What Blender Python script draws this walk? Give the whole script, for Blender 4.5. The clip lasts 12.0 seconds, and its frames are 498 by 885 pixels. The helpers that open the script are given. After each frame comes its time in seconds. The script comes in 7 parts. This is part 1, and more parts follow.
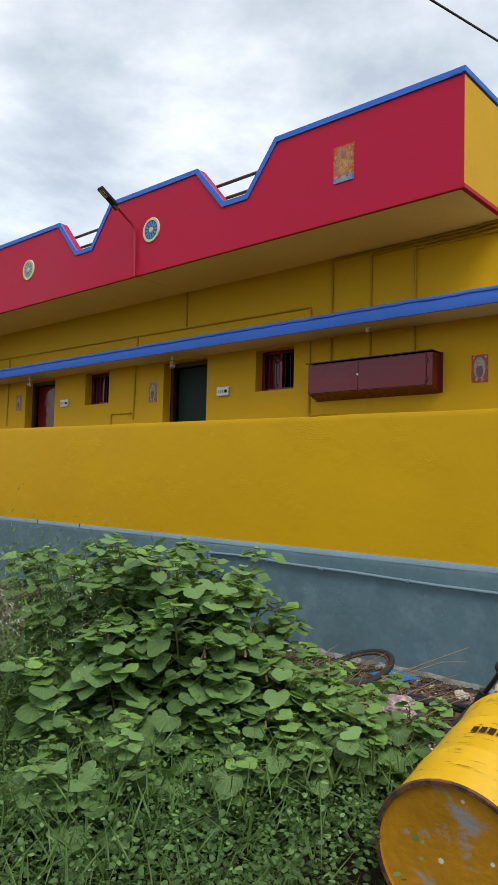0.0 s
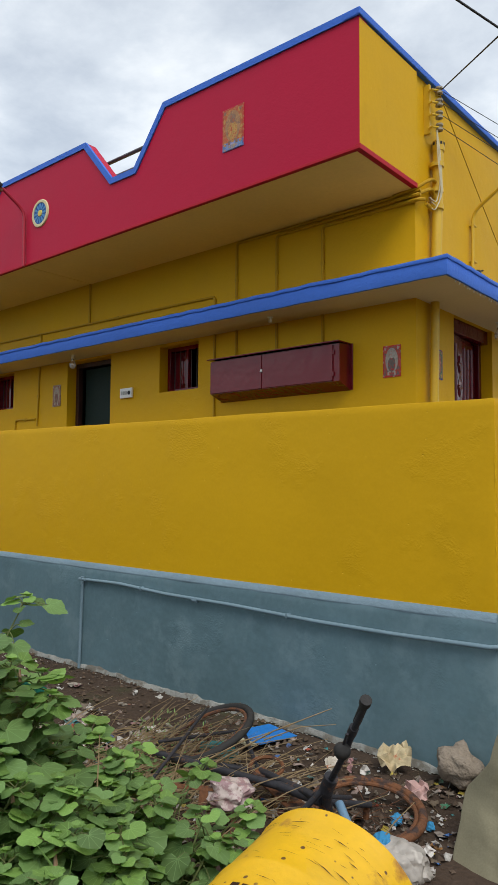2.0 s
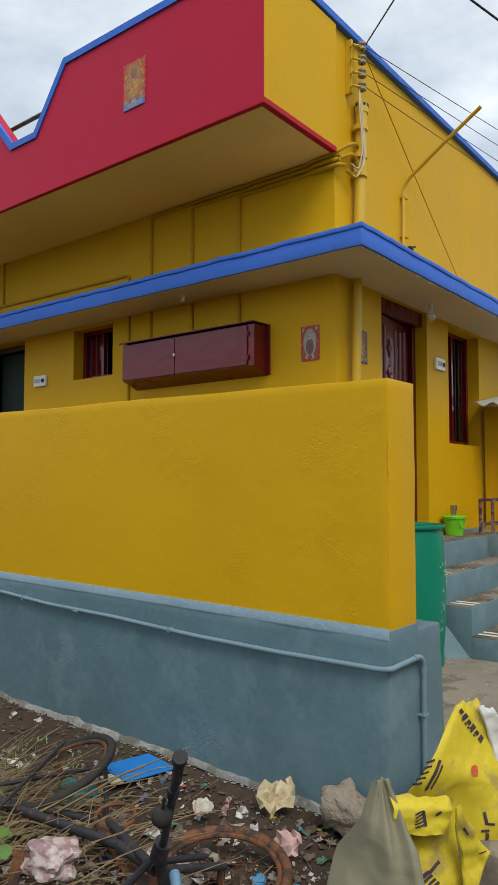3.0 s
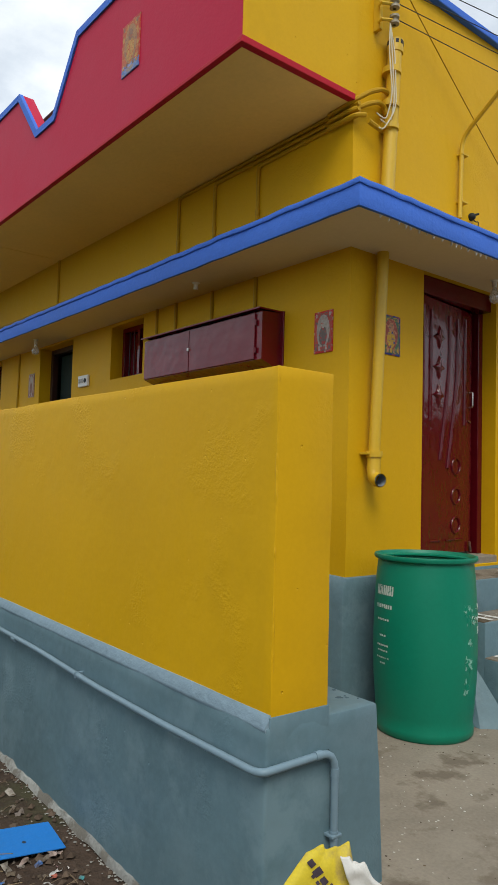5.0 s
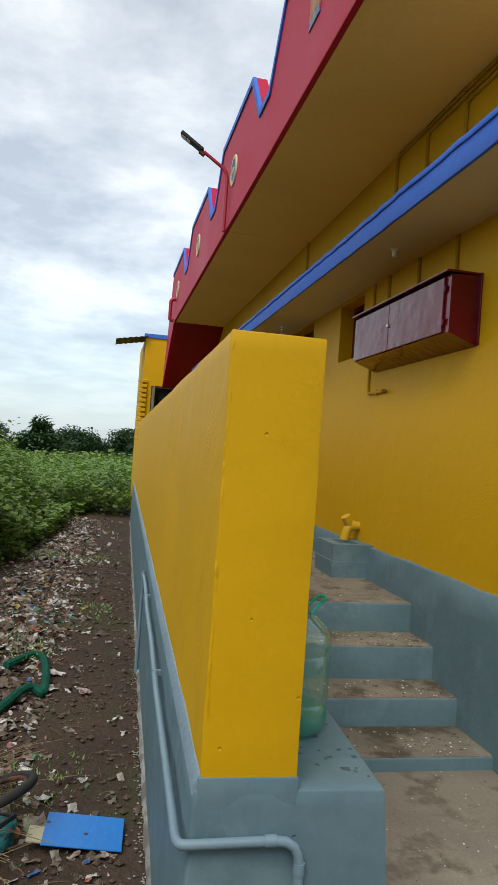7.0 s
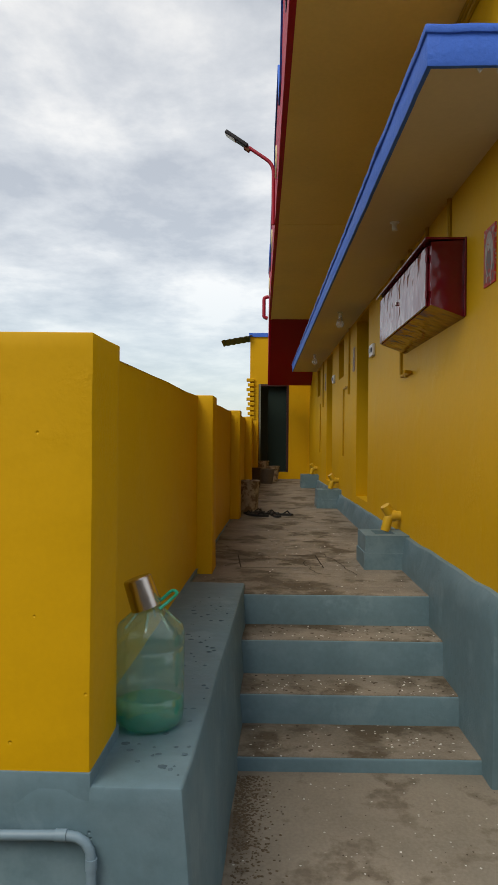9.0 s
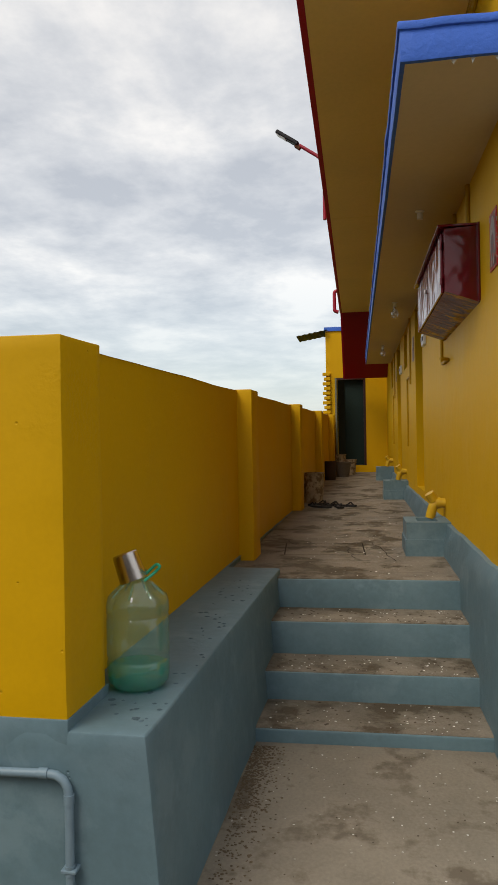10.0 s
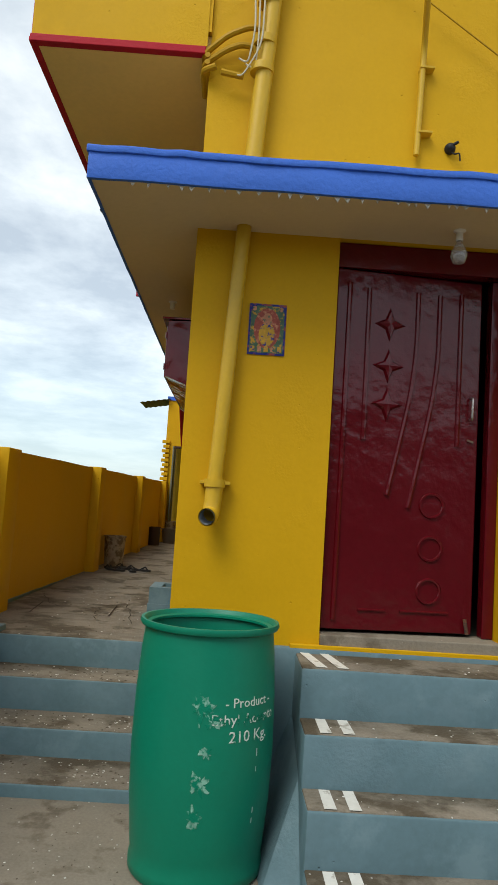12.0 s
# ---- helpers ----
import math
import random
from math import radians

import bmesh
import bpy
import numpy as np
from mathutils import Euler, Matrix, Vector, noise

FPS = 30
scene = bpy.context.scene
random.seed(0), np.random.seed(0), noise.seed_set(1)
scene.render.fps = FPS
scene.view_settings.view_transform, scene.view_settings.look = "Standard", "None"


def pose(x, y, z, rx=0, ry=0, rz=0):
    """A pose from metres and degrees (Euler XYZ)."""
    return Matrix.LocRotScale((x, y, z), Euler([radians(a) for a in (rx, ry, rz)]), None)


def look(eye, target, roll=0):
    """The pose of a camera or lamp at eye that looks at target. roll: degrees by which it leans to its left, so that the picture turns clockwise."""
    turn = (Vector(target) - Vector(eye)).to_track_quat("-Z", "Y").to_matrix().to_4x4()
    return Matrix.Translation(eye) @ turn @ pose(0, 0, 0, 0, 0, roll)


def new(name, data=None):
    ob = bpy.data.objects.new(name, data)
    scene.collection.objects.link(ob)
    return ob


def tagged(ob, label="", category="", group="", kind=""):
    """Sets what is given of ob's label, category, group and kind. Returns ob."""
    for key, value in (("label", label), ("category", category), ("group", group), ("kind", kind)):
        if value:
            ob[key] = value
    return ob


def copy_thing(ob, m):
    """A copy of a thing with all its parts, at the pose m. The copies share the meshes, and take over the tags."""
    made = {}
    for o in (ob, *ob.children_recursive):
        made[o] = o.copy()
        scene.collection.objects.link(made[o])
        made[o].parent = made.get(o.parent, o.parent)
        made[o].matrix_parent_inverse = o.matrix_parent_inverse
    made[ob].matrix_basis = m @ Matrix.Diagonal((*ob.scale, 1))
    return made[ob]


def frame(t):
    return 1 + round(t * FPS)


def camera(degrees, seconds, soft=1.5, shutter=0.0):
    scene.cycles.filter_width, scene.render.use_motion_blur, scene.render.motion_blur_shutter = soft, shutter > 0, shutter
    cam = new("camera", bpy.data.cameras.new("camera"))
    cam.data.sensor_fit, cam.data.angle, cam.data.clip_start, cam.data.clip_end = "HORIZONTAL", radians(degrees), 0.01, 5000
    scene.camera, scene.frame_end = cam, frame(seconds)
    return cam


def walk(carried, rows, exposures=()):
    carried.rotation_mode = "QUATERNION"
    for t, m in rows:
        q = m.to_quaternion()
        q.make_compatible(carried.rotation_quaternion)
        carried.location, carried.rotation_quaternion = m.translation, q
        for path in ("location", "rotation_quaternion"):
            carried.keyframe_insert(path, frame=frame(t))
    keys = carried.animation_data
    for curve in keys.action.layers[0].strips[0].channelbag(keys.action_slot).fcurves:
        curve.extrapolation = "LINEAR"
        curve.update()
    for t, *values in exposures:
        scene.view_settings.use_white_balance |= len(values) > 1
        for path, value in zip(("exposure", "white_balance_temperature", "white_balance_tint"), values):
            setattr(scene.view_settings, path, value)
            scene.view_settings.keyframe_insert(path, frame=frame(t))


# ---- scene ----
cam = camera(38.6, 12.0, 1.1)
PATH = [
    (0, (0.028, -0.07, 1.264), (-1.301, 1.421, 1.377), 1.4),
    (0.5, (0.045, 0.272, 1.267), (-1.217, 1.823, 1.32), 2.6),
    (1, (-0.018, 0.626, 1.302), (-1.297, 2.162, 1.356), 3.1),
    (1.5, (-0.002, 0.946, 1.307), (-1.326, 2.443, 1.39), 0.6),
    (2, (0.077, 1.274, 1.35), (-1.217, 2.794, 1.478), 0.4),
    (2.5, (0.05, 1.682, 1.366), (-1.241, 3.199, 1.538), 3.2),
    (3, (0.136, 2.082, 1.368), (-1.104, 3.648, 1.477), -0.0),
    (3.2, (0.187, 2.27, 1.364), (-1.057, 3.834, 1.462), 1.8),
    (4.8, (0.366, 3.371, 1.44), (-1.111, 4.715, 1.547), 0.1),
    (5, (0.392, 3.496, 1.451), (-1.163, 4.749, 1.564), 1.5),
    (5.5, (0.35, 3.849, 1.441), (-1.376, 4.858, 1.482), 2.6),
    (6, (0.363, 4.2, 1.491), (-1.46, 5.015, 1.6), 0.7),
    (6.5, (0.471, 4.508, 1.539), (-1.429, 5.126, 1.619), 2.0),
    (7, (0.427, 4.755, 1.527), (-1.533, 5.151, 1.559), 4.1),
    (8.8, (0.464, 5.648, 1.547), (-1.536, 5.634, 1.534), 2.1),
    (9, (0.479, 5.76, 1.558), (-1.521, 5.727, 1.56), 0.5),
    (9.5, (0.587, 5.998, 1.54), (-1.399, 5.758, 1.512), 0.1),
    (10, (0.638, 6.193, 1.517), (-1.339, 5.892, 1.511), -1.0),
    (10.5, (0.579, 6.396, 1.533), (-1.402, 6.135, 1.455), 1.9),
    (11, (0.598, 6.633, 1.502), (-1.391, 6.419, 1.5), -0.2),
    (11.5, (0.811, 6.92, 1.552), (-1.184, 6.903, 1.686), 1.7),
    (12, (0.909, 7.16, 1.537), (-1.082, 7.197, 1.725), 3.7),
]
EXPOSURES = [(0, 0.18, 6500, 7), (2.0, 0.14, 6500, 7), (3.2, 0.16, 6450, 5), (4.8, 0.20, 6500, 6), (5.5, 0.14, 6500, 6), (6.5, 0.13, 6500, 6), (7.2, 0.12, 6600, 7), (8.8, -0.05, 6900, 9), (9.5, -0.02, 7050, 10), (10.5, -0.04, 7150, 11), (11.0, -0.06, 7000, 12), (11.4, -0.22, 6700, 9), (11.7, 0.22, 6500, 5), (12.0, 0.18, 6500, 4)]
walk(cam, [(t, look(eye, target, roll)) for t, eye, target, roll in PATH], EXPOSURES)

# ---- world and light ----
world = bpy.data.worlds.new("overcast_sky")
scene.world = world
world.use_nodes = True
wn, wl = world.node_tree.nodes, world.node_tree.links
wn.clear()


def wnode(kind, operation=""):
    n = wn.new(kind)
    if operation:
        n.operation = operation
    return n


sky = wnode("ShaderNodeTexSky")
sky.sky_type, sky.sun_disc, sky.sun_elevation, sky.sun_rotation = "NISHITA", False, radians(54), radians(110)
coord = wnode("ShaderNodeTexCoord")
split = wnode("ShaderNodeSeparateXYZ")
wl.new(coord.outputs["Generated"], split.inputs[0])
up = wnode("ShaderNodeMath", operation="MAXIMUM")
wl.new(split.outputs["Z"], up.inputs[0])
up.inputs[1].default_value = 0.0
lift = wnode("ShaderNodeMath", operation="ADD")
wl.new(up.outputs[0], lift.inputs[0])
lift.inputs[1].default_value = 0.13
flat = wnode("ShaderNodeVectorMath", operation="DIVIDE")
both = wnode("ShaderNodeCombineXYZ")
for i in range(3):
    wl.new(lift.outputs[0], both.inputs[i])
wl.new(coord.outputs["Generated"], flat.inputs[0])
wl.new(both.outputs[0], flat.inputs[1])
cloud = wnode("ShaderNodeTexNoise")
cloud.inputs["Scale"].default_value = 1.8
cloud.inputs["Detail"].default_value = 7.0
cloud.inputs["Roughness"].default_value = 0.58
cloud.inputs["Distortion"].default_value = 0.08
wl.new(flat.outputs[0], cloud.inputs["Vector"])
ramp = wnode("ShaderNodeValToRGB")
ramp.color_ramp.elements[0].position, ramp.color_ramp.elements[0].color = 0.36, (0.51, 0.54, 0.59, 1)
ramp.color_ramp.elements[1].position, ramp.color_ramp.elements[1].color = 0.62, (1.0, 1.0, 0.995, 1)
mid = ramp.color_ramp.elements.new(0.49)
mid.color = (0.72, 0.745, 0.78, 1)
wl.new(cloud.outputs["Fac"], ramp.inputs[0])
low = wnode("ShaderNodeMapRange")
low.inputs["From Min"].default_value, low.inputs["From Max"].default_value = 0.02, 0.24
low.inputs["To Min"].default_value, low.inputs["To Max"].default_value = 0.9, 0.0
wl.new(split.outputs["Z"], low.inputs["Value"])
haze = wnode("ShaderNodeMix")
haze.data_type = "RGBA"
wl.new(low.outputs[0], haze.inputs["Factor"])
wl.new(ramp.outputs[0], haze.inputs["A"])
haze.inputs["B"].default_value = (0.44, 0.53, 0.62, 1)
clouds = wnode("ShaderNodeBackground")
clouds.inputs["Strength"].default_value = 0.86
wl.new(haze.outputs["Result"], clouds.inputs["Color"])
clear = wnode("ShaderNodeBackground")
clear.inputs["Strength"].default_value = 0.05
wl.new(sky.outputs[0], clear.inputs["Color"])
both_skies = wnode("ShaderNodeAddShader")
wl.new(clouds.outputs[0], both_skies.inputs[0])
wl.new(clear.outputs[0], both_skies.inputs[1])
wout = wnode("ShaderNodeOutputWorld")
wl.new(both_skies.outputs[0], wout.inputs["Surface"])

sun_data = bpy.data.lights.new("sun", "SUN")
sun_data.energy, sun_data.angle, sun_data.color = 1.9, radians(30), (1.0, 0.94, 0.85)
sun = new("sun", sun_data)
sun.matrix_world = look((7, -5, 11), (0, 0, 0))


# ---- materials ----
def surface(name, colour, rough=0.6, metal=0.0, var=0.10, big=1.3, fine=30.0, bump=0.15, patch=None, patch_at=0.62, patch_scale=2.2,
            speck=None, speck_scale=26.0, speck_at=0.10, coat=0.0, wave=0.0, island=0.0, sheen_var=0.12, pits=0.0, streak=None, spec=None):
    """Painted, plastered or raw surface: two scales of tone, optional stains and specks, fine relief."""
    m = bpy.data.materials.new(name)
    m.use_nodes = True
    nt = m.node_tree
    nodes, links = nt.nodes, nt.links
    b = nodes["Principled BSDF"]
    geo = nodes.new("ShaderNodeNewGeometry")
    pos = geo.outputs["Position"]

    def nz(scale, detail=4.0, rough_=0.55):
        n = nodes.new("ShaderNodeTexNoise")
        n.inputs["Scale"].default_value = scale
        n.inputs["Detail"].default_value = detail
        n.inputs["Roughness"].default_value = rough_
        links.new(pos, n.inputs["Vector"])
        return n.outputs["Fac"]

    def math_node(op, a, bb):
        n = nodes.new("ShaderNodeMath")
        n.operation = op
        for i, v in enumerate((a, bb)):
            if hasattr(v, "links"):
                links.new(v, n.inputs[i])
            else:
                n.inputs[i].default_value = v
        return n.outputs[0]

    def span(v, lo, hi, to_lo, to_hi):
        n = nodes.new("ShaderNodeMapRange")
        for key, value in (("From Min", lo), ("From Max", hi), ("To Min", to_lo), ("To Max", to_hi)):
            n.inputs[key].default_value = value
        links.new(v, n.inputs["Value"])
        return n.outputs[0]

    def mixed(fac, a, bb):
        n = nodes.new("ShaderNodeMix")
        n.data_type = "RGBA"
        links.new(fac, n.inputs["Factor"])
        for key, v in (("A", a), ("B", bb)):
            if hasattr(v, "links"):
                links.new(v, n.inputs[key])
            else:
                n.inputs[key].default_value = (*v, 1)
        return n.outputs["Result"]

    tone_big, tone_fine = nz(big, 5.0), nz(fine, 3.0)
    tone = math_node("ADD", math_node("MULTIPLY", tone_big, 0.65), math_node("MULTIPLY", tone_fine, 0.35))
    if island:
        rnd = geo.outputs["Random Per Island"]
        tone = math_node("ADD", math_node("MULTIPLY", tone, 1 - island), math_node("MULTIPLY", rnd, island))
    dark = tuple(c * (1 - var) for c in colour)
    light = tuple(min(1, c * (1 + var)) for c in colour)
    col = mixed(span(tone, 0.3, 0.7, 0, 1) if not island else span(tone, 0.12, 0.88, 0, 1), dark, light)
    if patch:
        p = nz(patch_scale, 6.0, 0.62)
        col = mixed(span(p, patch_at - 0.04, patch_at + 0.05, 0, 1), col, patch)
    if streak:
        squash = nodes.new("ShaderNodeMapping")
        squash.inputs["Scale"].default_value = (1.9, 1.1, 1.6)
        links.new(pos, squash.inputs["Vector"])
        sn = nodes.new("ShaderNodeTexNoise")
        sn.inputs["Scale"].default_value = 2.6
        sn.inputs["Detail"].default_value = 6.0
        sn.inputs["Roughness"].default_value = 0.68
        links.new(squash.outputs[0], sn.inputs["Vector"])
        col = mixed(span(sn.outputs["Fac"], 0.50, 0.64, 0, 0.35), col, streak)
    if speck:
        v = nodes.new("ShaderNodeTexVoronoi")
        v.inputs["Scale"].default_value = speck_scale
        links.new(pos, v.inputs["Vector"])
        gate = math_node("MULTIPLY", span(v.outputs["Distance"], speck_at * 0.8, speck_at, 1, 0), span(nz(3.1), 0.46, 0.54, 0, 1))
        col = mixed(gate, col, speck)
    links.new(col, b.inputs["Base Color"])
    links.new(span(tone_big, 0.3, 0.7, max(0.02, rough - sheen_var * 0.5), min(1, rough + sheen_var * 0.5)), b.inputs["Roughness"])
    b.inputs["Metallic"].default_value = metal
    b.inputs["Specular IOR Level"].default_value = spec if spec is not None else 0.42 if rough < 0.5 or metal else 0.2
    if coat:
        b.inputs["Coat Weight"].default_value = coat
        b.inputs["Coat Roughness"].default_value = 0.08
    if bump or wave:
        height = math_node("MULTIPLY", tone_fine, bump * 0.02)
        if wave:
            height = math_node("ADD", height, math_node("MULTIPLY", nz(5.0, 2.0), wave * 0.05))
        if pits:
            v = nodes.new("ShaderNodeTexVoronoi")
            v.inputs["Scale"].default_value = 13.0
            links.new(pos, v.inputs["Vector"])
            hole = math_node("MULTIPLY", span(v.outputs["Distance"], 0.03, 0.07, -1, 0), span(nz(2.7), 0.5, 0.56, 0, 1))
            rough_zone = math_node("MULTIPLY", span(nz(2.1, 3.0), 0.55, 0.66, 0, 1), nz(70.0, 3.0))
            height = math_node("ADD", height, math_node("MULTIPLY", math_node("ADD", hole, rough_zone), pits * 0.004))
        bn = nodes.new("ShaderNodeBump")
        bn.inputs["Strength"].default_value = 1.0
        bn.inputs["Distance"].default_value = 1.0
        links.new(height, bn.inputs["Height"])
        links.new(bn.outputs[0], b.inputs["Normal"])
    return m


YELLOW = surface("yellow_wall_paint", (0.60, 0.339, 0.003), 0.60, var=0.06, big=0.9, fine=55, bump=0.018, wave=0.10, pits=1.0, patch=(0.56, 0.318, 0.003), patch_at=0.66, patch_scale=1.1, spec=0.2)
RED = surface("crimson_wall_paint", (0.45, 0.006, 0.042), 0.55, var=0.06, big=0.8, fine=50, bump=0.06, wave=0.05)
EDGE_RED = surface("dark_crimson_edge_paint", (0.40, 0.008, 0.022), 0.55, var=0.06)
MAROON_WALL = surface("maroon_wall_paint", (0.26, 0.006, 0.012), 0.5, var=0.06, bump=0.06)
COPING = surface("blue_trim_paint", (0.052, 0.15, 0.58), 0.6, var=0.10, fine=40, bump=0.2, wave=0.10)
SOFFIT = surface("cream_soffit_paint", (0.62, 0.52, 0.35), 0.7, var=0.06, bump=0.08, wave=0.06)
SLAB_SOFFIT = surface("pale_yellow_soffit_paint", (0.86, 0.62, 0.20), 0.7, var=0.07, bump=0.08, wave=0.06)
BLUE_BASE = surface("slate_blue_plinth_paint", (0.112, 0.187, 0.222), 0.55, var=0.15, big=2.2, fine=30, bump=0.03, wave=0.12, pits=0.8, patch=(0.146, 0.228, 0.266), patch_at=0.59, patch_scale=3.2, spec=0.35, streak=(0.165, 0.245, 0.285))
PALE_BLUE = surface("pale_blue_ledge_paint", (0.215, 0.30, 0.365), 0.55, var=0.14, bump=0.2, wave=0.1)
CONCRETE = surface("stained_concrete", (0.240, 0.208, 0.164), 0.8, var=0.26, big=2.0, fine=60, bump=0.12, patch=(0.155, 0.127, 0.095), patch_at=0.57, patch_scale=4.0, speck=(0.5, 0.48, 0.44), speck_scale=19, speck_at=0.10, streak=(0.30, 0.268, 0.215))
TREAD = surface("stained_tread_concrete", (0.20, 0.172, 0.135), 0.8, var=0.34, big=3.5, fine=70, bump=0.3, patch=(0.095, 0.076, 0.052), patch_at=0.54, patch_scale=2.6, speck=(0.5, 0.48, 0.45), speck_scale=20, speck_at=0.10, streak=(0.33, 0.295, 0.24))
DIRT = surface("bare_dirt", (0.060, 0.041, 0.030), 0.95, var=0.38, big=1.6, fine=26, bump=1.1, patch=(0.056, 0.052, 0.028), patch_at=0.58, patch_scale=1.3, speck=(0.22, 0.20, 0.17), speck_scale=14, speck_at=0.10)
LIME = surface("splashed_lime", (0.27, 0.275, 0.26), 0.9, var=0.4, fine=40, bump=0.4, patch=(0.16, 0.15, 0.13), patch_at=0.52, patch_scale=7)
MAROON = surface("maroon_gloss_enamel", (0.125, 0.003, 0.008), 0.10, var=0.10, bump=0.02, wave=0.26)
DOOR_RED = surface("maroon_door_gloss", (0.098, 0.003, 0.007), 0.16, var=0.12, bump=0.10, wave=0.24)
DARK_WOOD = surface("dark_brown_frame", (0.045, 0.015, 0.012), 0.4, var=0.2, bump=0.1)
# near-black tone: the shade of the unlit rooms is put into their colour
INSIDE = surface("unlit_interior_tone", (0.05, 0.055, 0.045), 0.8, var=0.2)
GREEN_DOOR = surface("dark_green_door_paint", (0.012, 0.026, 0.022), 0.6, var=0.12, bump=0.1)
STEEL = surface("brushed_steel", (0.55, 0.50, 0.46), 0.28, metal=1.0, var=0.08, bump=0.02)
RAIL = surface("dark_rail_paint", (0.05, 0.045, 0.05), 0.4, var=0.1)
BLACK = surface("black_plastic", (0.02, 0.02, 0.022), 0.5, var=0.2)
RUBBER = surface("dusty_black_rubber", (0.035, 0.034, 0.034), 0.75, var=0.3, bump=0.2)
RUST = surface("rusty_iron", (0.16, 0.07, 0.035), 0.8, var=0.4, fine=60, bump=0.3, patch=(0.06, 0.04, 0.035), patch_at=0.52, patch_scale=14)
DRUM_GREEN = surface("green_drum_plastic", (0.001, 0.190, 0.112), 0.46, var=0.08, big=3, bump=0.05)
SCUFF = surface("white_scuffed_print", (0.55, 0.64, 0.58), 0.6, var=0.2, patch=(0.06, 0.26, 0.17), patch_at=0.60, patch_scale=40)
WEAR = surface("pale_green_wear", (0.20, 0.42, 0.33), 0.6, var=0.3, big=30, patch=(0.004, 0.20, 0.118), patch_at=0.47, patch_scale=26)
DRUM_YELLOW = surface("yellow_drum_paint", (0.72, 0.42, 0.012), 0.38, var=0.10, big=4, bump=0.10, patch=(0.40, 0.19, 0.03), patch_at=0.635, patch_scale=6, speck=(0.13, 0.06, 0.025), speck_scale=17, speck_at=0.13)
DRUM_END = surface("worn_ochre_drum_end", (0.46, 0.22, 0.015), 0.5, var=0.22, big=5, patch=(0.33, 0.30, 0.28), patch_at=0.61, patch_scale=6, speck=(0.7, 0.68, 0.62), speck_scale=12, speck_at=0.16)
PRINT_BROWN = surface("dark_brown_print", (0.035, 0.014, 0.008), 0.6, var=0.2)
WHITE = surface("white_plastic", (0.72, 0.72, 0.70), 0.4, var=0.04)
PIPE_BLUE = surface("blue_painted_pipe", (0.165, 0.245, 0.30), 0.45, var=0.12, bump=0.08)
PIPE_YELLOW = surface("yellow_painted_pipe", (0.58, 0.36, 0.018), 0.42, var=0.08, bump=0.06)
# pipe yellow darkened to ochre: the conduits' shadow side is in the colour
CONDUIT = surface("shade_toned_ochre", (0.42, 0.235, 0.006), 0.5, var=0.10, bump=0.06)
PIPE_RED = surface("red_painted_pipe", (0.33, 0.01, 0.03), 0.4, var=0.08)
HOLE = surface("pipe_inside_grey", (0.22, 0.24, 0.26), 0.7, var=0.1)
# pale cement chosen to bounce warm light up onto the wall
BOUNCE_TOP = surface("light_bouncing_cement", (0.44, 0.39, 0.31), 0.9, var=0.15, fine=40, bump=0.4)
STONE = surface("grey_brown_stone", (0.24, 0.20, 0.16), 0.9, var=0.3, fine=40, bump=0.8)


def foliage(name, colour, glow, rough=0.5, veins=False):
    """Leaf skin: tone by leaf, light passing through the blade, pale veins where the leaves are broad."""
    m = surface(name, colour, rough, var=0.42, big=2.5, fine=18, bump=0.2, island=0.70, spec=0.35)
    nodes, links = m.node_tree.nodes, m.node_tree.links
    b = nodes["Principled BSDF"]
    if veins:
        def calc(op, x, y=None):
            n = nodes.new("ShaderNodeMath")
            n.operation = op
            for i, v in enumerate((x, y)):
                if v is not None:
                    if hasattr(v, "links"):
                        links.new(v, n.inputs[i])
                    else:
                        n.inputs[i].default_value = v
            return n.outputs[0]

        uv = nodes.new("ShaderNodeUVMap")
        sep = nodes.new("ShaderNodeSeparateXYZ")
        links.new(uv.outputs[0], sep.inputs[0])
        u, v = sep.outputs["X"], sep.outputs["Y"]
        turn = calc("DIVIDE", calc("ARCTAN2", u, calc("ADD", v, 0.02)), 0.52)
        off = calc("ABSOLUTE", calc("SUBTRACT", calc("FRACT", calc("ADD", turn, 0.5)), 0.5))
        away = calc("SQRT", calc("ADD", calc("MULTIPLY", u, u), calc("MULTIPLY", v, v)))
        gap = calc("MULTIPLY", off, away)
        line = nodes.new("ShaderNodeMapRange")
        for key, value in (("From Min", 0.012), ("From Max", 0.04), ("To Min", 0.55), ("To Max", 0.0)):
            line.inputs[key].default_value = value
        links.new(gap, line.inputs["Value"])
        mix = nodes.new("ShaderNodeMix")
        mix.data_type = "RGBA"
        links.new(line.outputs[0], mix.inputs["Factor"])
        links.new(b.inputs["Base Color"].links[0].from_socket, mix.inputs["A"])
        mix.inputs["B"].default_value = (*(min(1, c * 1.7 + 0.02) for c in colour), 1)
        links.new(mix.outputs["Result"], b.inputs["Base Color"])
    through_leaf = nodes.new("ShaderNodeBsdfTranslucent")
    through_leaf.inputs["Color"].default_value = (*glow, 1)
    both_sides = nodes.new("ShaderNodeMixShader")
    both_sides.inputs[0].default_value = 0.22
    links.new(b.outputs[0], both_sides.inputs[1])
    links.new(through_leaf.outputs[0], both_sides.inputs[2])
    links.new(both_sides.outputs[0], nodes["Material Output"].inputs["Surface"])
    return m


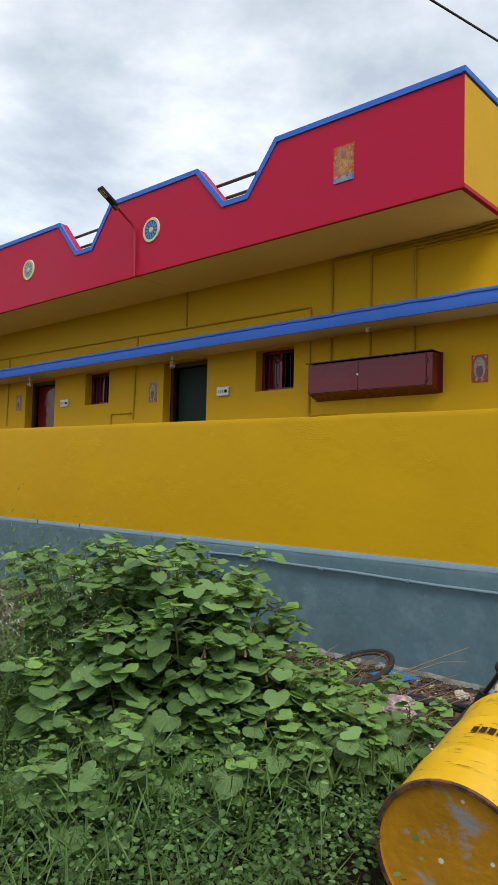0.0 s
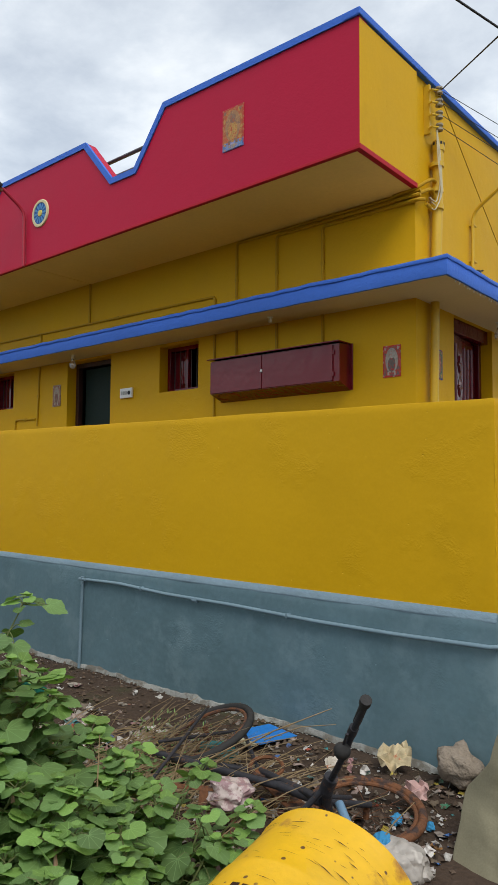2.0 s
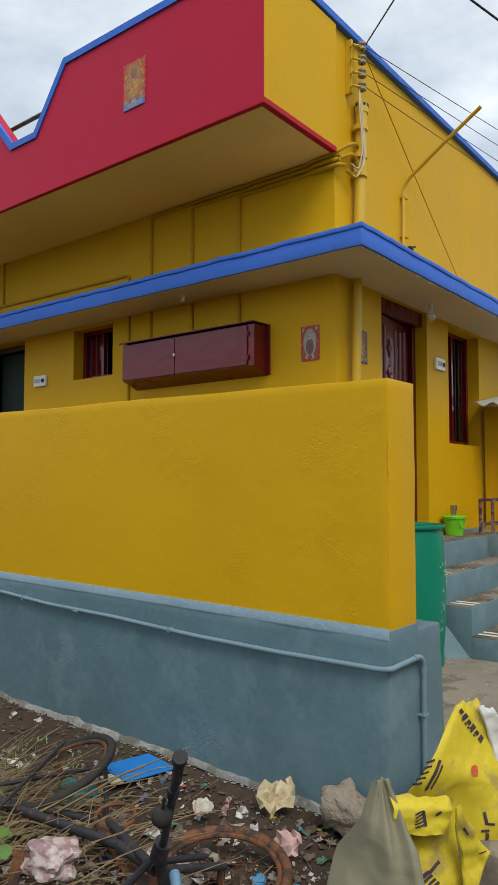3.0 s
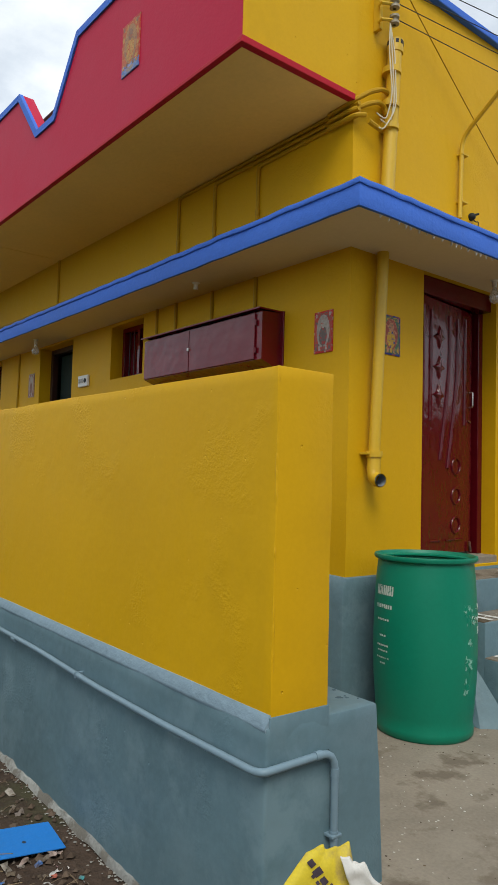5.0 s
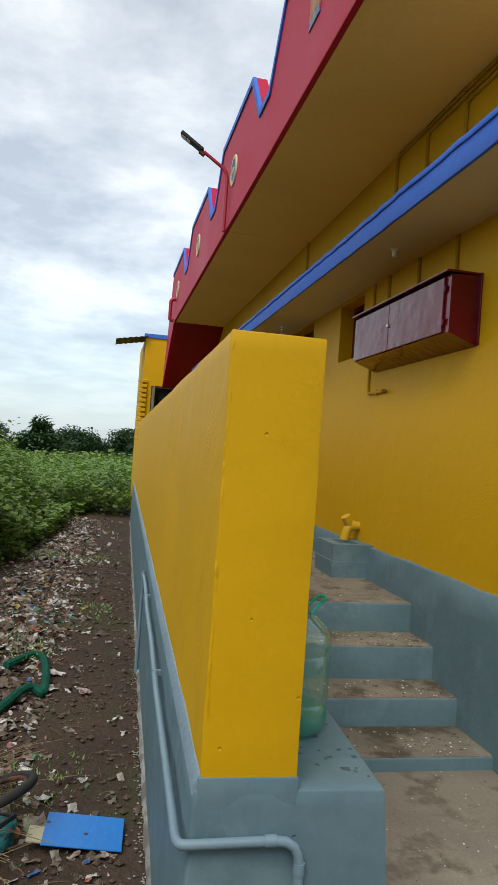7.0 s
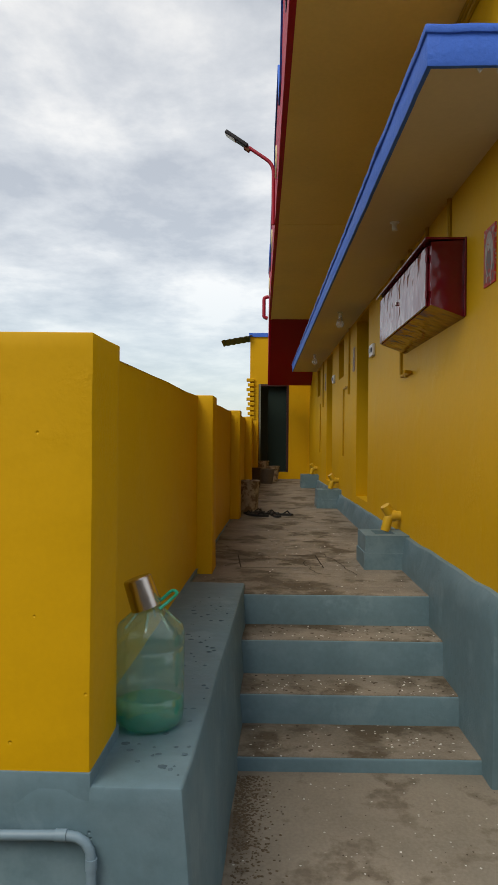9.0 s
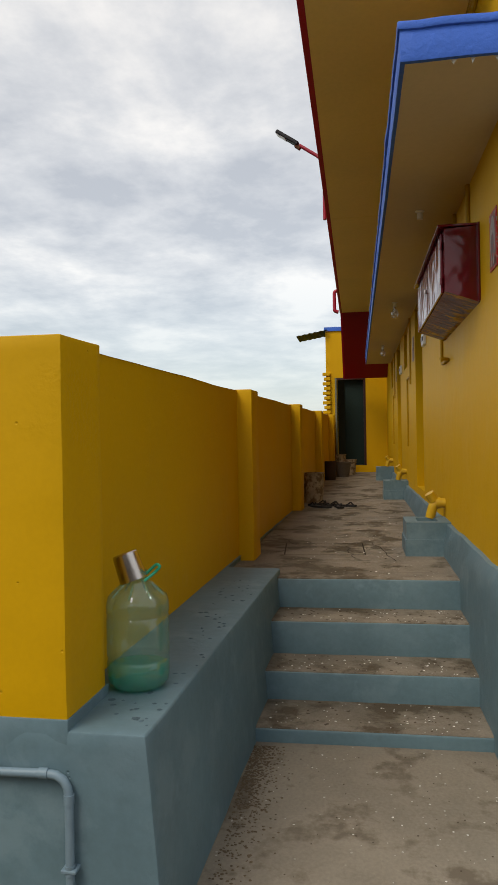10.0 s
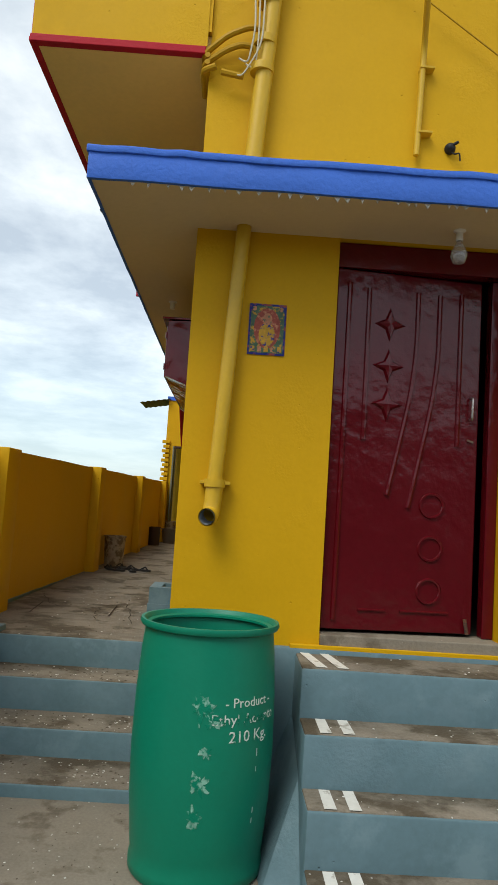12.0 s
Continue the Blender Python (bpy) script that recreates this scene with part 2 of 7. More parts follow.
LEAF = foliage("broad_green_leaf", (0.142, 0.240, 0.080), (0.20, 0.36, 0.05), 0.55, True)
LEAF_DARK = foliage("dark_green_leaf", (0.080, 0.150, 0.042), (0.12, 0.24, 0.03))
LEAF_FINE = foliage("fine_green_leaf", (0.108, 0.182, 0.052), (0.16, 0.30, 0.04))
LEAF_YOUNG = foliage("young_bright_leaf", (0.175, 0.30, 0.075), (0.28, 0.48, 0.06), 0.5, True)
FAR_LEAF = foliage("field_weed_leaf", (0.125, 0.210, 0.040), (0.18, 0.33, 0.04))
TREE_LEAF = foliage("far_tree_leaf", (0.022, 0.060, 0.014), (0.03, 0.08, 0.02))
STEM = surface("green_weed_stem", (0.13, 0.155, 0.06), 0.6, var=0.25)
TWIG = surface("dry_straw_twig", (0.27, 0.20, 0.115), 0.8, var=0.45)
BARK = surface("grey_bark", (0.11, 0.085, 0.06), 0.9, var=0.3, bump=0.5)
BLOSSOM = surface("small_white_blossom", (0.72, 0.74, 0.66), 0.7, var=0.1)
CALYX = surface("withered_pink_calyx", (0.34, 0.22, 0.15), 0.7, var=0.3)


def glass(name, colour, rough=0.03, ior=1.45, milk=None, cloudy_part=0.22):
    """Thin clear plastic or glass: tinted see-through with a Fresnel gloss."""
    m = bpy.data.materials.new(name)
    m.use_nodes = True
    nodes, links = m.node_tree.nodes, m.node_tree.links
    nodes.remove(nodes["Principled BSDF"])
    clear_ = nodes.new("ShaderNodeBsdfTransparent")
    clear_.inputs["Color"].default_value = (*colour, 1)
    gloss = nodes.new("ShaderNodeBsdfGlossy")
    gloss.inputs["Roughness"].default_value = rough
    rim = nodes.new("ShaderNodeLayerWeight")
    rim.inputs["Blend"].default_value = 0.25
    fres = nodes.new("ShaderNodeMath")
    fres.operation = "MULTIPLY_ADD"
    fres.inputs[1].default_value, fres.inputs[2].default_value = ior - 1.0, 0.05
    links.new(rim.outputs["Facing"], fres.inputs[0])
    mix = nodes.new("ShaderNodeMixShader")
    links.new(fres.outputs[0], mix.inputs[0])
    if milk:
        cloudy = nodes.new("ShaderNodeBsdfDiffuse")
        cloudy.inputs["Color"].default_value = (*milk, 1)
        part_milk = nodes.new("ShaderNodeMixShader")
        part_milk.inputs[0].default_value = cloudy_part
        links.new(clear_.outputs[0], part_milk.inputs[1])
        links.new(cloudy.outputs[0], part_milk.inputs[2])
        links.new(part_milk.outputs[0], mix.inputs[1])
    else:
        links.new(clear_.outputs[0], mix.inputs[1])
    links.new(gloss.outputs[0], mix.inputs[2])
    links.new(mix.outputs[0], nodes["Material Output"].inputs["Surface"])
    return m


BOTTLE = glass("pale_teal_bottle_plastic", (0.82, 0.96, 0.91), 0.10, 1.5, (0.40, 0.72, 0.62), 0.12)
WATER = glass("teal_water", (0.25, 0.90, 0.82), 0.05, 1.35, (0.03, 0.55, 0.50), 0.16)
BULB = glass("milky_bulb_glass", (0.85, 0.85, 0.85), 0.12, 1.5, (0.95, 0.95, 0.92))


# ---- mesh helpers ----
def part(name, bm, material, parent=None, label="", smooth=False, at=None, kind=""):
    """Links a bmesh as one mesh object under a thing or a part."""
    me = bpy.data.meshes.new(name)
    bmesh.ops.recalc_face_normals(bm, faces=bm.faces)
    bm.to_mesh(me)
    bm.free()
    me.materials.append(material)
    if smooth:
        me.polygons.foreach_set("use_smooth", [True] * len(me.polygons))
        me.set_sharp_from_angle(angle=radians(42))
    ob = new(name, me)
    ob.parent = parent
    if at is not None:
        ob.matrix_basis = at
    if label or kind:
        tagged(ob, label, kind=kind)
    return ob


def thing(name, at, label, category, group="", kind=""):
    ob = new(name)
    ob.matrix_basis = at
    ob.empty_display_size = 0.1
    return tagged(ob, label, category, group, kind)


def block(bm, x0, x1, y0, y1, z0, z1, bevel=0.0, segments=2):
    b = bmesh.new()
    bmesh.ops.create_cube(b, size=1.0)
    for v in b.verts:
        v.co = Vector((x0 + (v.co.x + 0.5) * (x1 - x0), y0 + (v.co.y + 0.5) * (y1 - y0), z0 + (v.co.z + 0.5) * (z1 - z0)))
    if bevel:
        bmesh.ops.bevel(b, geom=b.edges[:], offset=bevel, segments=segments, affect="EDGES", profile=0.5)
    join(bm, b)
    return bm


def join(bm, other):
    me = bpy.data.meshes.new("scratch")
    other.to_mesh(me)
    other.free()
    bm.from_mesh(me)
    bpy.data.meshes.remove(me)


def boxed(x0, x1, y0, y1, z0, z1, bevel=0.0, segments=2):
    return block(bmesh.new(), x0, x1, y0, y1, z0, z1, bevel, segments)


def plastered(x0, x1, y0, y1, z0, z1, bevel=0.012, step=0.16, amp=0.004, shape=None):
    """A plastered masonry block: hand-made edges and faces slightly out of true."""
    b = boxed(x0, x1, y0, y1, z0, z1, bevel, 2)
    for axis, lo, hi in ((0, x0, x1), (1, y0, y1), (2, z0, z1)):
        n = min(110, int((hi - lo) / step))
        for i in range(1, n):
            co, no = [0, 0, 0], [0, 0, 0]
            co[axis], no[axis] = lo + (hi - lo) * i / n, 1
            bmesh.ops.bisect_plane(b, geom=b.verts[:] + b.edges[:] + b.faces[:], plane_co=co, plane_no=no)
    for v in b.verts:
        q = v.co * 3.1
        v.co += amp * Vector((noise.noise(q), noise.noise(q + Vector((9, 3, 1))), noise.noise(q + Vector((2, 7, 5))) * 0.6))
        if shape:
            v.co = shape(v.co)
    return b


def tube(bm, pts, r, seg=10, cap=True, taper=None):
    pts = [Vector(p) for p in pts]
    ref = None
    rings = []
    for i, p in enumerate(pts):
        d = (pts[min(i + 1, len(pts) - 1)] - pts[max(i - 1, 0)]).normalized()
        if ref is None:
            ref = d.orthogonal().normalized()
        ref = (ref - d * ref.dot(d)).normalized()
        side = d.cross(ref)
        rr = r if taper is None else r * (1 + (taper - 1) * i / (len(pts) - 1))
        rings.append([bm.verts.new(p + rr * (math.cos(a) * ref + math.sin(a) * side)) for a in (2 * math.pi * k / seg for k in range(seg))])
    for a, b in zip(rings, rings[1:]):
        for k in range(seg):
            bm.faces.new((a[k], a[(k + 1) % seg], b[(k + 1) % seg], b[k]))
    if cap:
        bm.faces.new(rings[0])
        bm.faces.new(rings[-1])
    return bm


def bend(pts, radius=0.05, n=4):
    """Rounds the corners of a line of points."""
    pts = [Vector(p) for p in pts]
    out = [pts[0]]
    for a, b, c in zip(pts, pts[1:], pts[2:]):
        r = min(radius, (a - b).length * 0.45, (c - b).length * 0.45)
        p, q = b + (a - b).normalized() * r, b + (c - b).normalized() * r
        for i in range(n + 1):
            t = i / n
            out.append((1 - t) ** 2 * p + 2 * t * (1 - t) * b + t * t * q)
    return out + [pts[-1]]


def turned(bm, profile, seg=32, close=False):
    """A lathe round z of (radius, height) pairs."""
    rings = []
    for r, z in profile:
        if r < 1e-5:
            rings.append([bm.verts.new((0, 0, z))])
        else:
            rings.append([bm.verts.new((r * math.cos(2 * math.pi * k / seg), r * math.sin(2 * math.pi * k / seg), z)) for k in range(seg)])
    for a, b in zip(rings, rings[1:]):
        for k in range(seg):
            f = [a[k % len(a)], a[(k + 1) % len(a)], b[(k + 1) % len(b)], b[k % len(b)]]
            f = list(dict.fromkeys(f))
            if len(f) > 2:
                bm.faces.new(f)
    return bm


def extruded(bm, outline, y0, y1):
    """A prism: outline in x and z, from y0 to y1."""
    a = [bm.verts.new((x, y0, z)) for x, z in outline]
    b = [bm.verts.new((x, y1, z)) for x, z in outline]
    n = len(a)
    bm.faces.new(a)
    bm.faces.new(b[::-1])
    for i in range(n):
        bm.faces.new((a[i], b[i], b[(i + 1) % n], a[(i + 1) % n]))
    return bm


def wall_panel(u0, u1, z0, z1, holes, t, step=0.5):
    """A wall in the x-z plane, from y = 0 (the face) to y = t, with openings cut through."""
    us = sorted({u0, u1, *(h[0] for h in holes), *(h[1] for h in holes)})
    zs = sorted({z0, z1, *(h[2] for h in holes), *(h[3] for h in holes)})
    bm = bmesh.new()

    def inside(u, z):
        return any(h[0] < u < h[1] and h[2] < z < h[3] for h in holes)

    def quad(*pts):
        bm.faces.new([bm.verts.new(p) for p in pts])

    for a, b in zip(us, us[1:]):
        for c, d in zip(zs, zs[1:]):
            if not inside((a + b) / 2, (c + d) / 2):
                quad((a, 0, c), (b, 0, c), (b, 0, d), (a, 0, d))
                quad((a, t, c), (a, t, d), (b, t, d), (b, t, c))
    for a, b, c, d in [(u0, u1, z0, z1)] + list(holes):
        quad((a, 0, c), (a, t, c), (a, t, d), (a, 0, d))
        quad((b, 0, c), (b, 0, d), (b, t, d), (b, t, c))
        quad((a, 0, c), (b, 0, c), (b, t, c), (a, t, c))
        quad((a, 0, d), (a, t, d), (b, t, d), (b, 0, d))
    bmesh.ops.remove_doubles(bm, verts=bm.verts[:], dist=1e-4)
    return bm


def lettering(text, size, thick=0.0006):
    cu = bpy.data.curves.new("scratch", "FONT")
    cu.body, cu.size, cu.extrude, cu.align_x, cu.align_y = text, size, thick, "CENTER", "CENTER"
    cu.resolution_u = 2
    ob = new("scratch", cu)
    me = bpy.data.meshes.new_from_object(ob.evaluated_get(bpy.context.evaluated_depsgraph_get()))
    bm = bmesh.new()
    bm.from_mesh(me)
    bpy.data.objects.remove(ob)
    bpy.data.meshes.remove(me)
    bpy.data.curves.remove(cu)
    return bm


def raw_mesh(name, verts, faces, material, parent=None, label="", kind="", smooth=False, flat_xy=None):
    me = bpy.data.meshes.new(name)
    me.from_pydata(verts, [], faces)
    if flat_xy is not None:
        layer = me.uv_layers.new(name="UVMap")
        layer.data.foreach_set("uv", flat_xy[np.array(faces).ravel()].astype(np.float32).ravel())
    me.materials.append(material)
    if smooth:
        me.polygons.foreach_set("use_smooth", [True] * len(me.polygons))
    ob = new(name, me)
    ob.parent = parent
    if label or kind:
        tagged(ob, label, kind=kind)
    return ob


LEAF_OUTLINES = {
    "broad": [(0, 0.02), (0.16, -0.18), (0.40, -0.26), (0.66, -0.16), (0.80, 0.04), (0.90, 0.20), (0.84, 0.36), (0.86, 0.48), (0.70, 0.62), (0.62, 0.76), (0.40, 0.84), (0.26, 0.98), (0, 1.10)],
    "long": [(0, 0.0), (0.16, 0.25), (0.20, 0.6), (0.10, 1.0), (0, 1.3)],
    "thin": [(0, 0.0), (0.12, 0.5), (0, 1.3)],
    "blade": [(0, 0.0), (0.035, 0.5), (0.03, 0.9), (0, 1.5)],
    "small": [(0, 0.0), (0.42, 0.28), (0.38, 0.72), (0, 1.1)],
}


def leaf_cloud(spots, outline, rng):
    """Leaves as one mesh: each spot is (place, size, facing, tilt). Gives places, faces and flat leaf coordinates."""
    half = LEAF_OUTLINES[outline]
    ring = half + [(-x, y) for x, y in half[-2:0:-1]]
    droop = 0.16 if outline == "broad" else 0.10
    pts = np.array([(0.0, 0.42, -0.035)] + [(x, y, 0.07 * abs(x) + 0.045 * math.sin(7 * y + 3 * x) - droop * max(0, y - 0.45)) for x, y in ring])
    n = len(ring)
    tri = np.array([(0, 1 + k, 1 + (k + 1) % n) for k in range(n)])
    verts, faces, flat_xy = [], [], []
    for i, (place, size, facing, tilt) in enumerate(spots):
        a = np.array(Euler((tilt, rng.uniform(-0.35, 0.35), facing)).to_matrix())
        w = pts * size * np.array([rng.uniform(0.8, 1.1), rng.uniform(0.85, 1.1), rng.uniform(0.3, 1.5)])
        verts.append(w @ a.T + np.array(place))
        faces.append(tri + i * (n + 1))
    coords = np.tile(pts[:, :2], (len(spots), 1))
    return np.concatenate(verts), np.concatenate(faces), coords


# ---- large structure ----
HOUSE_Y, END_X, BACK_X = 6.88, -2.79, -16.2


def ground_height(x, y):
    """Dirt level: low under the weeds, rising along the path to the concrete yard."""
    side = min(1.0, max(0.0, (x + 1.1) / 1.0))
    along = min(1.0, max(0.0, (y - 1.0) / 3.6))
    h = -0.33 + 0.11 * min(1.0, max(0.0, (y - 2.0) / 2.5)) + side * along * 0.19
    near = max(abs(x + 3), abs(y - 3)) < 22
    return h + (0.022 * noise.noise(Vector((x * 1.7, y * 1.7, 0))) + 0.012 * noise.noise(Vector((x * 6, y * 6, 3))) if near else 0.0)


def axis_steps(lo, a, b, hi, fine):
    out, v, d = [], a, fine
    while v > lo:
        v -= d
        d *= 1.45
        out.append(max(v, lo))
    out.reverse()
    out += list(np.arange(a, b, fine))
    v, d = b, fine
    while v < hi:
        out.append(v)
        v += d
        d *= 1.45
    return out + [hi]


gx, gy = axis_steps(-900, -12, 2.5, 900, 0.14), axis_steps(-900, -1.5, 5.6, 900, 0.14)
gverts = [(x, y, ground_height(x, y)) for y in gy for x in gx]
gw = len(gx)
gfaces = [(j * gw + i, j * gw + i + 1, (j + 1) * gw + i + 1, (j + 1) * gw + i) for j in range(len(gy) - 1) for i in range(gw - 1)]
tagged(raw_mesh("ground", gverts, gfaces, DIRT, smooth=True), "bare brown dirt ground with scattered litter", "ground", kind="structure")

# concrete yard in front of both stairs
yard = part("pavement", plastered(-2.95, 4.5, 5.40, 12.0, -0.35, 0.0, 0.01, 0.4, 0.003), CONCRETE, smooth=True)
tagged(yard, "stained grey concrete yard with white paint specks", "pavement", kind="structure")
apron = part("apron", plastered(-1.33, 4.5, 4.75, 5.40, -0.35, -0.004, 0.02, 0.3, 0.01), CONCRETE, yard, smooth=True)

# compound wall, slightly out of parallel with the house; its own frame runs back along -x
WALL_AT = pose(-1.397, 5.06, 0, 0, 0, -1.63)
WALL_LEN = 14.9
wall = new("wall_compound")
wall.matrix_basis = WALL_AT
tagged(wall, "yellow-painted plastered compound wall on a slate-blue base", "wall", kind="structure")


def sagging(co):
    return Vector((co.x, co.y, co.z + max(0.0, (co.z - 0.7) / 1.15) * (0.014 * max(0.0, -co.x) + 0.010 * noise.noise(Vector((co.x * 0.9, 2, 0))))))


def plan_block(plan, z0, z1, bevel, cuts_x, cuts_z, amp, shape):
    """A plastered block on any plan, cut fine enough to be slightly uneven."""
    b = bmesh.new()
    n = len(plan)
    low_ring = [b.verts.new((x, y, z0)) for x, y in plan]
    high_ring = [b.verts.new((x, y, z1)) for x, y in plan]
    b.faces.new(low_ring[::-1])
    b.faces.new(high_ring)
    for k in range(n):
        b.faces.new((low_ring[k], low_ring[(k + 1) % n], high_ring[(k + 1) % n], high_ring[k]))
    bmesh.ops.bevel(b, geom=b.edges[:], offset=bevel, segments=2, affect="EDGES", profile=0.5)
    for axis, cuts in ((0, cuts_x), (2, cuts_z)):
        for c in cuts:
            co, no = [0, 0, 0], [0, 0, 0]
            co[axis], no[axis] = c, 1
            bmesh.ops.bisect_plane(b, geom=b.verts[:] + b.edges[:] + b.faces[:], plane_co=co, plane_no=no)
    for v in b.verts:
        q = v.co * 3.1
        edge = 0.5 + 1.2 * max(0.0, 1 - abs(v.co.x) / 0.03 - abs(v.co.y) / 0.03)
        v.co += amp * edge * Vector((noise.noise(q * 2), noise.noise(q + Vector((9, 3, 1))), noise.noise(q + Vector((2, 7, 5))) * 0.6))
        v.co = shape(v.co)
    return b


cuts_x = [-WALL_LEN * i / 110 for i in range(1, 110)] + [-0.05, -0.2]
part("panel", plan_block([(-WALL_LEN, 0.0), (0.0, 0.0), (0.0, 0.256), (-0.31, 0.256), (-0.31, 0.15), (-WALL_LEN, 0.15)], 0.55, 1.848, 0.005, cuts_x, [0.6 + 0.05 * i for i in range(25)], 0.006, sagging), YELLOW, wall, smooth=True)
for px in (3.24, 6.62, 9.98, 13.3):
    part("pillar", plastered(-px - 0.30, -px, 0.10, 0.265, 0.4, 1.855, 0.010, 0.10, 0.004, sagging), YELLOW, wall, smooth=True)
ridge = [(0.001 + 0.003 * noise.noise(Vector((z * 9, 0, 3))), 0.003 * noise.noise(Vector((z * 11, 0, 8))), z) for z in np.linspace(0.70, 1.82, 150)]
ridge_bm = tube(bmesh.new(), ridge, 0.0055, 6)
for v in ridge_bm.verts:
    v.co += 0.0035 * noise.noise(v.co * 38.0) * Vector((1, -1, 0)) + Vector((-0.0065, 0.0055, 0))
    v.co = sagging(v.co)
part("corner_ridge", ridge_bm, YELLOW, wall, smooth=True)
# low blue base, wide beside the stairs, narrow beyond them


def base_slope(co):
    y = co.y
    if y < 0.2:
        y -= 0.02 + 0.012 * max(0.0, 0.6 - co.z)
    else:
        y += 0.07 * max(0.0, 0.65 - co.z)
    return Vector((co.x, y, co.z))


part("base", plan_block([(-WALL_LEN, 0.0), (0.004, 0.0), (0.004, 0.505), (-2.75, 0.525), (-2.75, 0.18), (-WALL_LEN, 0.18)], -0.5, 0.652, 0.009, cuts_x, [-0.4 + 0.1 * i for i in range(11)], 0.010, base_slope), BLUE_BASE, wall, "slate-blue base and stair parapet", smooth=True)
part("skirt", plastered(-0.33, 0.0055, -0.007, 0.260, 0.50, 0.686, 0.004, 0.06, 0.0015), BLUE_BASE, wall, smooth=True)
# sloping painted ledge where the yellow meets the base
ledge = bmesh.new()
steps = 60
rows = []
for i in range(steps + 1):
    x = -0.001 - WALL_LEN * i / steps
    w = 0.004 * noise.noise(Vector((x * 4, 0, 0)))
    rows.append([ledge.verts.new((x, yy, zz)) for yy, zz in ((-0.0225 + w, 0.652), (-0.0215 + w, 0.640), (0.01, 0.60), (0.02, 0.693), (-0.004, 0.692 + w))])
for a, b in zip(rows, rows[1:]):
    for k in range(5):
        ledge.faces.new((a[k], a[(k + 1) % 5], b[(k + 1) % 5], b[k]))
ledge.faces.new(rows[0])
ledge.faces.new(rows[-1][::-1])
part("ledge", ledge, PALE_BLUE, wall, "pale blue sloping ledge", smooth=True)
# lime splashed along the foot of the wall
lime = bmesh.new()
prev = None
for i in range(561):
    x = -WALL_LEN * i / 560
    wdt = 0.006 + 0.016 * max(-0.3, noise.noise(Vector((x * 3.3, 5, 0)))) + 0.010 * noise.noise(Vector((x * 11, 2, 0)))
    h = ground_height(-1.397 + x, 5.0) + 0.018
    cur = [lime.verts.new((x, -0.028, h + 0.022 + 0.025 * noise.noise(Vector((x * 5, 1, 0))) + 0.014 * noise.noise(Vector((x * 13, 3, 0))))), lime.verts.new((x, -0.038, h + 0.012)), lime.verts.new((x, -0.043 - 0.7 * wdt, h - 0.014))]
    if prev:
        for k in range(2):
            lime.faces.new((prev[k], prev[k + 1], cur[k + 1], cur[k]))
    prev = cur
part("lime_edge", lime, LIME, wall, "white lime splashes at the foot of the wall", smooth=True)

# water pipe fixed to the base
pipe = thing("water_pipe", WALL_AT, "blue-painted plastic water pipe clipped to the wall base", "pipe")
run = bend([(-3.72, -0.05, -0.22), (-3.70, -0.045, 0.545), (-3.2, -0.045, 0.555), (-2.6, -0.05, 0.530), (-1.9, -0.048, 0.526), (-1.2, -0.052, 0.508), (-0.6, -0.050, 0.506), (-0.02, -0.052, 0.518), (0.024, -0.045, 0.525), (0.026, 0.27, 0.535), (0.026, 0.27, -0.12)], 0.07)
part("run", tube(bmesh.new(), run, 0.0135, 10), PIPE_BLUE, pipe, smooth=True)
for a, b in (((-3.70, -0.047, 0.50), (-3.70, -0.047, 0.57)), ((-3.74, -0.047, 0.545), (-3.65, -0.047, 0.545)), ((0.026, 0.175, 0.533), (0.026, 0.205, 0.533)), ((0.026, 0.27, 0.445), (0.026, 0.27, 0.475)),
             ((0.026, 0.27, 0.235), (0.026, 0.27, 0.265)), ((-2.3, -0.05, 0.519), (-2.25, -0.05, 0.518))):
    part("coupling", tube(bmesh.new(), [a, b], 0.0158, 10), PIPE_BLUE, pipe, smooth=True)
for x, z in ((-2.9, 0.542), (-1.4, 0.513)):
    part("clip", boxed(x - 0.006, x + 0.006, -0.066, -0.02, z - 0.0155, z + 0.0155, 0.003), PIPE_BLUE, pipe)
part("clip", boxed(0.0, 0.043, 0.246, 0.294, 0.245, 0.256, 0.003), PIPE_BLUE, pipe)

# corridor floor and stairs between wall and house
floor_bm = bmesh.new()
frow = []
for i in range(61):
    x = -4.06 - (12.2) * i / 60
    z = 0.61 + 0.13 * i / 60
    frow.append([floor_bm.verts.new((x, y, z + 0.004 * noise.noise(Vector((x * 2, y * 2, 0))))) for y in np.linspace(5.14 + 0.0285 * (-1.4 - x), 6.86, 9)])
for a, b in zip(frow, frow[1:]):
    for k in range(8):
        floor_bm.faces.new((a[k], a[k + 1], b[k + 1], b[k]))
ext = bmesh.ops.extrude_face_region(floor_bm, geom=floor_bm.faces[:])
for v in ext["geom"]:
    if isinstance(v, bmesh.types.BMVert):
        v.co.z = -0.4
corridor = part("floor", floor_bm, TREAD, smooth=True)
tagged(corridor, "worn stained concrete corridor floor", "floor", kind="structure")
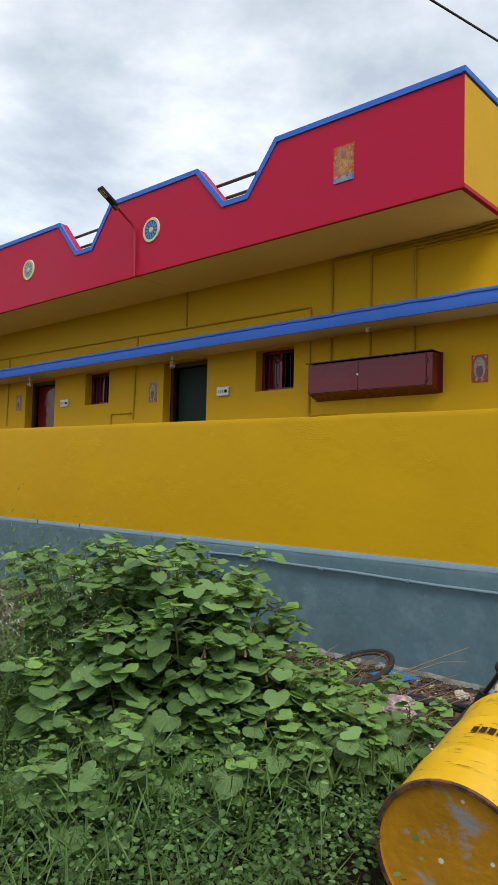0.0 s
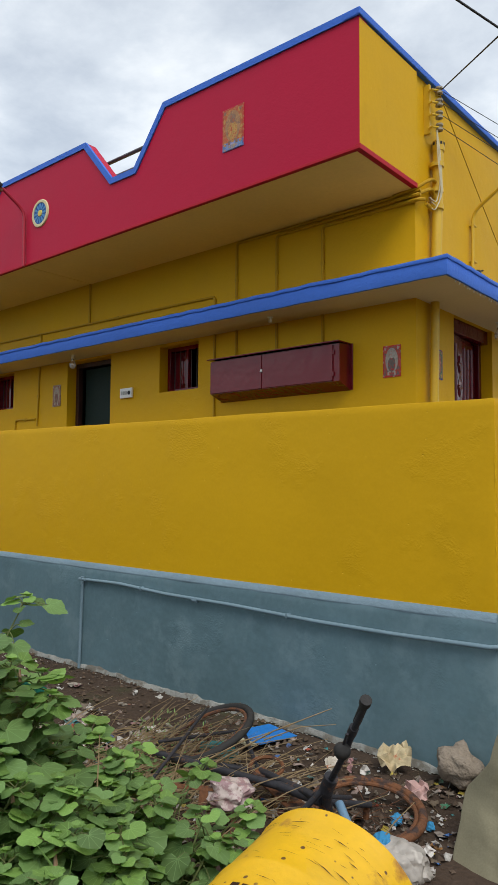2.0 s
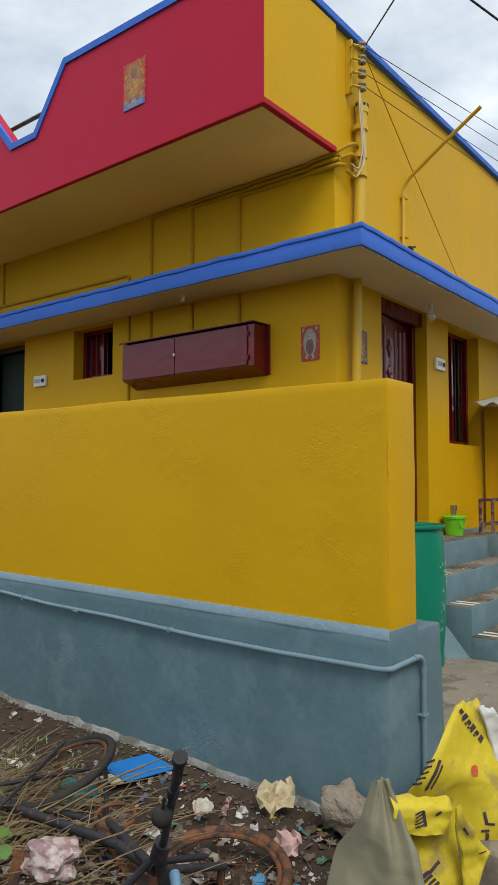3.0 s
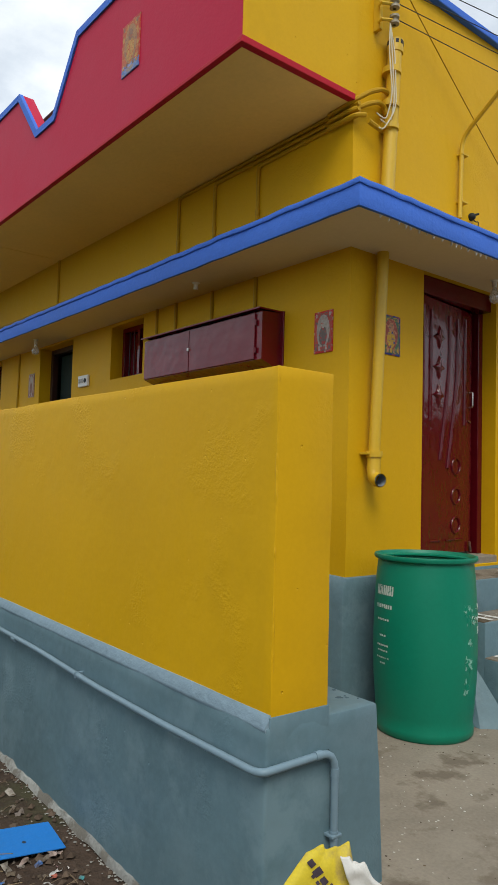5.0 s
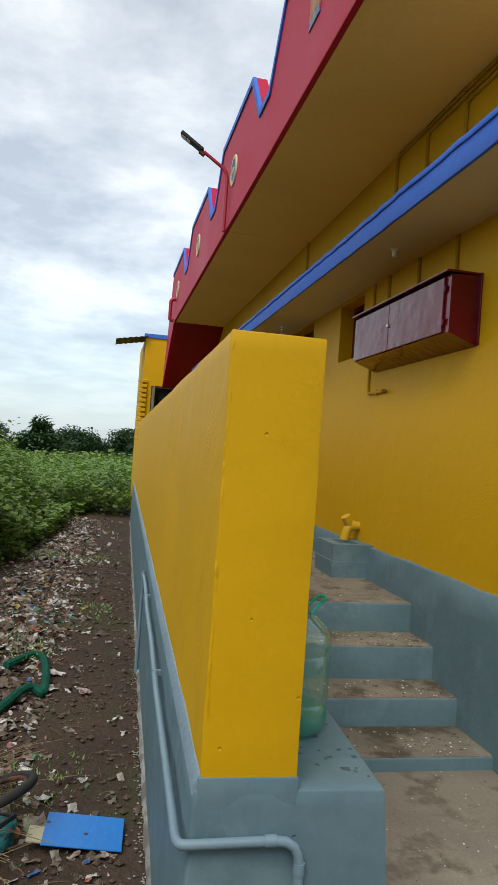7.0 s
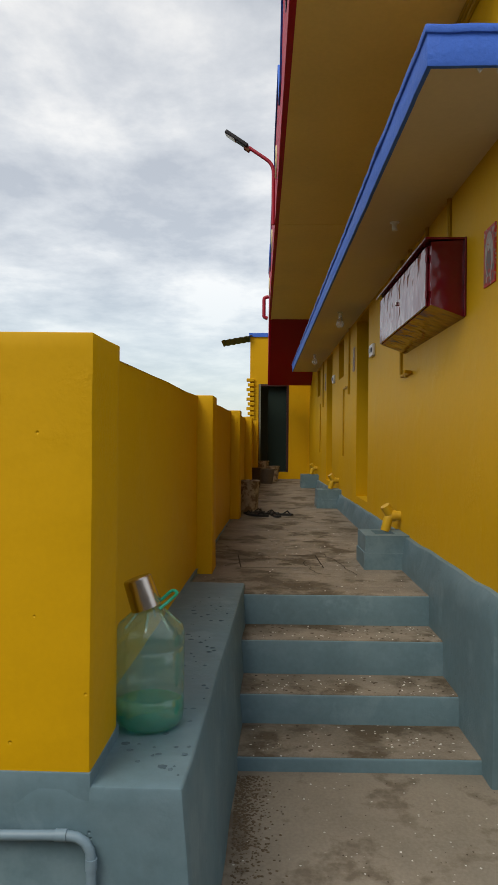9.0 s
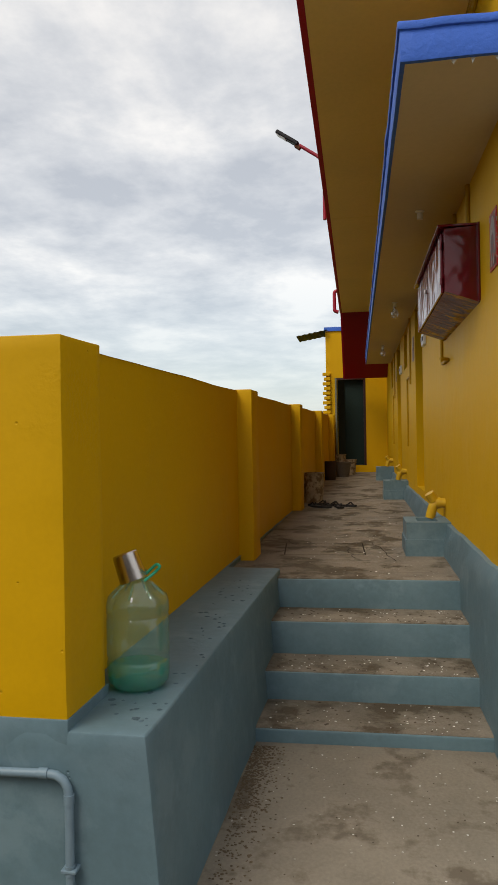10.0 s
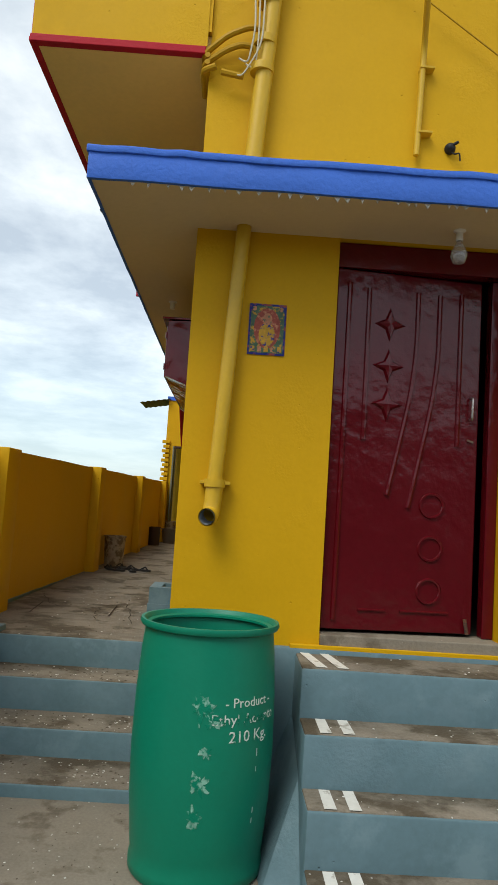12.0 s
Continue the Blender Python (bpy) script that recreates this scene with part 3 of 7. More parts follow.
# cracks and a cement cover in the floor
crack_bm = bmesh.new()
crng = random.Random(5)
for x0, y0, x1, y1 in ((-5.2, 5.5, -5.25, 6.1), (-5.25, 6.1, -4.75, 6.15), (-5.15, 5.62, -4.9, 5.5), (-5.9, 5.45, -5.2, 5.75), (-5.5, 6.3, -4.6, 6.45), (-7.2, 5.6, -6.8, 6.6), (-6.3, 5.5, -6.2, 6.3), (-8.4, 5.9, -7.8, 6.4)):
    n = 7
    pts = [(x0 + (x1 - x0) * i / n + crng.uniform(-0.02, 0.02), y0 + (y1 - y0) * i / n + crng.uniform(-0.02, 0.02)) for i in range(n + 1)]
    for (ax, ay), (bx, by) in zip(pts, pts[1:]):
        d = Vector((bx - ax, by - ay)).normalized() * 0.0028
        zz = [0.61 + 0.13 * (-3.98 - x) / 12.3 + 0.005 for x in (ax, bx)]
        crack_bm.faces.new([crack_bm.verts.new(p) for p in ((ax - d.y, ay + d.x, zz[0]), (ax + d.y, ay - d.x, zz[0]), (bx + d.y, by - d.x, zz[1]), (bx - d.y, by + d.x, zz[1]))])
for ring in (((-4.86, 5.62), (-5.42, 5.58), (-5.44, 6.22), (-4.88, 6.24)),):
    for (ax, ay), (bx, by) in zip(ring, ring[1:] + ring[:1]):
        d = Vector((bx - ax, by - ay)).normalized() * 0.005
        zz = [0.61 + 0.13 * (-3.98 - x) / 12.3 + 0.0055 for x in (ax, bx)]
        crack_bm.faces.new([crack_bm.verts.new(p) for p in ((ax - d.y, ay + d.x, zz[0]), (ax + d.y, ay - d.x, zz[0]), (bx + d.y, by - d.x, zz[1]), (bx - d.y, by + d.x, zz[1]))])
part("crack", crack_bm, surface("dark_crack_dirt", (0.05, 0.04, 0.03), 0.95), corridor)


def stair_step(parent, x_back, x_edge, y0, y1, z, z_below):
    """One step: blue riser block with a raw concrete tread on it."""
    riser = part("step", plastered(x_back, x_edge, y0, y1, z_below, z - 0.006, 0.010, 0.2, 0.003), BLUE_BASE, parent, smooth=True)
    part("tread", plastered(x_back, x_edge - 0.012, y0 + 0.004, y1 - 0.004, z - 0.03, z, 0.006, 0.15, 0.002), TREAD, riser, "stained bare concrete tread", smooth=True)


stairs = thing("corridor_stairs", pose(0, 0, 0), "four concrete stairs with slate-blue risers and worn treads", "stairs", kind="structure")
STEP_EDGES = ((-2.90, 0.07), (-3.30, 0.228), (-3.63, 0.425), (-3.98, 0.615))
for (x, z), x_next in zip(STEP_EDGES, (-3.32, -3.65, -4.0, -4.25)):
    stair_step(stairs, x_next, x, 5.58, 6.86, z, -0.3)

# ---- the house ----
FRONT_HOLES = [(-7.89, -6.98, 0.95, 3.00), (-6.08, -5.445, 2.455, 2.99), (-9.84, -9.20, 2.48, 3.00), (-11.68, -10.73, 0.95, 3.00), (-13.62, -12.98, 2.48, 3.00)]
front = part("wall_front", wall_panel(BACK_X, END_X - 0.23, 0.3, 4.02, FRONT_HOLES, 0.23), YELLOW, at=pose(0, HOUSE_Y, 0))
tagged(front, "yellow-painted house wall with doors and small windows", "wall", kind="structure")
END_HOLES = [(7.65, 8.59, 0.93, 3.021), (9.11, 9.97, 1.76, 2.99)]
END_AT = Matrix(((0, -1, 0, END_X), (1, 0, 0, 0), (0, 0, 1, 0), (0, 0, 0, 1)))
end = part("wall_end", wall_panel(HOUSE_Y, 13.0, 0.3, 5.10, END_HOLES, 0.23), YELLOW, at=END_AT)
tagged(end, "yellow-painted end wall of the house", "wall", kind="structure")
back = part("wall_back", boxed(BACK_X, END_X - 0.23, 12.77, 13.0, 0, 4.1), YELLOW)
tagged(back, "plain yellow back wall of the house", "wall", kind="structure")
# inner walls and floor carry the gloom of the rooms in their colour
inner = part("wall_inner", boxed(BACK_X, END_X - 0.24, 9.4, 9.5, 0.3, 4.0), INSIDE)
tagged(inner, "inner wall behind the doorways, coloured dark as unlit", "wall", kind="structure")
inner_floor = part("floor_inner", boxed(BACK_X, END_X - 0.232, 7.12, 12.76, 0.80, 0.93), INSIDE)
tagged(inner_floor, "inner floor of the house, coloured dark as unlit", "floor", kind="structure")
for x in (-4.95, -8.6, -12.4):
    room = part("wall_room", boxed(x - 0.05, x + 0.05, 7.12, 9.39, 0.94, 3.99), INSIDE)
    tagged(room, "inner partition wall, coloured dark as unlit", "wall", kind="structure")

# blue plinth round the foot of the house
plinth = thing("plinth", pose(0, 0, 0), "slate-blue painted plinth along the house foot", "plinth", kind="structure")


def plinth_slope(co):
    return Vector((co.x, co.y + (0.028 if co.z > 0.8 and co.y < 6.86 else 0), co.z))


def plinth_rough(co):
    co = plinth_slope(co)
    return co + Vector((0, 0, 0.010 * noise.noise(Vector((co.x * 4, co.y * 4, 3))) if co.z > 0.8 else 0))


part("run", plan_block([(BACK_X, 6.820), (END_X + 0.036, 6.820), (END_X + 0.036, 13.0), (END_X - 0.01, 13.0), (END_X - 0.01, 6.885), (BACK_X, 6.885)], -0.3, 0.862, 0.012,
                       [BACK_X + 0.12 * i for i in range(1, 111)], [-0.2 + 0.1 * i for i in range(11)], 0.010, plinth_rough), BLUE_BASE, plinth, smooth=True)

# roof slab that overhangs the corridor
roof = part("roof_slab", boxed(-13.5, -2.80, 5.938, HOUSE_Y + 0.02, 3.990, 4.12), SLAB_SOFFIT)
tagged(roof, "overhanging roof slab with pale yellow underside", "roof", kind="structure")
roof_main = part("roof", boxed(BACK_X, END_X - 0.02, HOUSE_Y + 0.03, 13.0, 4.025, 4.15), CONCRETE)
tagged(roof_main, "flat concrete house roof", "roof", kind="structure")
seam = part("joint", boxed(-7.42, -7.408, 5.96, HOUSE_Y, 3.986, 3.996), SLAB_SOFFIT, roof)

# parapet with notches and a blue coping
TOP, DIP = 5.145, 4.61
profile = [(-2.76, 5.128)]
for c in (-5.62, -8.62, -11.70):
    profile += [(c + 0.615, TOP + 0.012), (c + 0.185, DIP), (c - 0.165, DIP), (c - 0.635, TOP)]
profile += [(-14.35, TOP)]
outline = [(x, z - 0.004) for x, z in profile] + [(-15.45, 2.86), (-13.55, 3.995), (-13.4, 3.995), (-2.76, 3.995)]
parapet = part("parapet", extruded(bmesh.new(), outline, 5.905, 6.03), RED)
tagged(parapet, "crimson parapet with stepped notches and blue coping", "parapet", kind="structure")
coping = bmesh.new()
rows = []
for i, (x, z) in enumerate(profile):
    a, b = Vector(profile[max(i - 1, 0)]), Vector(profile[min(i + 1, len(profile) - 1)])
    dn = Vector((0, -1))
    if 0 < i < len(profile) - 1:
        p = Vector((x, z))
        d1, d2 = (p - a).normalized(), (b - p).normalized()
        nrm = (Vector((d1.y, -d1.x)) + Vector((d2.y, -d2.x))).normalized()
        k = 1 / max(0.5, nrm.dot(Vector((d1.y, -d1.x))))
        if nrm.y > 0:
            nrm = -nrm
        dn = nrm * k
    lo = Vector((x, z)) + dn * 0.062
    rows.append([coping.verts.new(q) for q in ((x, 5.889, z), (lo.x, 5.889, lo.y), (lo.x, 5.908, lo.y), (x, 5.924, z))])
for a, b in zip(rows, rows[1:]):
    for k in range(4):
        coping.faces.new((a[k], a[(k + 1) % 4], b[(k + 1) % 4], b[k]))
coping.faces.new(rows[0])
coping.faces.new(rows[-1][::-1])
part("coping", coping, COPING, parapet, "blue painted coping edge")
part("lower_edge", boxed(-13.45, -2.752, 5.895, 5.936, 3.988, 4.014, 0.004), EDGE_RED, parapet, "dark red lower edge")
# yellow return of the parapet over the end wall
side = part("parapet_end", boxed(-2.885, -2.763, 6.031, 6.879, 4.122, 5.06), YELLOW)
tagged(side, "yellow end face of the parapet with blue coping", "parapet", kind="structure")
part("face", boxed(-2.764, -2.757, 5.908, 6.862, 4.034, 5.05), YELLOW, side)
part("coping", boxed(-2.90, -2.742, 5.885, 13.0, 5.068, 5.131, 0.008), COPING, side)
part("lower_edge", boxed(-2.80, -2.75, 5.90, 6.855, 3.989, 4.032, 0.004), EDGE_RED, side, "dark red lower edge")
# roof rails showing through the notches
rails = thing("roof_railing", pose(0, 0, 0), "dark iron roof rails seen through the parapet notches", "railing")
for z in (4.79, 4.98):
    part("rail", tube(bmesh.new(), [(-14.2, 6.16, z), (-2.95, 6.16, z)], 0.021, 8), RAIL, rails, smooth=True)
for x in (-4.1, -7.1, -10.2, -13.1):
    part("post", boxed(x - 0.02, x + 0.02, 6.14, 6.18, 4.1, 5.03), RAIL, rails)

# painted roundels on the parapet
def roundel(x, z, blue, label):
    t = thing("roundel", pose(x, 5.905, z, 90, 0, 0), label, "wall ornament", "roundels on the parapet")
    part("rim", turned(bmesh.new(), [(0.128, 0), (0.128, 0.016), (0.160, 0.016), (0.166, 0.008), (0.166, 0)], 32), surface("cream_plaster_rim", (0.62, 0.55, 0.33), 0.6), t, smooth=True)
    disc = part("disc", turned(bmesh.new(), [(0, 0.008), (0.128, 0.008), (0.128, 0)], 32), blue, t)
    for k in range(12):
        a = k * math.pi / 6
        petal = bmesh.new()
        quad = [(0.045, -0.008), (0.112, -0.016), (0.120, 0.0), (0.112, 0.016), (0.045, 0.008)]
        petal.faces.new([petal.verts.new((u * math.cos(a) - v * math.sin(a), u * math.sin(a) + v * math.cos(a), 0.0125)) for u, v in quad])
        part("petal", petal, ROUND_PALE, disc)
    part("hub", turned(bmesh.new(), [(0.040, 0.008), (0.036, 0.018), (0, 0.020)], 20), ROUND_HUB, t, smooth=True)


ROUND_PALE = surface("pale_ornament_paint", (0.10, 0.27, 0.52), 0.5)
ROUND_HUB = surface("ochre_ornament_paint", (0.62, 0.50, 0.12), 0.5)
ROUND_BLUE = surface("bright_blue_ornament_paint", (0.02, 0.09, 0.36), 0.5)
ROUND_CREAM = surface("yellow_ornament_paint", (0.55, 0.50, 0.10), 0.5)
roundel(-7.11, 4.56, ROUND_BLUE, "round blue wheel ornament with cream rim on the parapet")
roundel(-10.10, 4.57, ROUND_CREAM, "round yellow flower ornament with cream rim on the parapet")
roundel(-13.09, 4.55, ROUND_BLUE, "round blue wheel ornament far along the parapet")

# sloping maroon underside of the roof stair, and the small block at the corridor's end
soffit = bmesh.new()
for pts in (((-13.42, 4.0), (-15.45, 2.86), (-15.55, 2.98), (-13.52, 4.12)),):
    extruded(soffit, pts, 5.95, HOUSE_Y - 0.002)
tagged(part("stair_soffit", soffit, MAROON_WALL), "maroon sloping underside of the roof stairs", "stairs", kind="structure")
END_AT2 = Matrix(((0, -1, 0, -16.0), (1, 0, 0, 0), (0, 0, 1, 0), (0, 0, 0, 1)))
block_wall = part("wall_far", wall_panel(5.50, 7.2, 0.3, 4.02, [(5.70, 6.40, 0.90, 2.93)], 0.2), YELLOW, at=END_AT2)
tagged(block_wall, "yellow wall closing the corridor, with a doorway", "wall", kind="structure")
part("coping", boxed(-16.24, -15.97, 5.47, 6.2, 4.02, 4.11), COPING, block_wall, at=END_AT2.inverted())
tagged(part("wall_far_side", boxed(-18.5, -16.2, 5.50, 5.7, 0, 4.02), YELLOW), "yellow side wall of the far room", "wall", kind="structure")
tagged(part("wall_far_back", boxed(-18.6, -18.5, 5.5, 7.2, 0, 4.02), INSIDE), "back wall of the far room, coloured dark as unlit", "wall", kind="structure")
tagged(part("ceiling_far", boxed(-18.6, -16.2, 5.7, 7.2, 3.9, 4.02), INSIDE), "ceiling of the far room, coloured dark as unlit", "ceiling", kind="structure")
tagged(part("floor_far", boxed(-18.6, -16.02, 5.7, 7.2, 0.3, 0.9), INSIDE), "floor of the far room, coloured dark as unlit", "floor", kind="structure")
for i in range(13):
    z = 2.98 - i * 0.11
    part("brick", boxed(-15.995, -15.93 - 0.0, 5.42 + (0.03 if i % 2 else 0), 5.60, z, z + 0.075, 0.008, 1), YELLOW, block_wall, at=END_AT2.inverted())

# sunshade slab round two sides
shade = thing("sunshade", pose(0, 0, 0), "concrete sunshade slab with bright blue fascia and cream underside", "sunshade", kind="structure")
part("slab", boxed(-14.0, -2.284, 6.402, HOUSE_Y + 0.0, 3.022, 3.145), SOFFIT, shade)
part("slab", boxed(END_X, -2.284, HOUSE_Y, 12.0, 3.022, 3.145), SOFFIT, shade)


def fascia_wobble(co):
    top = co.z > 3.12
    w = noise.noise(Vector((co.x * 5, co.y * 5, 1)))
    return Vector((co.x, co.y, co.z + (0.012 * w if top else 0.004 * w)))


def corner_band(x0, x1, y0, y1, z0, z1, thick, bevel, amp, shape):
    """One band that runs along the front, turns the corner and goes on along the end."""
    plan = [(x0, y0), (x1, y0), (x1, y1), (x1 - thick, y1), (x1 - thick, y0 + thick), (x0, y0 + thick)]
    b = plan_block(plan, z0, z1, bevel, [x0 + 0.09 * i for i in range(1, int((x1 - x0) / 0.09))], [], amp, Vector)
    for i in range(1, int((y1 - y0) / 0.09)):
        bmesh.ops.bisect_plane(b, geom=b.verts[:] + b.edges[:] + b.faces[:], plane_co=(0, y0 + 0.09 * i, 0), plane_no=(0, 1, 0))
    for v in b.verts:
        v.co = shape(v.co)
    return b


def lip_wobble(co):
    w = noise.noise(Vector((co.x * 9, co.y * 9, 4)))
    return Vector((co.x + 0.006 * w, co.y - 0.006 * w, co.z + 0.009 * noise.noise(Vector((co.x * 6, co.y * 6, 8)))))


part("fascia", corner_band(-14.03, -2.270, 6.388, 12.0, 3.018, 3.150, 0.016, 0.004, 0.003, fascia_wobble), COPING, shade, smooth=True)
part("top_lip", corner_band(-14.03, -2.258, 6.376, 12.0, 3.142, 3.178, 0.075, 0.008, 0.006, lip_wobble), COPING, shade, smooth=True)
# unseen top of the sunshade, kept pale as a reflector for the upper wall
part("rough_top", plastered(-13.9, -2.34, 6.46, 6.87, 3.146, 3.165, 0.004, 0.2, 0.004), BOUNCE_TOP, shade)
part("rough_top", plastered(-2.78, -2.34, 6.871, 12.0, 3.146, 3.165, 0.004, 0.2, 0.004), BOUNCE_TOP, shade)
drip_rng = random.Random(3)
DRIP = surface("white_paint_drip", (0.72, 0.71, 0.66), 0.6)
y = 6.6
while y < 9.6:
    h = drip_rng.uniform(0.006, 0.019)
    drip = bmesh.new()
    w = drip_rng.uniform(0.008, 0.018)
    a = [drip.verts.new(p) for p in ((-2.292, y - w, 3.022), (-2.292, y + w, 3.022), (-2.296, y + drip_rng.uniform(-0.4, 0.4) * w, 3.014 - h))]
    b = [drip.verts.new(v.co + Vector((-0.008, 0, 0))) for v in a]
    drip.faces.new(a)
    drip.faces.new(b[::-1])
    for k in range(3):
        drip.faces.new((a[k], b[k], b[(k + 1) % 3], a[(k + 1) % 3]))
    part("paint_drip", drip, DRIP, shade)
    y += drip_rng.uniform(0.035, 0.10)


# ---- doors and windows ----
def opening_frame(t, x0, x1, z0, z1, depth, w, material, sill=False):
    part("frame", boxed(x0, x0 + w, depth, depth + 0.07, z0, z1, 0.003), material, t)
    part("frame", boxed(x1 - w, x1, depth, depth + 0.07, z0, z1, 0.003), material, t)
    part("frame", boxed(x0 + w, x1 - w, depth, depth + 0.07, z1 - w, z1, 0.003), material, t)
    if sill:
        part("frame", boxed(x0 + w, x1 - w, depth, depth + 0.07, z0, z0 + w, 0.003), material, t)


def house_window(name, x0, x1, z0, z1, at):
    t = thing(name, at, "small dark window with maroon frame and bars in a deep reveal", "window", kind="structure")
    opening_frame(t, x0, x1, z0, z1, 0.13, 0.045, MAROON, True)
    mid_x = (x0 + x1) / 2
    part("mullion", boxed(mid_x - 0.02, mid_x + 0.02, 0.135, 0.195, z0 + 0.045, z1 - 0.045), MAROON, t)
    n = max(4, int((x1 - x0) / 0.09))
    for i in range(1, n):
        x = x0 + (x1 - x0) * i / n
        if abs(x - mid_x) > 0.03:
            part("bar", tube(bmesh.new(), [(x, 0.165, z0 + 0.045), (x, 0.165, z1 - 0.045)], 0.006, 6), DARK_WOOD, t)
    shutter = part("shutter", boxed(x0 + 0.05, mid_x - 0.022, 0.20, 0.222, z0 + 0.05, z1 - 0.05, 0.003), MAROON, t)
    part("panel", boxed(x0 + 0.09, mid_x - 0.06, 0.19, 0.20, z0 + 0.10, z1 - 0.10, 0.004), MAROON, shutter)
    return t


FRONT_AT = pose(0, HOUSE_Y, 0)
house_window("window_1", -6.08, -5.445, 2.455, 2.99, FRONT_AT)
house_window("window_2", -9.84, -9.20, 2.48, 3.00, FRONT_AT)
house_window("window_3", -13.62, -12.98, 2.48, 3.00, FRONT_AT)
house_window("window_4", 9.11, 9.97, 1.76, 2.99, END_AT)

door = thing("door_1", FRONT_AT, "open doorway with dark green door leaf and brown frame", "door", kind="structure")
opening_frame(door, -7.89, -6.98, 0.95, 3.00, 0.14, 0.06, DARK_WOOD)
part("leaf", boxed(-7.80, -6.99, 0.235, 0.27, 0.96, 2.93, 0.004), GREEN_DOOR, door, "dark green door leaf")
door = thing("door_2", FRONT_AT, "half-open maroon door with a pale curtain", "door", kind="structure")
opening_frame(door, -11.68, -10.73, 0.95, 3.00, 0.14, 0.06, DARK_WOOD)
part("leaf", boxed(-11.60, -11.05, 0.225, 0.26, 0.96, 2.93, 0.004), MAROON, door, "glossy maroon door leaf")
curtain = bmesh.new()
prev = None
for i in range(25):
    x = -11.04 + 0.27 * i / 24
    cur = [curtain.verts.new((x, 0.24 + 0.022 * math.sin(i * 1.3), z)) for z in (1.0, 2.85)]
    if prev:
        curtain.faces.new((prev[0], prev[1], cur[1], cur[0]))
    prev = cur
part("curtain", curtain, surface("pale_lilac_cloth", (0.42, 0.36, 0.42), 0.9, var=0.2), door, "pale lilac curtain", smooth=True)
door = thing("door_3", END_AT2, "open dark green door at the corridor end", "door", kind="structure")
opening_frame(door, 5.70, 6.40, 0.90, 2.93, -0.01, 0.05, DARK_WOOD)
part("leaf", boxed(5.72, 5.755, -0.55, -0.012, 0.92, 2.88, 0.004), surface("grey_green_door_paint", (0.16, 0.17, 0.13), 0.5), door, "grey-green open leaf")
part("leaf", boxed(5.92, 6.36, 0.12, 0.15, 0.92, 2.88, 0.004), GREEN_DOOR, door, "dark blue-green leaf")

# carved front door
fd = thing("door_4", END_AT, "glossy maroon front door standing ajar with carved stars and rings", "door", kind="structure")
part("frame", boxed(7.652, 7.70, 0.14, 0.21, 0.93, 3.018, 0.003), MAROON, fd)
part("frame", boxed(8.528, 8.588, 0.12, 0.20, 0.934, 2.880, 0.004), DOOR_RED, fd)
part("frame", boxed(7.652, 8.588, 0.045, 0.135, 2.882, 3.018, 0.004), DOOR_RED, fd)
leaf = part("leaf", boxed(7.665, 8.495, 0.055, 0.095, 0.950, 2.875, 0.005), DOOR_RED, fd, "carved glossy maroon leaf, ajar",
            at=pose(7.657, 0.050, 0) @ pose(0, 0, 0, 0, 0, 7) @ pose(-7.665, -0.055, 0))


def star(x, z, s):
    b = bmesh.new()
    ring = []
    for k in range(8):
        a = k * math.pi / 4 + math.pi / 2
        r = s if k % 2 == 0 else s * 0.42
        ring.append((x + r * 0.92 * math.cos(a), z + r * math.sin(a)))
    top = b.verts.new((x, 0.034, z))
    lo = [b.verts.new((u, 0.056, w)) for u, w in ring]
    hi = [b.verts.new((x + (u - x) * 0.72, 0.040, z + (w - z) * 0.72)) for u, w in ring]
    for k in range(8):
        b.faces.new((lo[k], lo[(k + 1) % 8], hi[(k + 1) % 8], hi[k]))
        b.faces.new((hi[k], hi[(k + 1) % 8], top))
    return b


for z in (2.59, 2.36, 2.15):
    part("star", star(7.968, z, 0.098), DOOR_RED, leaf)
for z in (1.62, 1.39, 1.165):
    ring = [(8.245 + 0.064 * math.cos(a), 0.052, z + 0.062 * math.sin(a)) for a in np.linspace(0, 2 * math.pi, 25)]
    part("ring", tube(bmesh.new(), ring, 0.009, 6, False), DOOR_RED, leaf, smooth=True)
for pts in ([(7.845, 2.78), (7.845, 1.95)], [(7.735, 2.80), (7.730, 1.0)], [(8.375, 2.80), (8.375, 1.95)],
            [(8.125, 2.78), (8.125, 2.45), (8.10, 2.2), (8.05, 1.95), (7.99, 1.66)], [(8.25, 2.78), (8.25, 2.4), (8.22, 2.15), (8.17, 1.9), (8.11, 1.60)]):
    part("groove_bead", tube(bmesh.new(), bend([(u, 0.053, w) for u, w in pts], 0.12), 0.014, 8), DOOR_RED, leaf, smooth=True)
for a, b in ((7.86, 8.01), (8.09, 8.36)):
    part("bottom_bead", tube(bmesh.new(), [(a, 0.053, 1.055), (b, 0.053, 1.055)], 0.008, 6), DOOR_RED, leaf)
part("handle", tube(bmesh.new(), bend([(8.445, 0.05, 2.22), (8.445, 0.02, 2.22), (8.445, 0.02, 2.10), (8.445, 0.05, 2.10)], 0.03), 0.007, 8), STEEL, leaf, "steel pull handle", smooth=True)
part("bolt", tube(bmesh.new(), [(8.43, 0.045, 1.99), (8.465, 0.045, 1.98)], 0.006, 6), STEEL, leaf)
part("bolt", tube(bmesh.new(), [(8.45, 0.04, 1.03), (8.462, 0.035, 0.952)], 0.010, 8), RUST, leaf, "rusty floor bolt")
part("threshold", plastered(7.652, 8.588, -0.022, 0.22, 0.86, 0.932, 0.006, 0.15, 0.003), CONCRETE, fd, "grey cement threshold")
part("sill_strip", boxed(7.50, 9.0, -0.034, -0.004, 0.835, 0.878, 0.004), YELLOW, fd, "yellow strip under the door")

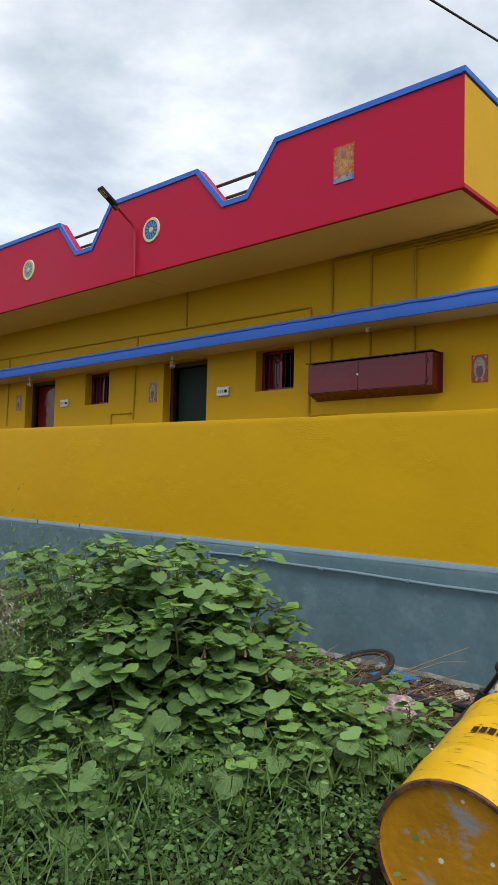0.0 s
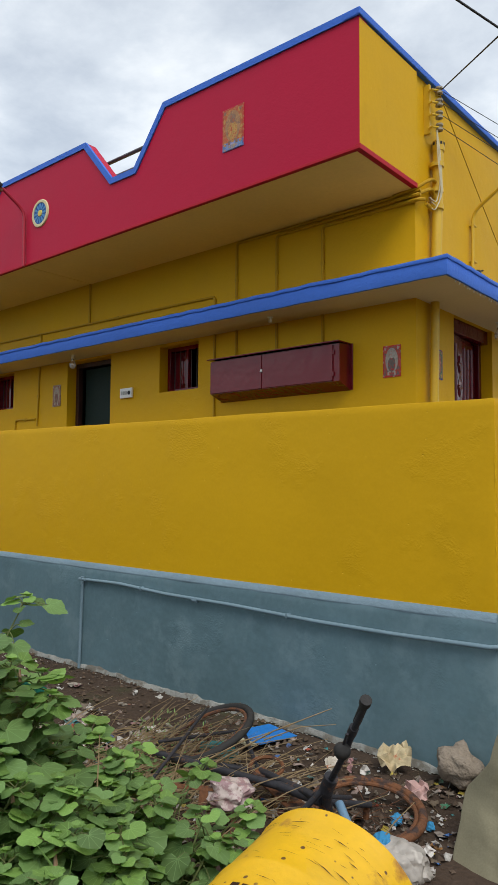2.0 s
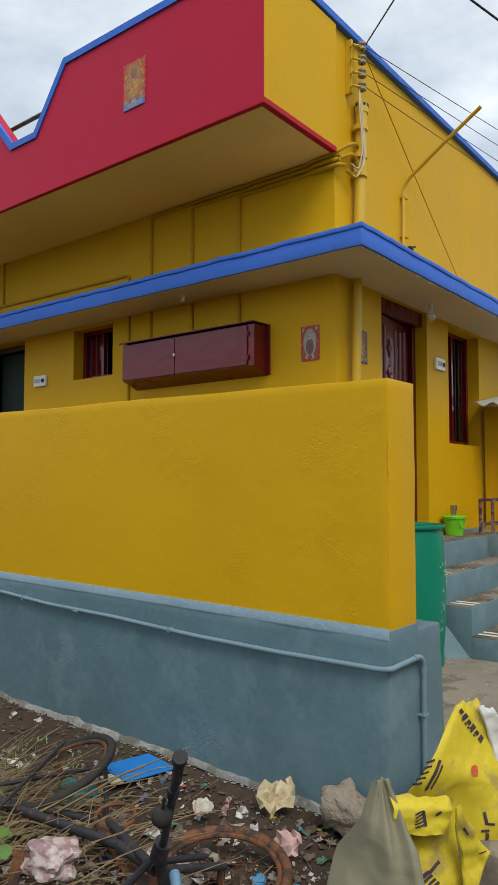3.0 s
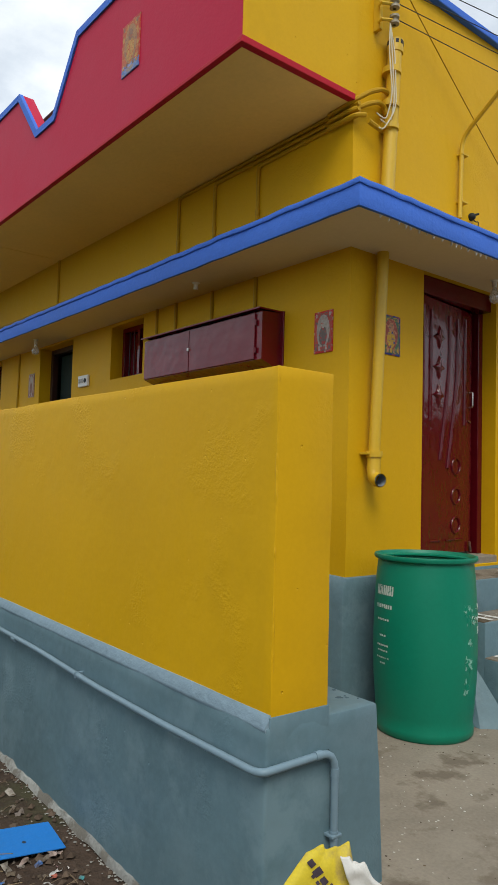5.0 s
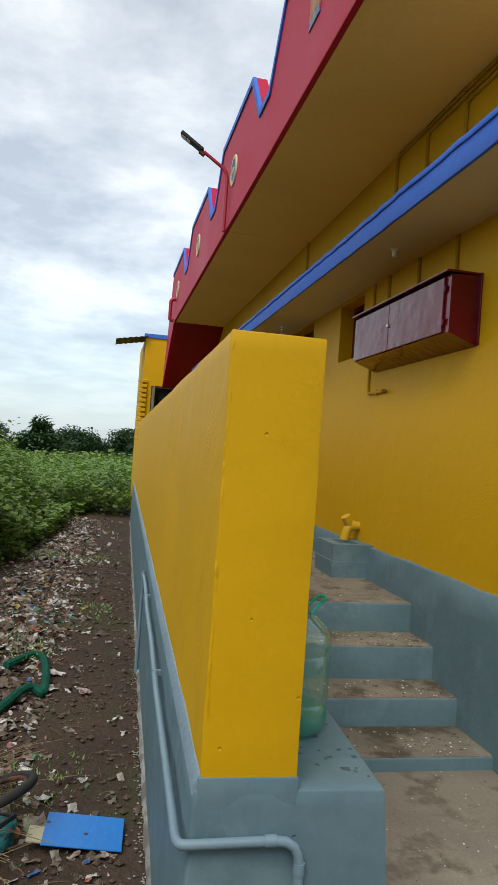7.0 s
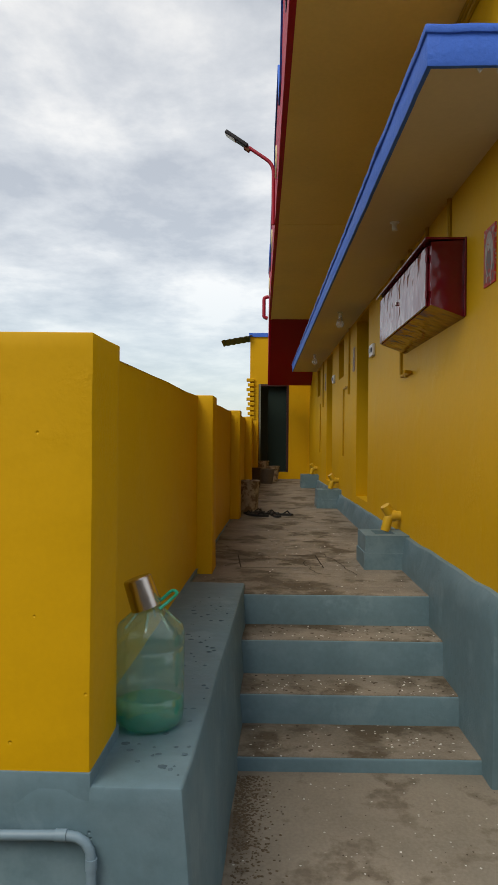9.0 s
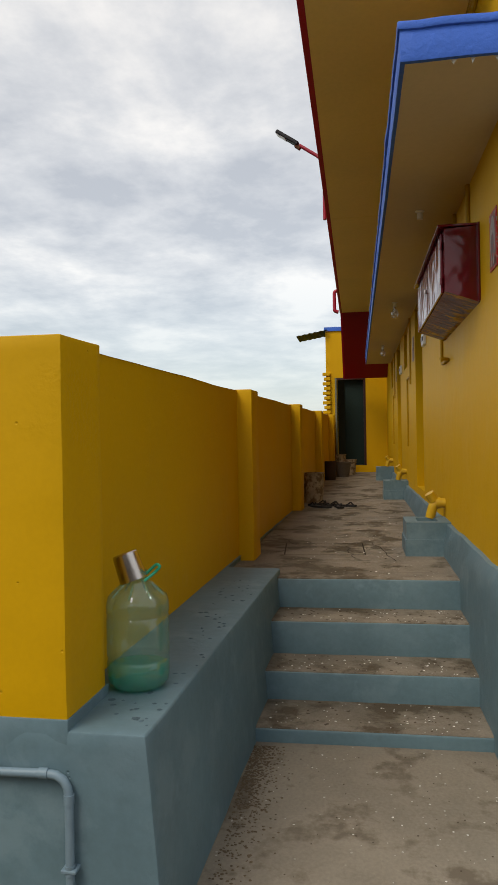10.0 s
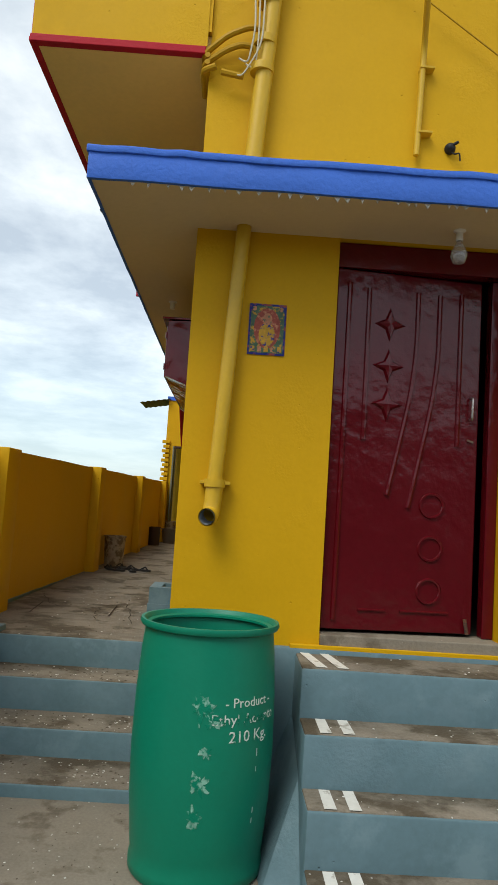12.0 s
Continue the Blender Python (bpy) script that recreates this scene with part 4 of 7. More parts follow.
# ---- front stairs ----
fstairs = thing("front_stairs", pose(0, 0, 0), "slate-blue front steps with concrete treads and white stripes", "stairs", kind="structure")
WHITE_STRIPE = surface("white_line_paint", (0.66, 0.65, 0.61), 0.7, var=0.15, patch=(0.3, 0.27, 0.22), patch_at=0.62, patch_scale=12)
FSTEPS = ((-2.42, 0.835), (-2.19, 0.612), (-1.97, 0.39), (-1.74, 0.17))
for i, (x, z) in enumerate(FSTEPS):
    stair_step(fstairs, END_X + 0.002 if i == 0 else FSTEPS[i - 1][0] - 0.02, x, 7.53, 9.9, z, -0.3)
    xb = END_X + 0.03 if i == 0 else FSTEPS[i - 1][0] + 0.012
    for k, yy in enumerate((7.60, 7.70)):
        b = bmesh.new()
        sh = 0.05 if i == 0 else 0.0
        b.faces.new([b.verts.new(p) for p in ((xb, yy - sh, z + 0.004), (x - 0.014, yy, z + 0.004), (x - 0.014, yy + 0.050, z + 0.004), (xb, yy + 0.046 - sh, z + 0.004))])
        part("stripe", b, WHITE_STRIPE, fstairs, "hand-painted white stripe")
mound = bmesh.new()
for v in range(1):
    pts = [(-2.75, 7.53, -0.05), (-1.95, 7.53, -0.05), (-2.1, 7.36, -0.05), (-2.75, 7.30, -0.05)]
    lo = [mound.verts.new(p) for p in pts]
    hi = [mound.verts.new(p) for p in ((-2.75, 7.535, 0.55), (-2.32, 7.535, 0.40))]
    mound.faces.new((lo[0], hi[0], hi[1], lo[1]))
    mound.faces.new((lo[3], lo[2], hi[1], hi[0]))
    mound.faces.new((lo[2], lo[1], hi[1]))
    mound.faces.new((lo[0], lo[3], hi[0]))
    mound.faces.new(lo[::-1])
part("cement_fillet", mound, BLUE_BASE, fstairs, "blue-painted cement fillet")

# ---- fixtures on the house ----
def cyl_wrap(bm, radius, turn, height):
    """Bends flat lettering (x across, y up) round a standing cylinder."""
    for v in bm.verts:
        a = turn + v.co.x / radius
        r = radius + 0.0012 + v.co.z
        v.co = Vector((r * math.cos(a), r * math.sin(a), height + v.co.y))
    return bm


box_t = thing("meter_cabinet", pose(0, HOUSE_Y, 0), "long glossy maroon steel meter cabinet on the wall", "cabinet")
BX0, BX1, BZ0, BZ1 = -5.07, -3.46, 2.262, 2.69
body = bmesh.new()
pts = [(0.0, BZ0), (0.0, BZ1), (-0.188, BZ1 - 0.012), (-0.188, BZ0 + 0.07)]
a = [body.verts.new((BX0, y, z)) for y, z in pts]
b = [body.verts.new((BX1, y, z)) for y, z in pts]
for k in range(4):
    body.faces.new((a[k], b[k], b[(k + 1) % 4], a[(k + 1) % 4]))
body.faces.new(a[::-1])
body.faces.new(b)
part("body", body, MAROON, box_t)
part("lid", boxed(BX0 - 0.03, BX1 + 0.012, -0.225, 0.0, BZ1, BZ1 + 0.012, 0.002), MAROON, box_t)
part("back_flange", boxed(BX0 - 0.02, BX1 + 0.03, -0.012, 0.0, BZ0 + 0.004, BZ1 + 0.01, 0.002), MAROON, box_t)
for x0, x1 in ((BX0 + 0.004, -4.37), (-4.362, BX1 - 0.07)):
    leafp = part("door", boxed(x0, x1, -0.202, -0.189, BZ0 + 0.075, BZ1 - 0.02, 0.003), MAROON, box_t, "glossy dented maroon door")
part("latch", boxed(-4.378, -4.354, -0.215, -0.202, 2.50, 2.525, 0.003), STEEL, leafp, "small steel latch")
part("hinge", tube(bmesh.new(), [(BX1 - 0.06, -0.20, 2.58), (BX1 - 0.06, -0.20, 2.62)], 0.008, 8), MAROON, leafp)
part("hinge", tube(bmesh.new(), [(BX1 - 0.06, -0.20, 2.38), (BX1 - 0.06, -0.20, 2.42)], 0.008, 8), MAROON, leafp)


def conduit(pts, r=0.015, name="conduit", label="yellow electrical conduit on the yellow wall, coloured darker for its shadow side", saddles=True):
    t = thing(name, pose(0, 0, 0), label, "conduit", "conduits on the house")
    part("tube", tube(bmesh.new(), bend(pts, 0.04, 3), r, 8), CONDUIT, t, smooth=True)
    if saddles:
        for p, q in zip(pts, pts[1:]):
            p, q = Vector(p), Vector(q)
            if (q - p).length > 0.25:
                m = p.lerp(q, 0.5)
                part("saddle", boxed(m.x - 0.020, m.x + 0.020, m.y - 0.012, m.y + 0.010, m.z - 0.020, m.z + 0.020, 0.004), CONDUIT, t)
    return t


CY = HOUSE_Y - 0.010
for i, (x, zt) in enumerate(((-4.875, 3.965), (-4.33, 3.925), (-3.765, 3.885))):
    hz = zt
    conduit([(x, CY, 2.70), (x, CY, 3.02)], saddles=False)
    conduit([(x, CY, 3.16), (x, CY, hz), (END_X + 0.06, CY - 0.012 * 0, hz + 0.005)])
# conduit ends swan-necked round the corner
conduit([(END_X - 0.2, CY - 0.02, 3.97), (END_X + 0.03, CY - 0.02, 3.99), (END_X + 0.07, CY + 0.10, 4.08), (END_X + 0.07, CY + 0.22, 4.14), (END_X + 0.06, CY + 0.31, 4.13), (END_X + 0.06, CY + 0.33, 4.05)], 0.017, saddles=False)
conduit([(END_X - 0.2, CY - 0.02, 3.93), (END_X + 0.03, CY - 0.02, 3.93), (END_X + 0.07, CY + 0.10, 4.00), (END_X + 0.07, CY + 0.18, 4.035), (END_X + 0.06, CY + 0.25, 4.03), (END_X + 0.06, CY + 0.27, 3.98)], 0.017, saddles=False)
conduit([(END_X - 0.2, CY - 0.02, 3.885), (END_X + 0.05, CY - 0.02, 3.885), (END_X + 0.07, CY + 0.05, 3.90)], 0.017, saddles=False)
conduit([(END_X + 0.07, CY + 0.08, 3.87), (END_X + 0.07, CY + 0.20, 3.85)], 0.017, saddles=False)
conduit([(-5.19, CY, 3.16), (-5.19, CY, 3.44), (-8.51, CY, 3.475), (-12.6, CY, 3.51), (-13.8, CY, 3.52)])
for x in (-8.51, -12.27):
    conduit([(x, CY, 3.16), (x, CY, 3.475)], saddles=False)
conduit([(-7.42, CY, 4.0), (-7.42, CY, 3.45)], saddles=False)
conduit([(-5.19, CY, 3.02), (-5.19, CY, 2.095), (-4.80, CY, 2.095), (-4.77, CY - 0.06, 2.095)], 0.013)
conduit([(-8.53, CY, 3.02), (-8.56, CY, 2.19)], 0.013)
conduit([(-8.61, CY, 2.29), (-9.11, CY, 2.30), (-9.12, CY, 1.4)], 0.013)
conduit([(-12.27, CY, 3.02), (-12.30, CY, 2.22)], 0.013)
conduit([(-12.8, CY, 2.30), (-12.9, CY, 1.4)], 0.013)


def switchboard(at):
    t = thing("switchboard", at, "small white electrical switchboard on the wall", "switchboard", "switchboards on the house")
    plate = part("plate", boxed(-0.11, 0.11, -0.03, 0, -0.06, 0.06, 0.006), WHITE, t)
    for x in (-0.07, -0.03, 0.01):
        part("switch", boxed(x - 0.013, x + 0.013, -0.038, -0.03, -0.02, 0.025, 0.003), surface("grey_switch_plastic", (0.42, 0.42, 0.40), 0.4) if x < -0.06 else bpy.data.materials["grey_switch_plastic"], plate)
    part("socket", turned(bmesh.new(), [(0, 0.0), (0.024, 0.0), (0.024, 0.006), (0, 0.006)], 16), BLACK, plate, at=pose(0.065, -0.031, 0, 90, 0, 0))
    return t


sb = switchboard(pose(-6.65, HOUSE_Y, 2.495))
copy_thing(sb, pose(-10.40, HOUSE_Y, 2.545))
copy_thing(sb, END_AT @ pose(8.86, 0, 2.545))


def bulb_holder(x, y, bulb, label):
    t = thing("ceiling_bulb", pose(x, y, 3.03), label, "lamp", "bulbs under the sunshade")
    part("holder", turned(bmesh.new(), [(0.030, 0), (0.032, -0.012), (0.018, -0.02), (0.019, -0.062), (0, -0.062)], 16), WHITE, t, smooth=True)
    if bulb:
        g = part("bulb", turned(bmesh.new(), [(0.014, -0.062), (0.020, -0.082), (0.040, -0.122), (0.042, -0.145), (0.031, -0.175), (0, -0.188)], 20), BULB, t, "milky unlit glass bulb", smooth=True)
        part("cap", turned(bmesh.new(), [(0.0135, -0.052), (0.0135, -0.08), (0, -0.08)], 12), STEEL, g)


bulb_holder(-7.43, 6.63, True, "unlit glass bulb in a white ceiling holder")
bulb_holder(-11.15, 6.63, True, "unlit glass bulb in a white ceiling holder")
bulb_holder(-4.22, 6.63, False, "empty white ceiling bulb holder")
bulb_holder(-2.58, 8.23, True, "unlit glass bulb over the front door")

# printed devotional pictures, as plain shapes
def picture(at, w, h, colours, name, label):
    """A printed sheet: ground, border, arch and a plain oval figure."""
    t = thing(name, at, label, "poster", "printed pictures on the walls")
    mats = [surface(name + "_ink", c, 0.5, var=0.3, big=30, fine=90, bump=0.0, patch=colours[(i + 2) % 5], patch_at=0.56, patch_scale=30 + 6 * i) for i, c in enumerate(colours)]
    sheet = part("sheet", boxed(-w / 2, w / 2, -0.006, 0, -h / 2, h / 2), mats[0], t)

    def flat(outline, depth, m, nm):
        b = bmesh.new()
        b.faces.new([b.verts.new((x * w, -depth, z * h)) for x, z in outline])
        part(nm, b, m, sheet)

    flat([(-0.45, -0.46), (0.45, -0.46), (0.45, 0.34), (0.3, 0.46), (-0.3, 0.46), (-0.45, 0.34)], 0.0075, mats[1], "field")
    flat([(0.36 * math.cos(a), 0.02 + 0.40 * math.sin(a)) for a in np.linspace(0, 2 * math.pi, 17)[:-1]], 0.0085, mats[2], "arch")
    flat([(0.22 * math.cos(a), -0.10 + 0.24 * math.sin(a)) for a in np.linspace(0, 2 * math.pi, 13)[:-1]], 0.0095, mats[3], "oval")
    flat([(0.13 * math.cos(a), 0.20 + 0.12 * math.sin(a)) for a in np.linspace(0, 2 * math.pi, 11)[:-1]], 0.0105, mats[4], "disc")
    for k in range(5):
        x = -0.36 + k * 0.18
        flat([(x - 0.06, -0.44), (x + 0.06, -0.44), (x + 0.05, -0.34), (x - 0.05, -0.33)], 0.0098, mats[(k % 2) + 3], "base_dot")
    for sx in (-0.36, 0.36):
        flat([(sx + 0.06 * math.cos(a), 0.40 + 0.05 * math.sin(a)) for a in np.linspace(0, 2 * math.pi, 9)[:-1]], 0.0099, mats[4], "corner_dot")


picture(pose(-4.075, 5.904, 4.60), 0.255, 0.365, [(0.46, 0.06, 0.04), (0.44, 0.11, 0.05), (0.38, 0.20, 0.10), (0.46, 0.26, 0.08), (0.24, 0.14, 0.10)], "parapet_picture", "faded orange printed picture stuck on the crimson parapet")
picture(pose(-4.075, 5.9035, 4.43), 0.25, 0.075, [(0.10, 0.14, 0.40), (0.12, 0.22, 0.5), (0.16, 0.26, 0.5), (0.4, 0.3, 0.2), (0.3, 0.3, 0.5)], "parapet_strip", "faded blue printed strip under the picture")
picture(pose(-3.026, 6.879, 2.488), 0.175, 0.285, [(0.52, 0.03, 0.025), (0.42, 0.07, 0.05), (0.34, 0.30, 0.26), (0.15, 0.12, 0.11), (0.40, 0.36, 0.32)], "red_poster", "printed picture with red border and grey arch")
picture(pose(-8.12, 6.879, 2.58), 0.18, 0.29, [(0.30, 0.20, 0.13), (0.36, 0.17, 0.12), (0.40, 0.33, 0.24), (0.22, 0.10, 0.08), (0.4, 0.34, 0.3)], "brown_poster", "small brownish printed picture beside the doorway")
picture(pose(-11.9, 6.879, 2.63), 0.18, 0.29, [(0.30, 0.20, 0.13), (0.36, 0.17, 0.12), (0.40, 0.33, 0.24), (0.22, 0.10, 0.08), (0.4, 0.34, 0.3)], "brown_poster", "small brownish printed picture beside the far door")
picture(END_AT @ pose(7.285, -0.001, 2.492), 0.197, 0.275, [(0.02, 0.03, 0.20), (0.07, 0.13, 0.08), (0.30, 0.07, 0.05), (0.52, 0.30, 0.03), (0.50, 0.22, 0.12)], "blue_poster", "colourful printed picture with blue border by the door")

# drain pipe on the end wall
drain = thing("drain_pipe", pose(0, 0, 0), "yellow-painted rainwater pipe leaning down the end wall", "pipe")
part("upper_pipe", tube(bmesh.new(), [(-2.725, 7.215, 4.50), (-2.725, 7.14, 3.16)], 0.048, 18), PIPE_YELLOW, drain, smooth=True)
part("lower_pipe", tube(bmesh.new(), [(-2.728, 7.130, 3.035), (-2.726, 7.062, 1.60)], 0.039, 18), PIPE_YELLOW, drain, smooth=True)
elbow = part("elbow", tube(bmesh.new(), [(-2.726, 7.068, 1.66), (-2.726, 7.062, 1.56), (-2.715, 7.058, 1.515), (-2.68, 7.05, 1.49), (-2.645, 7.04, 1.487)], 0.045, 18, False), PIPE_YELLOW, drain, smooth=True)
part("bore", tube(bmesh.new(), [(-2.715, 7.057, 1.505), (-2.68, 7.05, 1.49), (-2.643, 7.04, 1.487)], 0.038, 18, False), HOLE, elbow, "grey bare pipe mouth", smooth=True)
for z, yy, r in ((4.30, 7.185, 0.065), (4.06, 7.175, 0.062), (3.9, 7.168, 0.065), (1.66, 7.066, 0.054)):
    part("collar", tube(bmesh.new(), [(-2.726, yy, z - 0.02), (-2.726, yy, z + 0.02)], r, 18), PIPE_YELLOW, drain, smooth=True)
part("clamp", boxed(-2.785, -2.715, 6.99, 7.145, 1.655, 1.672, 0.002), PIPE_YELLOW, drain)
vent = part("vent_cap", tube(bmesh.new(), [(-2.725, 7.215, 4.44), (-2.725, 7.217, 4.53)], 0.056, 20), PIPE_YELLOW, drain, smooth=True)
for k in range(10):
    a_ = 2 * math.pi * k / 10
    part("slot", boxed(-0.010, 0.010, -0.002, 0.002, -0.013, 0.013), BLACK, vent, at=pose(-2.725 + 0.056 * math.cos(a_), 7.217 + 0.056 * math.sin(a_), 4.505, 0, 0, math.degrees(a_) + 90))

# insulator rack, service wires and cable arm
rack = thing("insulator_rack", pose(0, 0, 0), "wall-mounted rack of electric insulators painted yellow", "insulators")
part("bracket", boxed(-2.79, -2.73, 7.06, 7.09, 4.56, 5.02, 0.004), PIPE_YELLOW, rack)
for i in range(4):
    z = 4.62 + i * 0.115
    arm = part("arm", tube(bmesh.new(), [(-2.735, 7.05, z - 0.02), (-2.70, 7.04, z - 0.02), (-2.68, 7.15, z + 0.01)], 0.011, 6), PIPE_YELLOW, rack)
    part("insulator", turned(bmesh.new(), [(0.012, -0.035), (0.034, -0.03), (0.034, -0.014), (0.020, -0.006), (0.020, 0.006), (0.034, 0.014), (0.034, 0.03), (0.012, 0.035), (0, 0.035)], 14), surface("grey_porcelain", (0.32, 0.27, 0.18), 0.35) if i == 0 else bpy.data.materials["grey_porcelain"], arm, at=pose(-2.68, 7.15, z + 0.01), smooth=True)
WIRE = surface("dark_cable", (0.03, 0.03, 0.03), 0.6)
PALE_WIRE = surface("pale_cable", (0.55, 0.50, 0.36), 0.6)


def cable(p, q, sag, r, m, label):
    p, q = Vector(p), Vector(q)
    pts = [p.lerp(q, i / 14) - Vector((0, 0, sag * 4 * (i / 14) * (1 - i / 14))) for i in range(15)]
    t = part("cable", tube(bmesh.new(), pts, r, 5), m, smooth=True)
    return tagged(t, label, "cable", "electric cables")


for i in range(4):
    z = 4.63 + i * 0.115
    cable((-2.66, 7.18, z), (0.5 + i * 0.5, 34.0, 5.6 + i * 0.3), 0.35, 0.0035, WIRE, "thin black overhead electric cable")
cable((-2.66, 7.18, 5.0), (1.12, 2.63, 3.09), 0.0, 0.006, WIRE, "black service cable running down to the street")
cable((-2.70, 7.20, 4.98), (-2.745, 9.60, 3.30), 0.02, 0.005, CONDUIT, "brownish cable slanting down along the end wall")
far_cable = part("cable", tube(bmesh.new(), [(-2.28, -3.0, 2.94), (-1.02, 6.0, 3.79), (-0.60, 9.0, 4.08), (-2.76, 12.6, 5.08)], 0.006, 5), WIRE, smooth=True)
tagged(far_cable, "black overhead power cable", "cable", "electric cables")
for k, (dy, dz) in enumerate(((0.16, 3.96), (0.20, 3.93), (0.13, 3.88))):
    t = part("loose_wire", tube(bmesh.new(), bend([(-2.73, 6.88 + dy, dz), (-2.69, 6.93 + dy, dz - 0.05), (-2.66, 7.12 + 0.02 * k, dz + 0.12), (-2.68, 7.10 + 0.03 * k, 4.40), (-2.69, 7.12, 4.60)], 0.12, 5), 0.005, 6), PALE_WIRE, smooth=True)
    tagged(t, "pale loose wire looping out of a conduit end", "cable", "loose wires at the corner")
arm_t = thing("service_mast", pose(0, 0, 0), "yellow-painted bent pipe arm carrying a service cable", "pipe")
part("mast", tube(bmesh.new(), bend([(-2.755, 8.03, 3.50), (-2.755, 8.05, 4.13), (-2.35, 7.965, 4.34), (-1.955, 7.88, 4.53)], 0.10, 5), 0.017, 10), PIPE_YELLOW, arm_t, smooth=True)
for z in (3.63, 4.0):
    part("clamp", boxed(-2.79, -2.735, 8.03, 8.11, z - 0.006, z + 0.006, 0.002), PIPE_YELLOW, arm_t)
dome = thing("wall_camera", pose(-2.79, 8.22, 3.565) @ Matrix.Scale(0.72, 4), "small black security camera stub with dangling wire", "camera")
part("base", turned(bmesh.new(), [(0.04, 0), (0.042, 0.02), (0.034, 0.045), (0.012, 0.06), (0, 0.06)], 18), BLACK, dome, at=pose(0, 0, 0, 0, 90, 0), smooth=True)
part("stub", tube(bmesh.new(), [(0.04, 0, 0.01), (0.07, 0.05, 0.03)], 0.012, 8), BLACK, dome)
part("wire", tube(bmesh.new(), bend([(0.03, 0, -0.03), (0.05, 0.03, -0.06), (0.06, 0.06, -0.05), (0.05, 0.07, -0.11)], 0.03), 0.006, 6), BLACK, dome, smooth=True)

# lamp on the parapet
lamp = thing("street_lamp", pose(0, 0, 0), "red pipe arm with a dark flat LED lamp head", "street lamp")
part("arm", tube(bmesh.new(), bend([(-7.40, 5.875, 3.98), (-7.42, 5.875, 4.66), (-7.46, 5.60, 4.86)], 0.10, 5), 0.020, 10), PIPE_RED, lamp, smooth=True)
head_at = look((-7.49, 5.46, 4.965), (-7.44, 5.86, 4.68)) @ pose(0, 0, 0, 0, 0, 0)
head = part("head", boxed(-0.055, 0.055, -0.022, 0.022, -0.16, 0.15, 0.012), BLACK, lamp, "dark flat lamp head", at=head_at)
part("lens", boxed(-0.045, 0.045, -0.028, -0.022, 0.0, 0.13, 0.004), STEEL, head)
part("clamp", boxed(-0.03, 0.03, -0.045, -0.0, -0.2, -0.13, 0.006), RUST, lamp, at=head_at)
hook = thing("red_vent_pipe", pose(0, 0, 0), "short red hooked pipe at the slab edge", "pipe")
part("tube", tube(bmesh.new(), bend([(-13.3, 5.875, 3.98), (-13.3, 5.80, 4.0), (-13.3, 5.80, 4.38), (-13.3, 5.89, 4.40)], 0.05), 0.035, 10), PIPE_RED, hook, smooth=True)

# metal sheet over the far room
sheet_t = thing("far_awning", pose(-16.1, 5.2, 3.95), "weathered corrugated sheet jutting from the far block", "awning")
sh = bmesh.new()
prev = None
for i in range(25):
    y = 0.35 - 0.72 * i / 24
    cur = [sh.verts.new((x, y, 0.007 * math.sin(i * 1.5) + 0.09 - 0.13 * i / 24 + dz)) for x, dz in ((-0.9, 0.02), (0.25, 0.0))]
    if prev:
        sh.faces.new((prev[0], prev[1], cur[1], cur[0]))
    prev = cur
part("sheet", sh, surface("mossy_metal_sheet", (0.12, 0.12, 0.06), 0.8, var=0.4), sheet_t)

# ---- drain chambers in the corridor ----
def chamber(x, z0, group_label):
    t = thing("drain_chamber", pose(x, 6.55, z0), group_label, "drain chamber", "drain chambers in the corridor")
    w, d, h, k = 0.42, 0.335, 0.255, 0.09
    part("box", wall_panel(-w, 0, -d, 0, [(-w + k, -k, -d + 0.09, -k)], h + 0.05), BLUE_BASE, t, at=pose(0, 0, -0.05, 90, 0, 0))
    part("bottom", boxed(-w + k, -k, k, d - 0.09, -0.04, 0.08), DIRT, t)
    part("lower_course", wall_panel(-w - 0.008, 0.008, -d + 0.002, 0.008, [(-w + k - 0.002, -k + 0.002, -d + 0.088, -k + 0.002)], 0.175), BLUE_BASE, t, at=pose(0, 0, -0.05, 90, 0, 0))
    return t


def floor_z(x):
    return 0.61 + 0.13 * (-3.98 - x) / 12.3


for x in (-4.86, -9.35, -13.2):
    chamber(x, floor_z(x), "slate-blue plastered drain chamber with open top")
    p = thing("waste_pipe", pose(x - 0.36, HOUSE_Y, floor_z(x) + 0.25), "yellow waste pipe elbow coming out of the wall", "pipe", "waste pipes above the chambers")
    part("elbow", tube(bmesh.new(), bend([(0, 0.01, 0.12), (0, -0.09, 0.12), (0, -0.12, 0.0)], 0.05, 5), 0.038, 14), PIPE_YELLOW, p, smooth=True)
    part("collar", tube(bmesh.new(), [(0, -0.04, 0.12), (0, -0.075, 0.12)], 0.046, 14), PIPE_YELLOW, p, smooth=True)
    part("mouth", tube(bmesh.new(), [(0, -0.085, 0.135), (0.01, -0.125, 0.20)], 0.040, 14), PIPE_YELLOW, p, smooth=True)


# ---- corridor clutter ----
OLD_WHITE = surface("stained_white_plastic", (0.36, 0.30, 0.22), 0.7, var=0.3, big=8, patch=(0.17, 0.12, 0.08), patch_at=0.52, patch_scale=11)


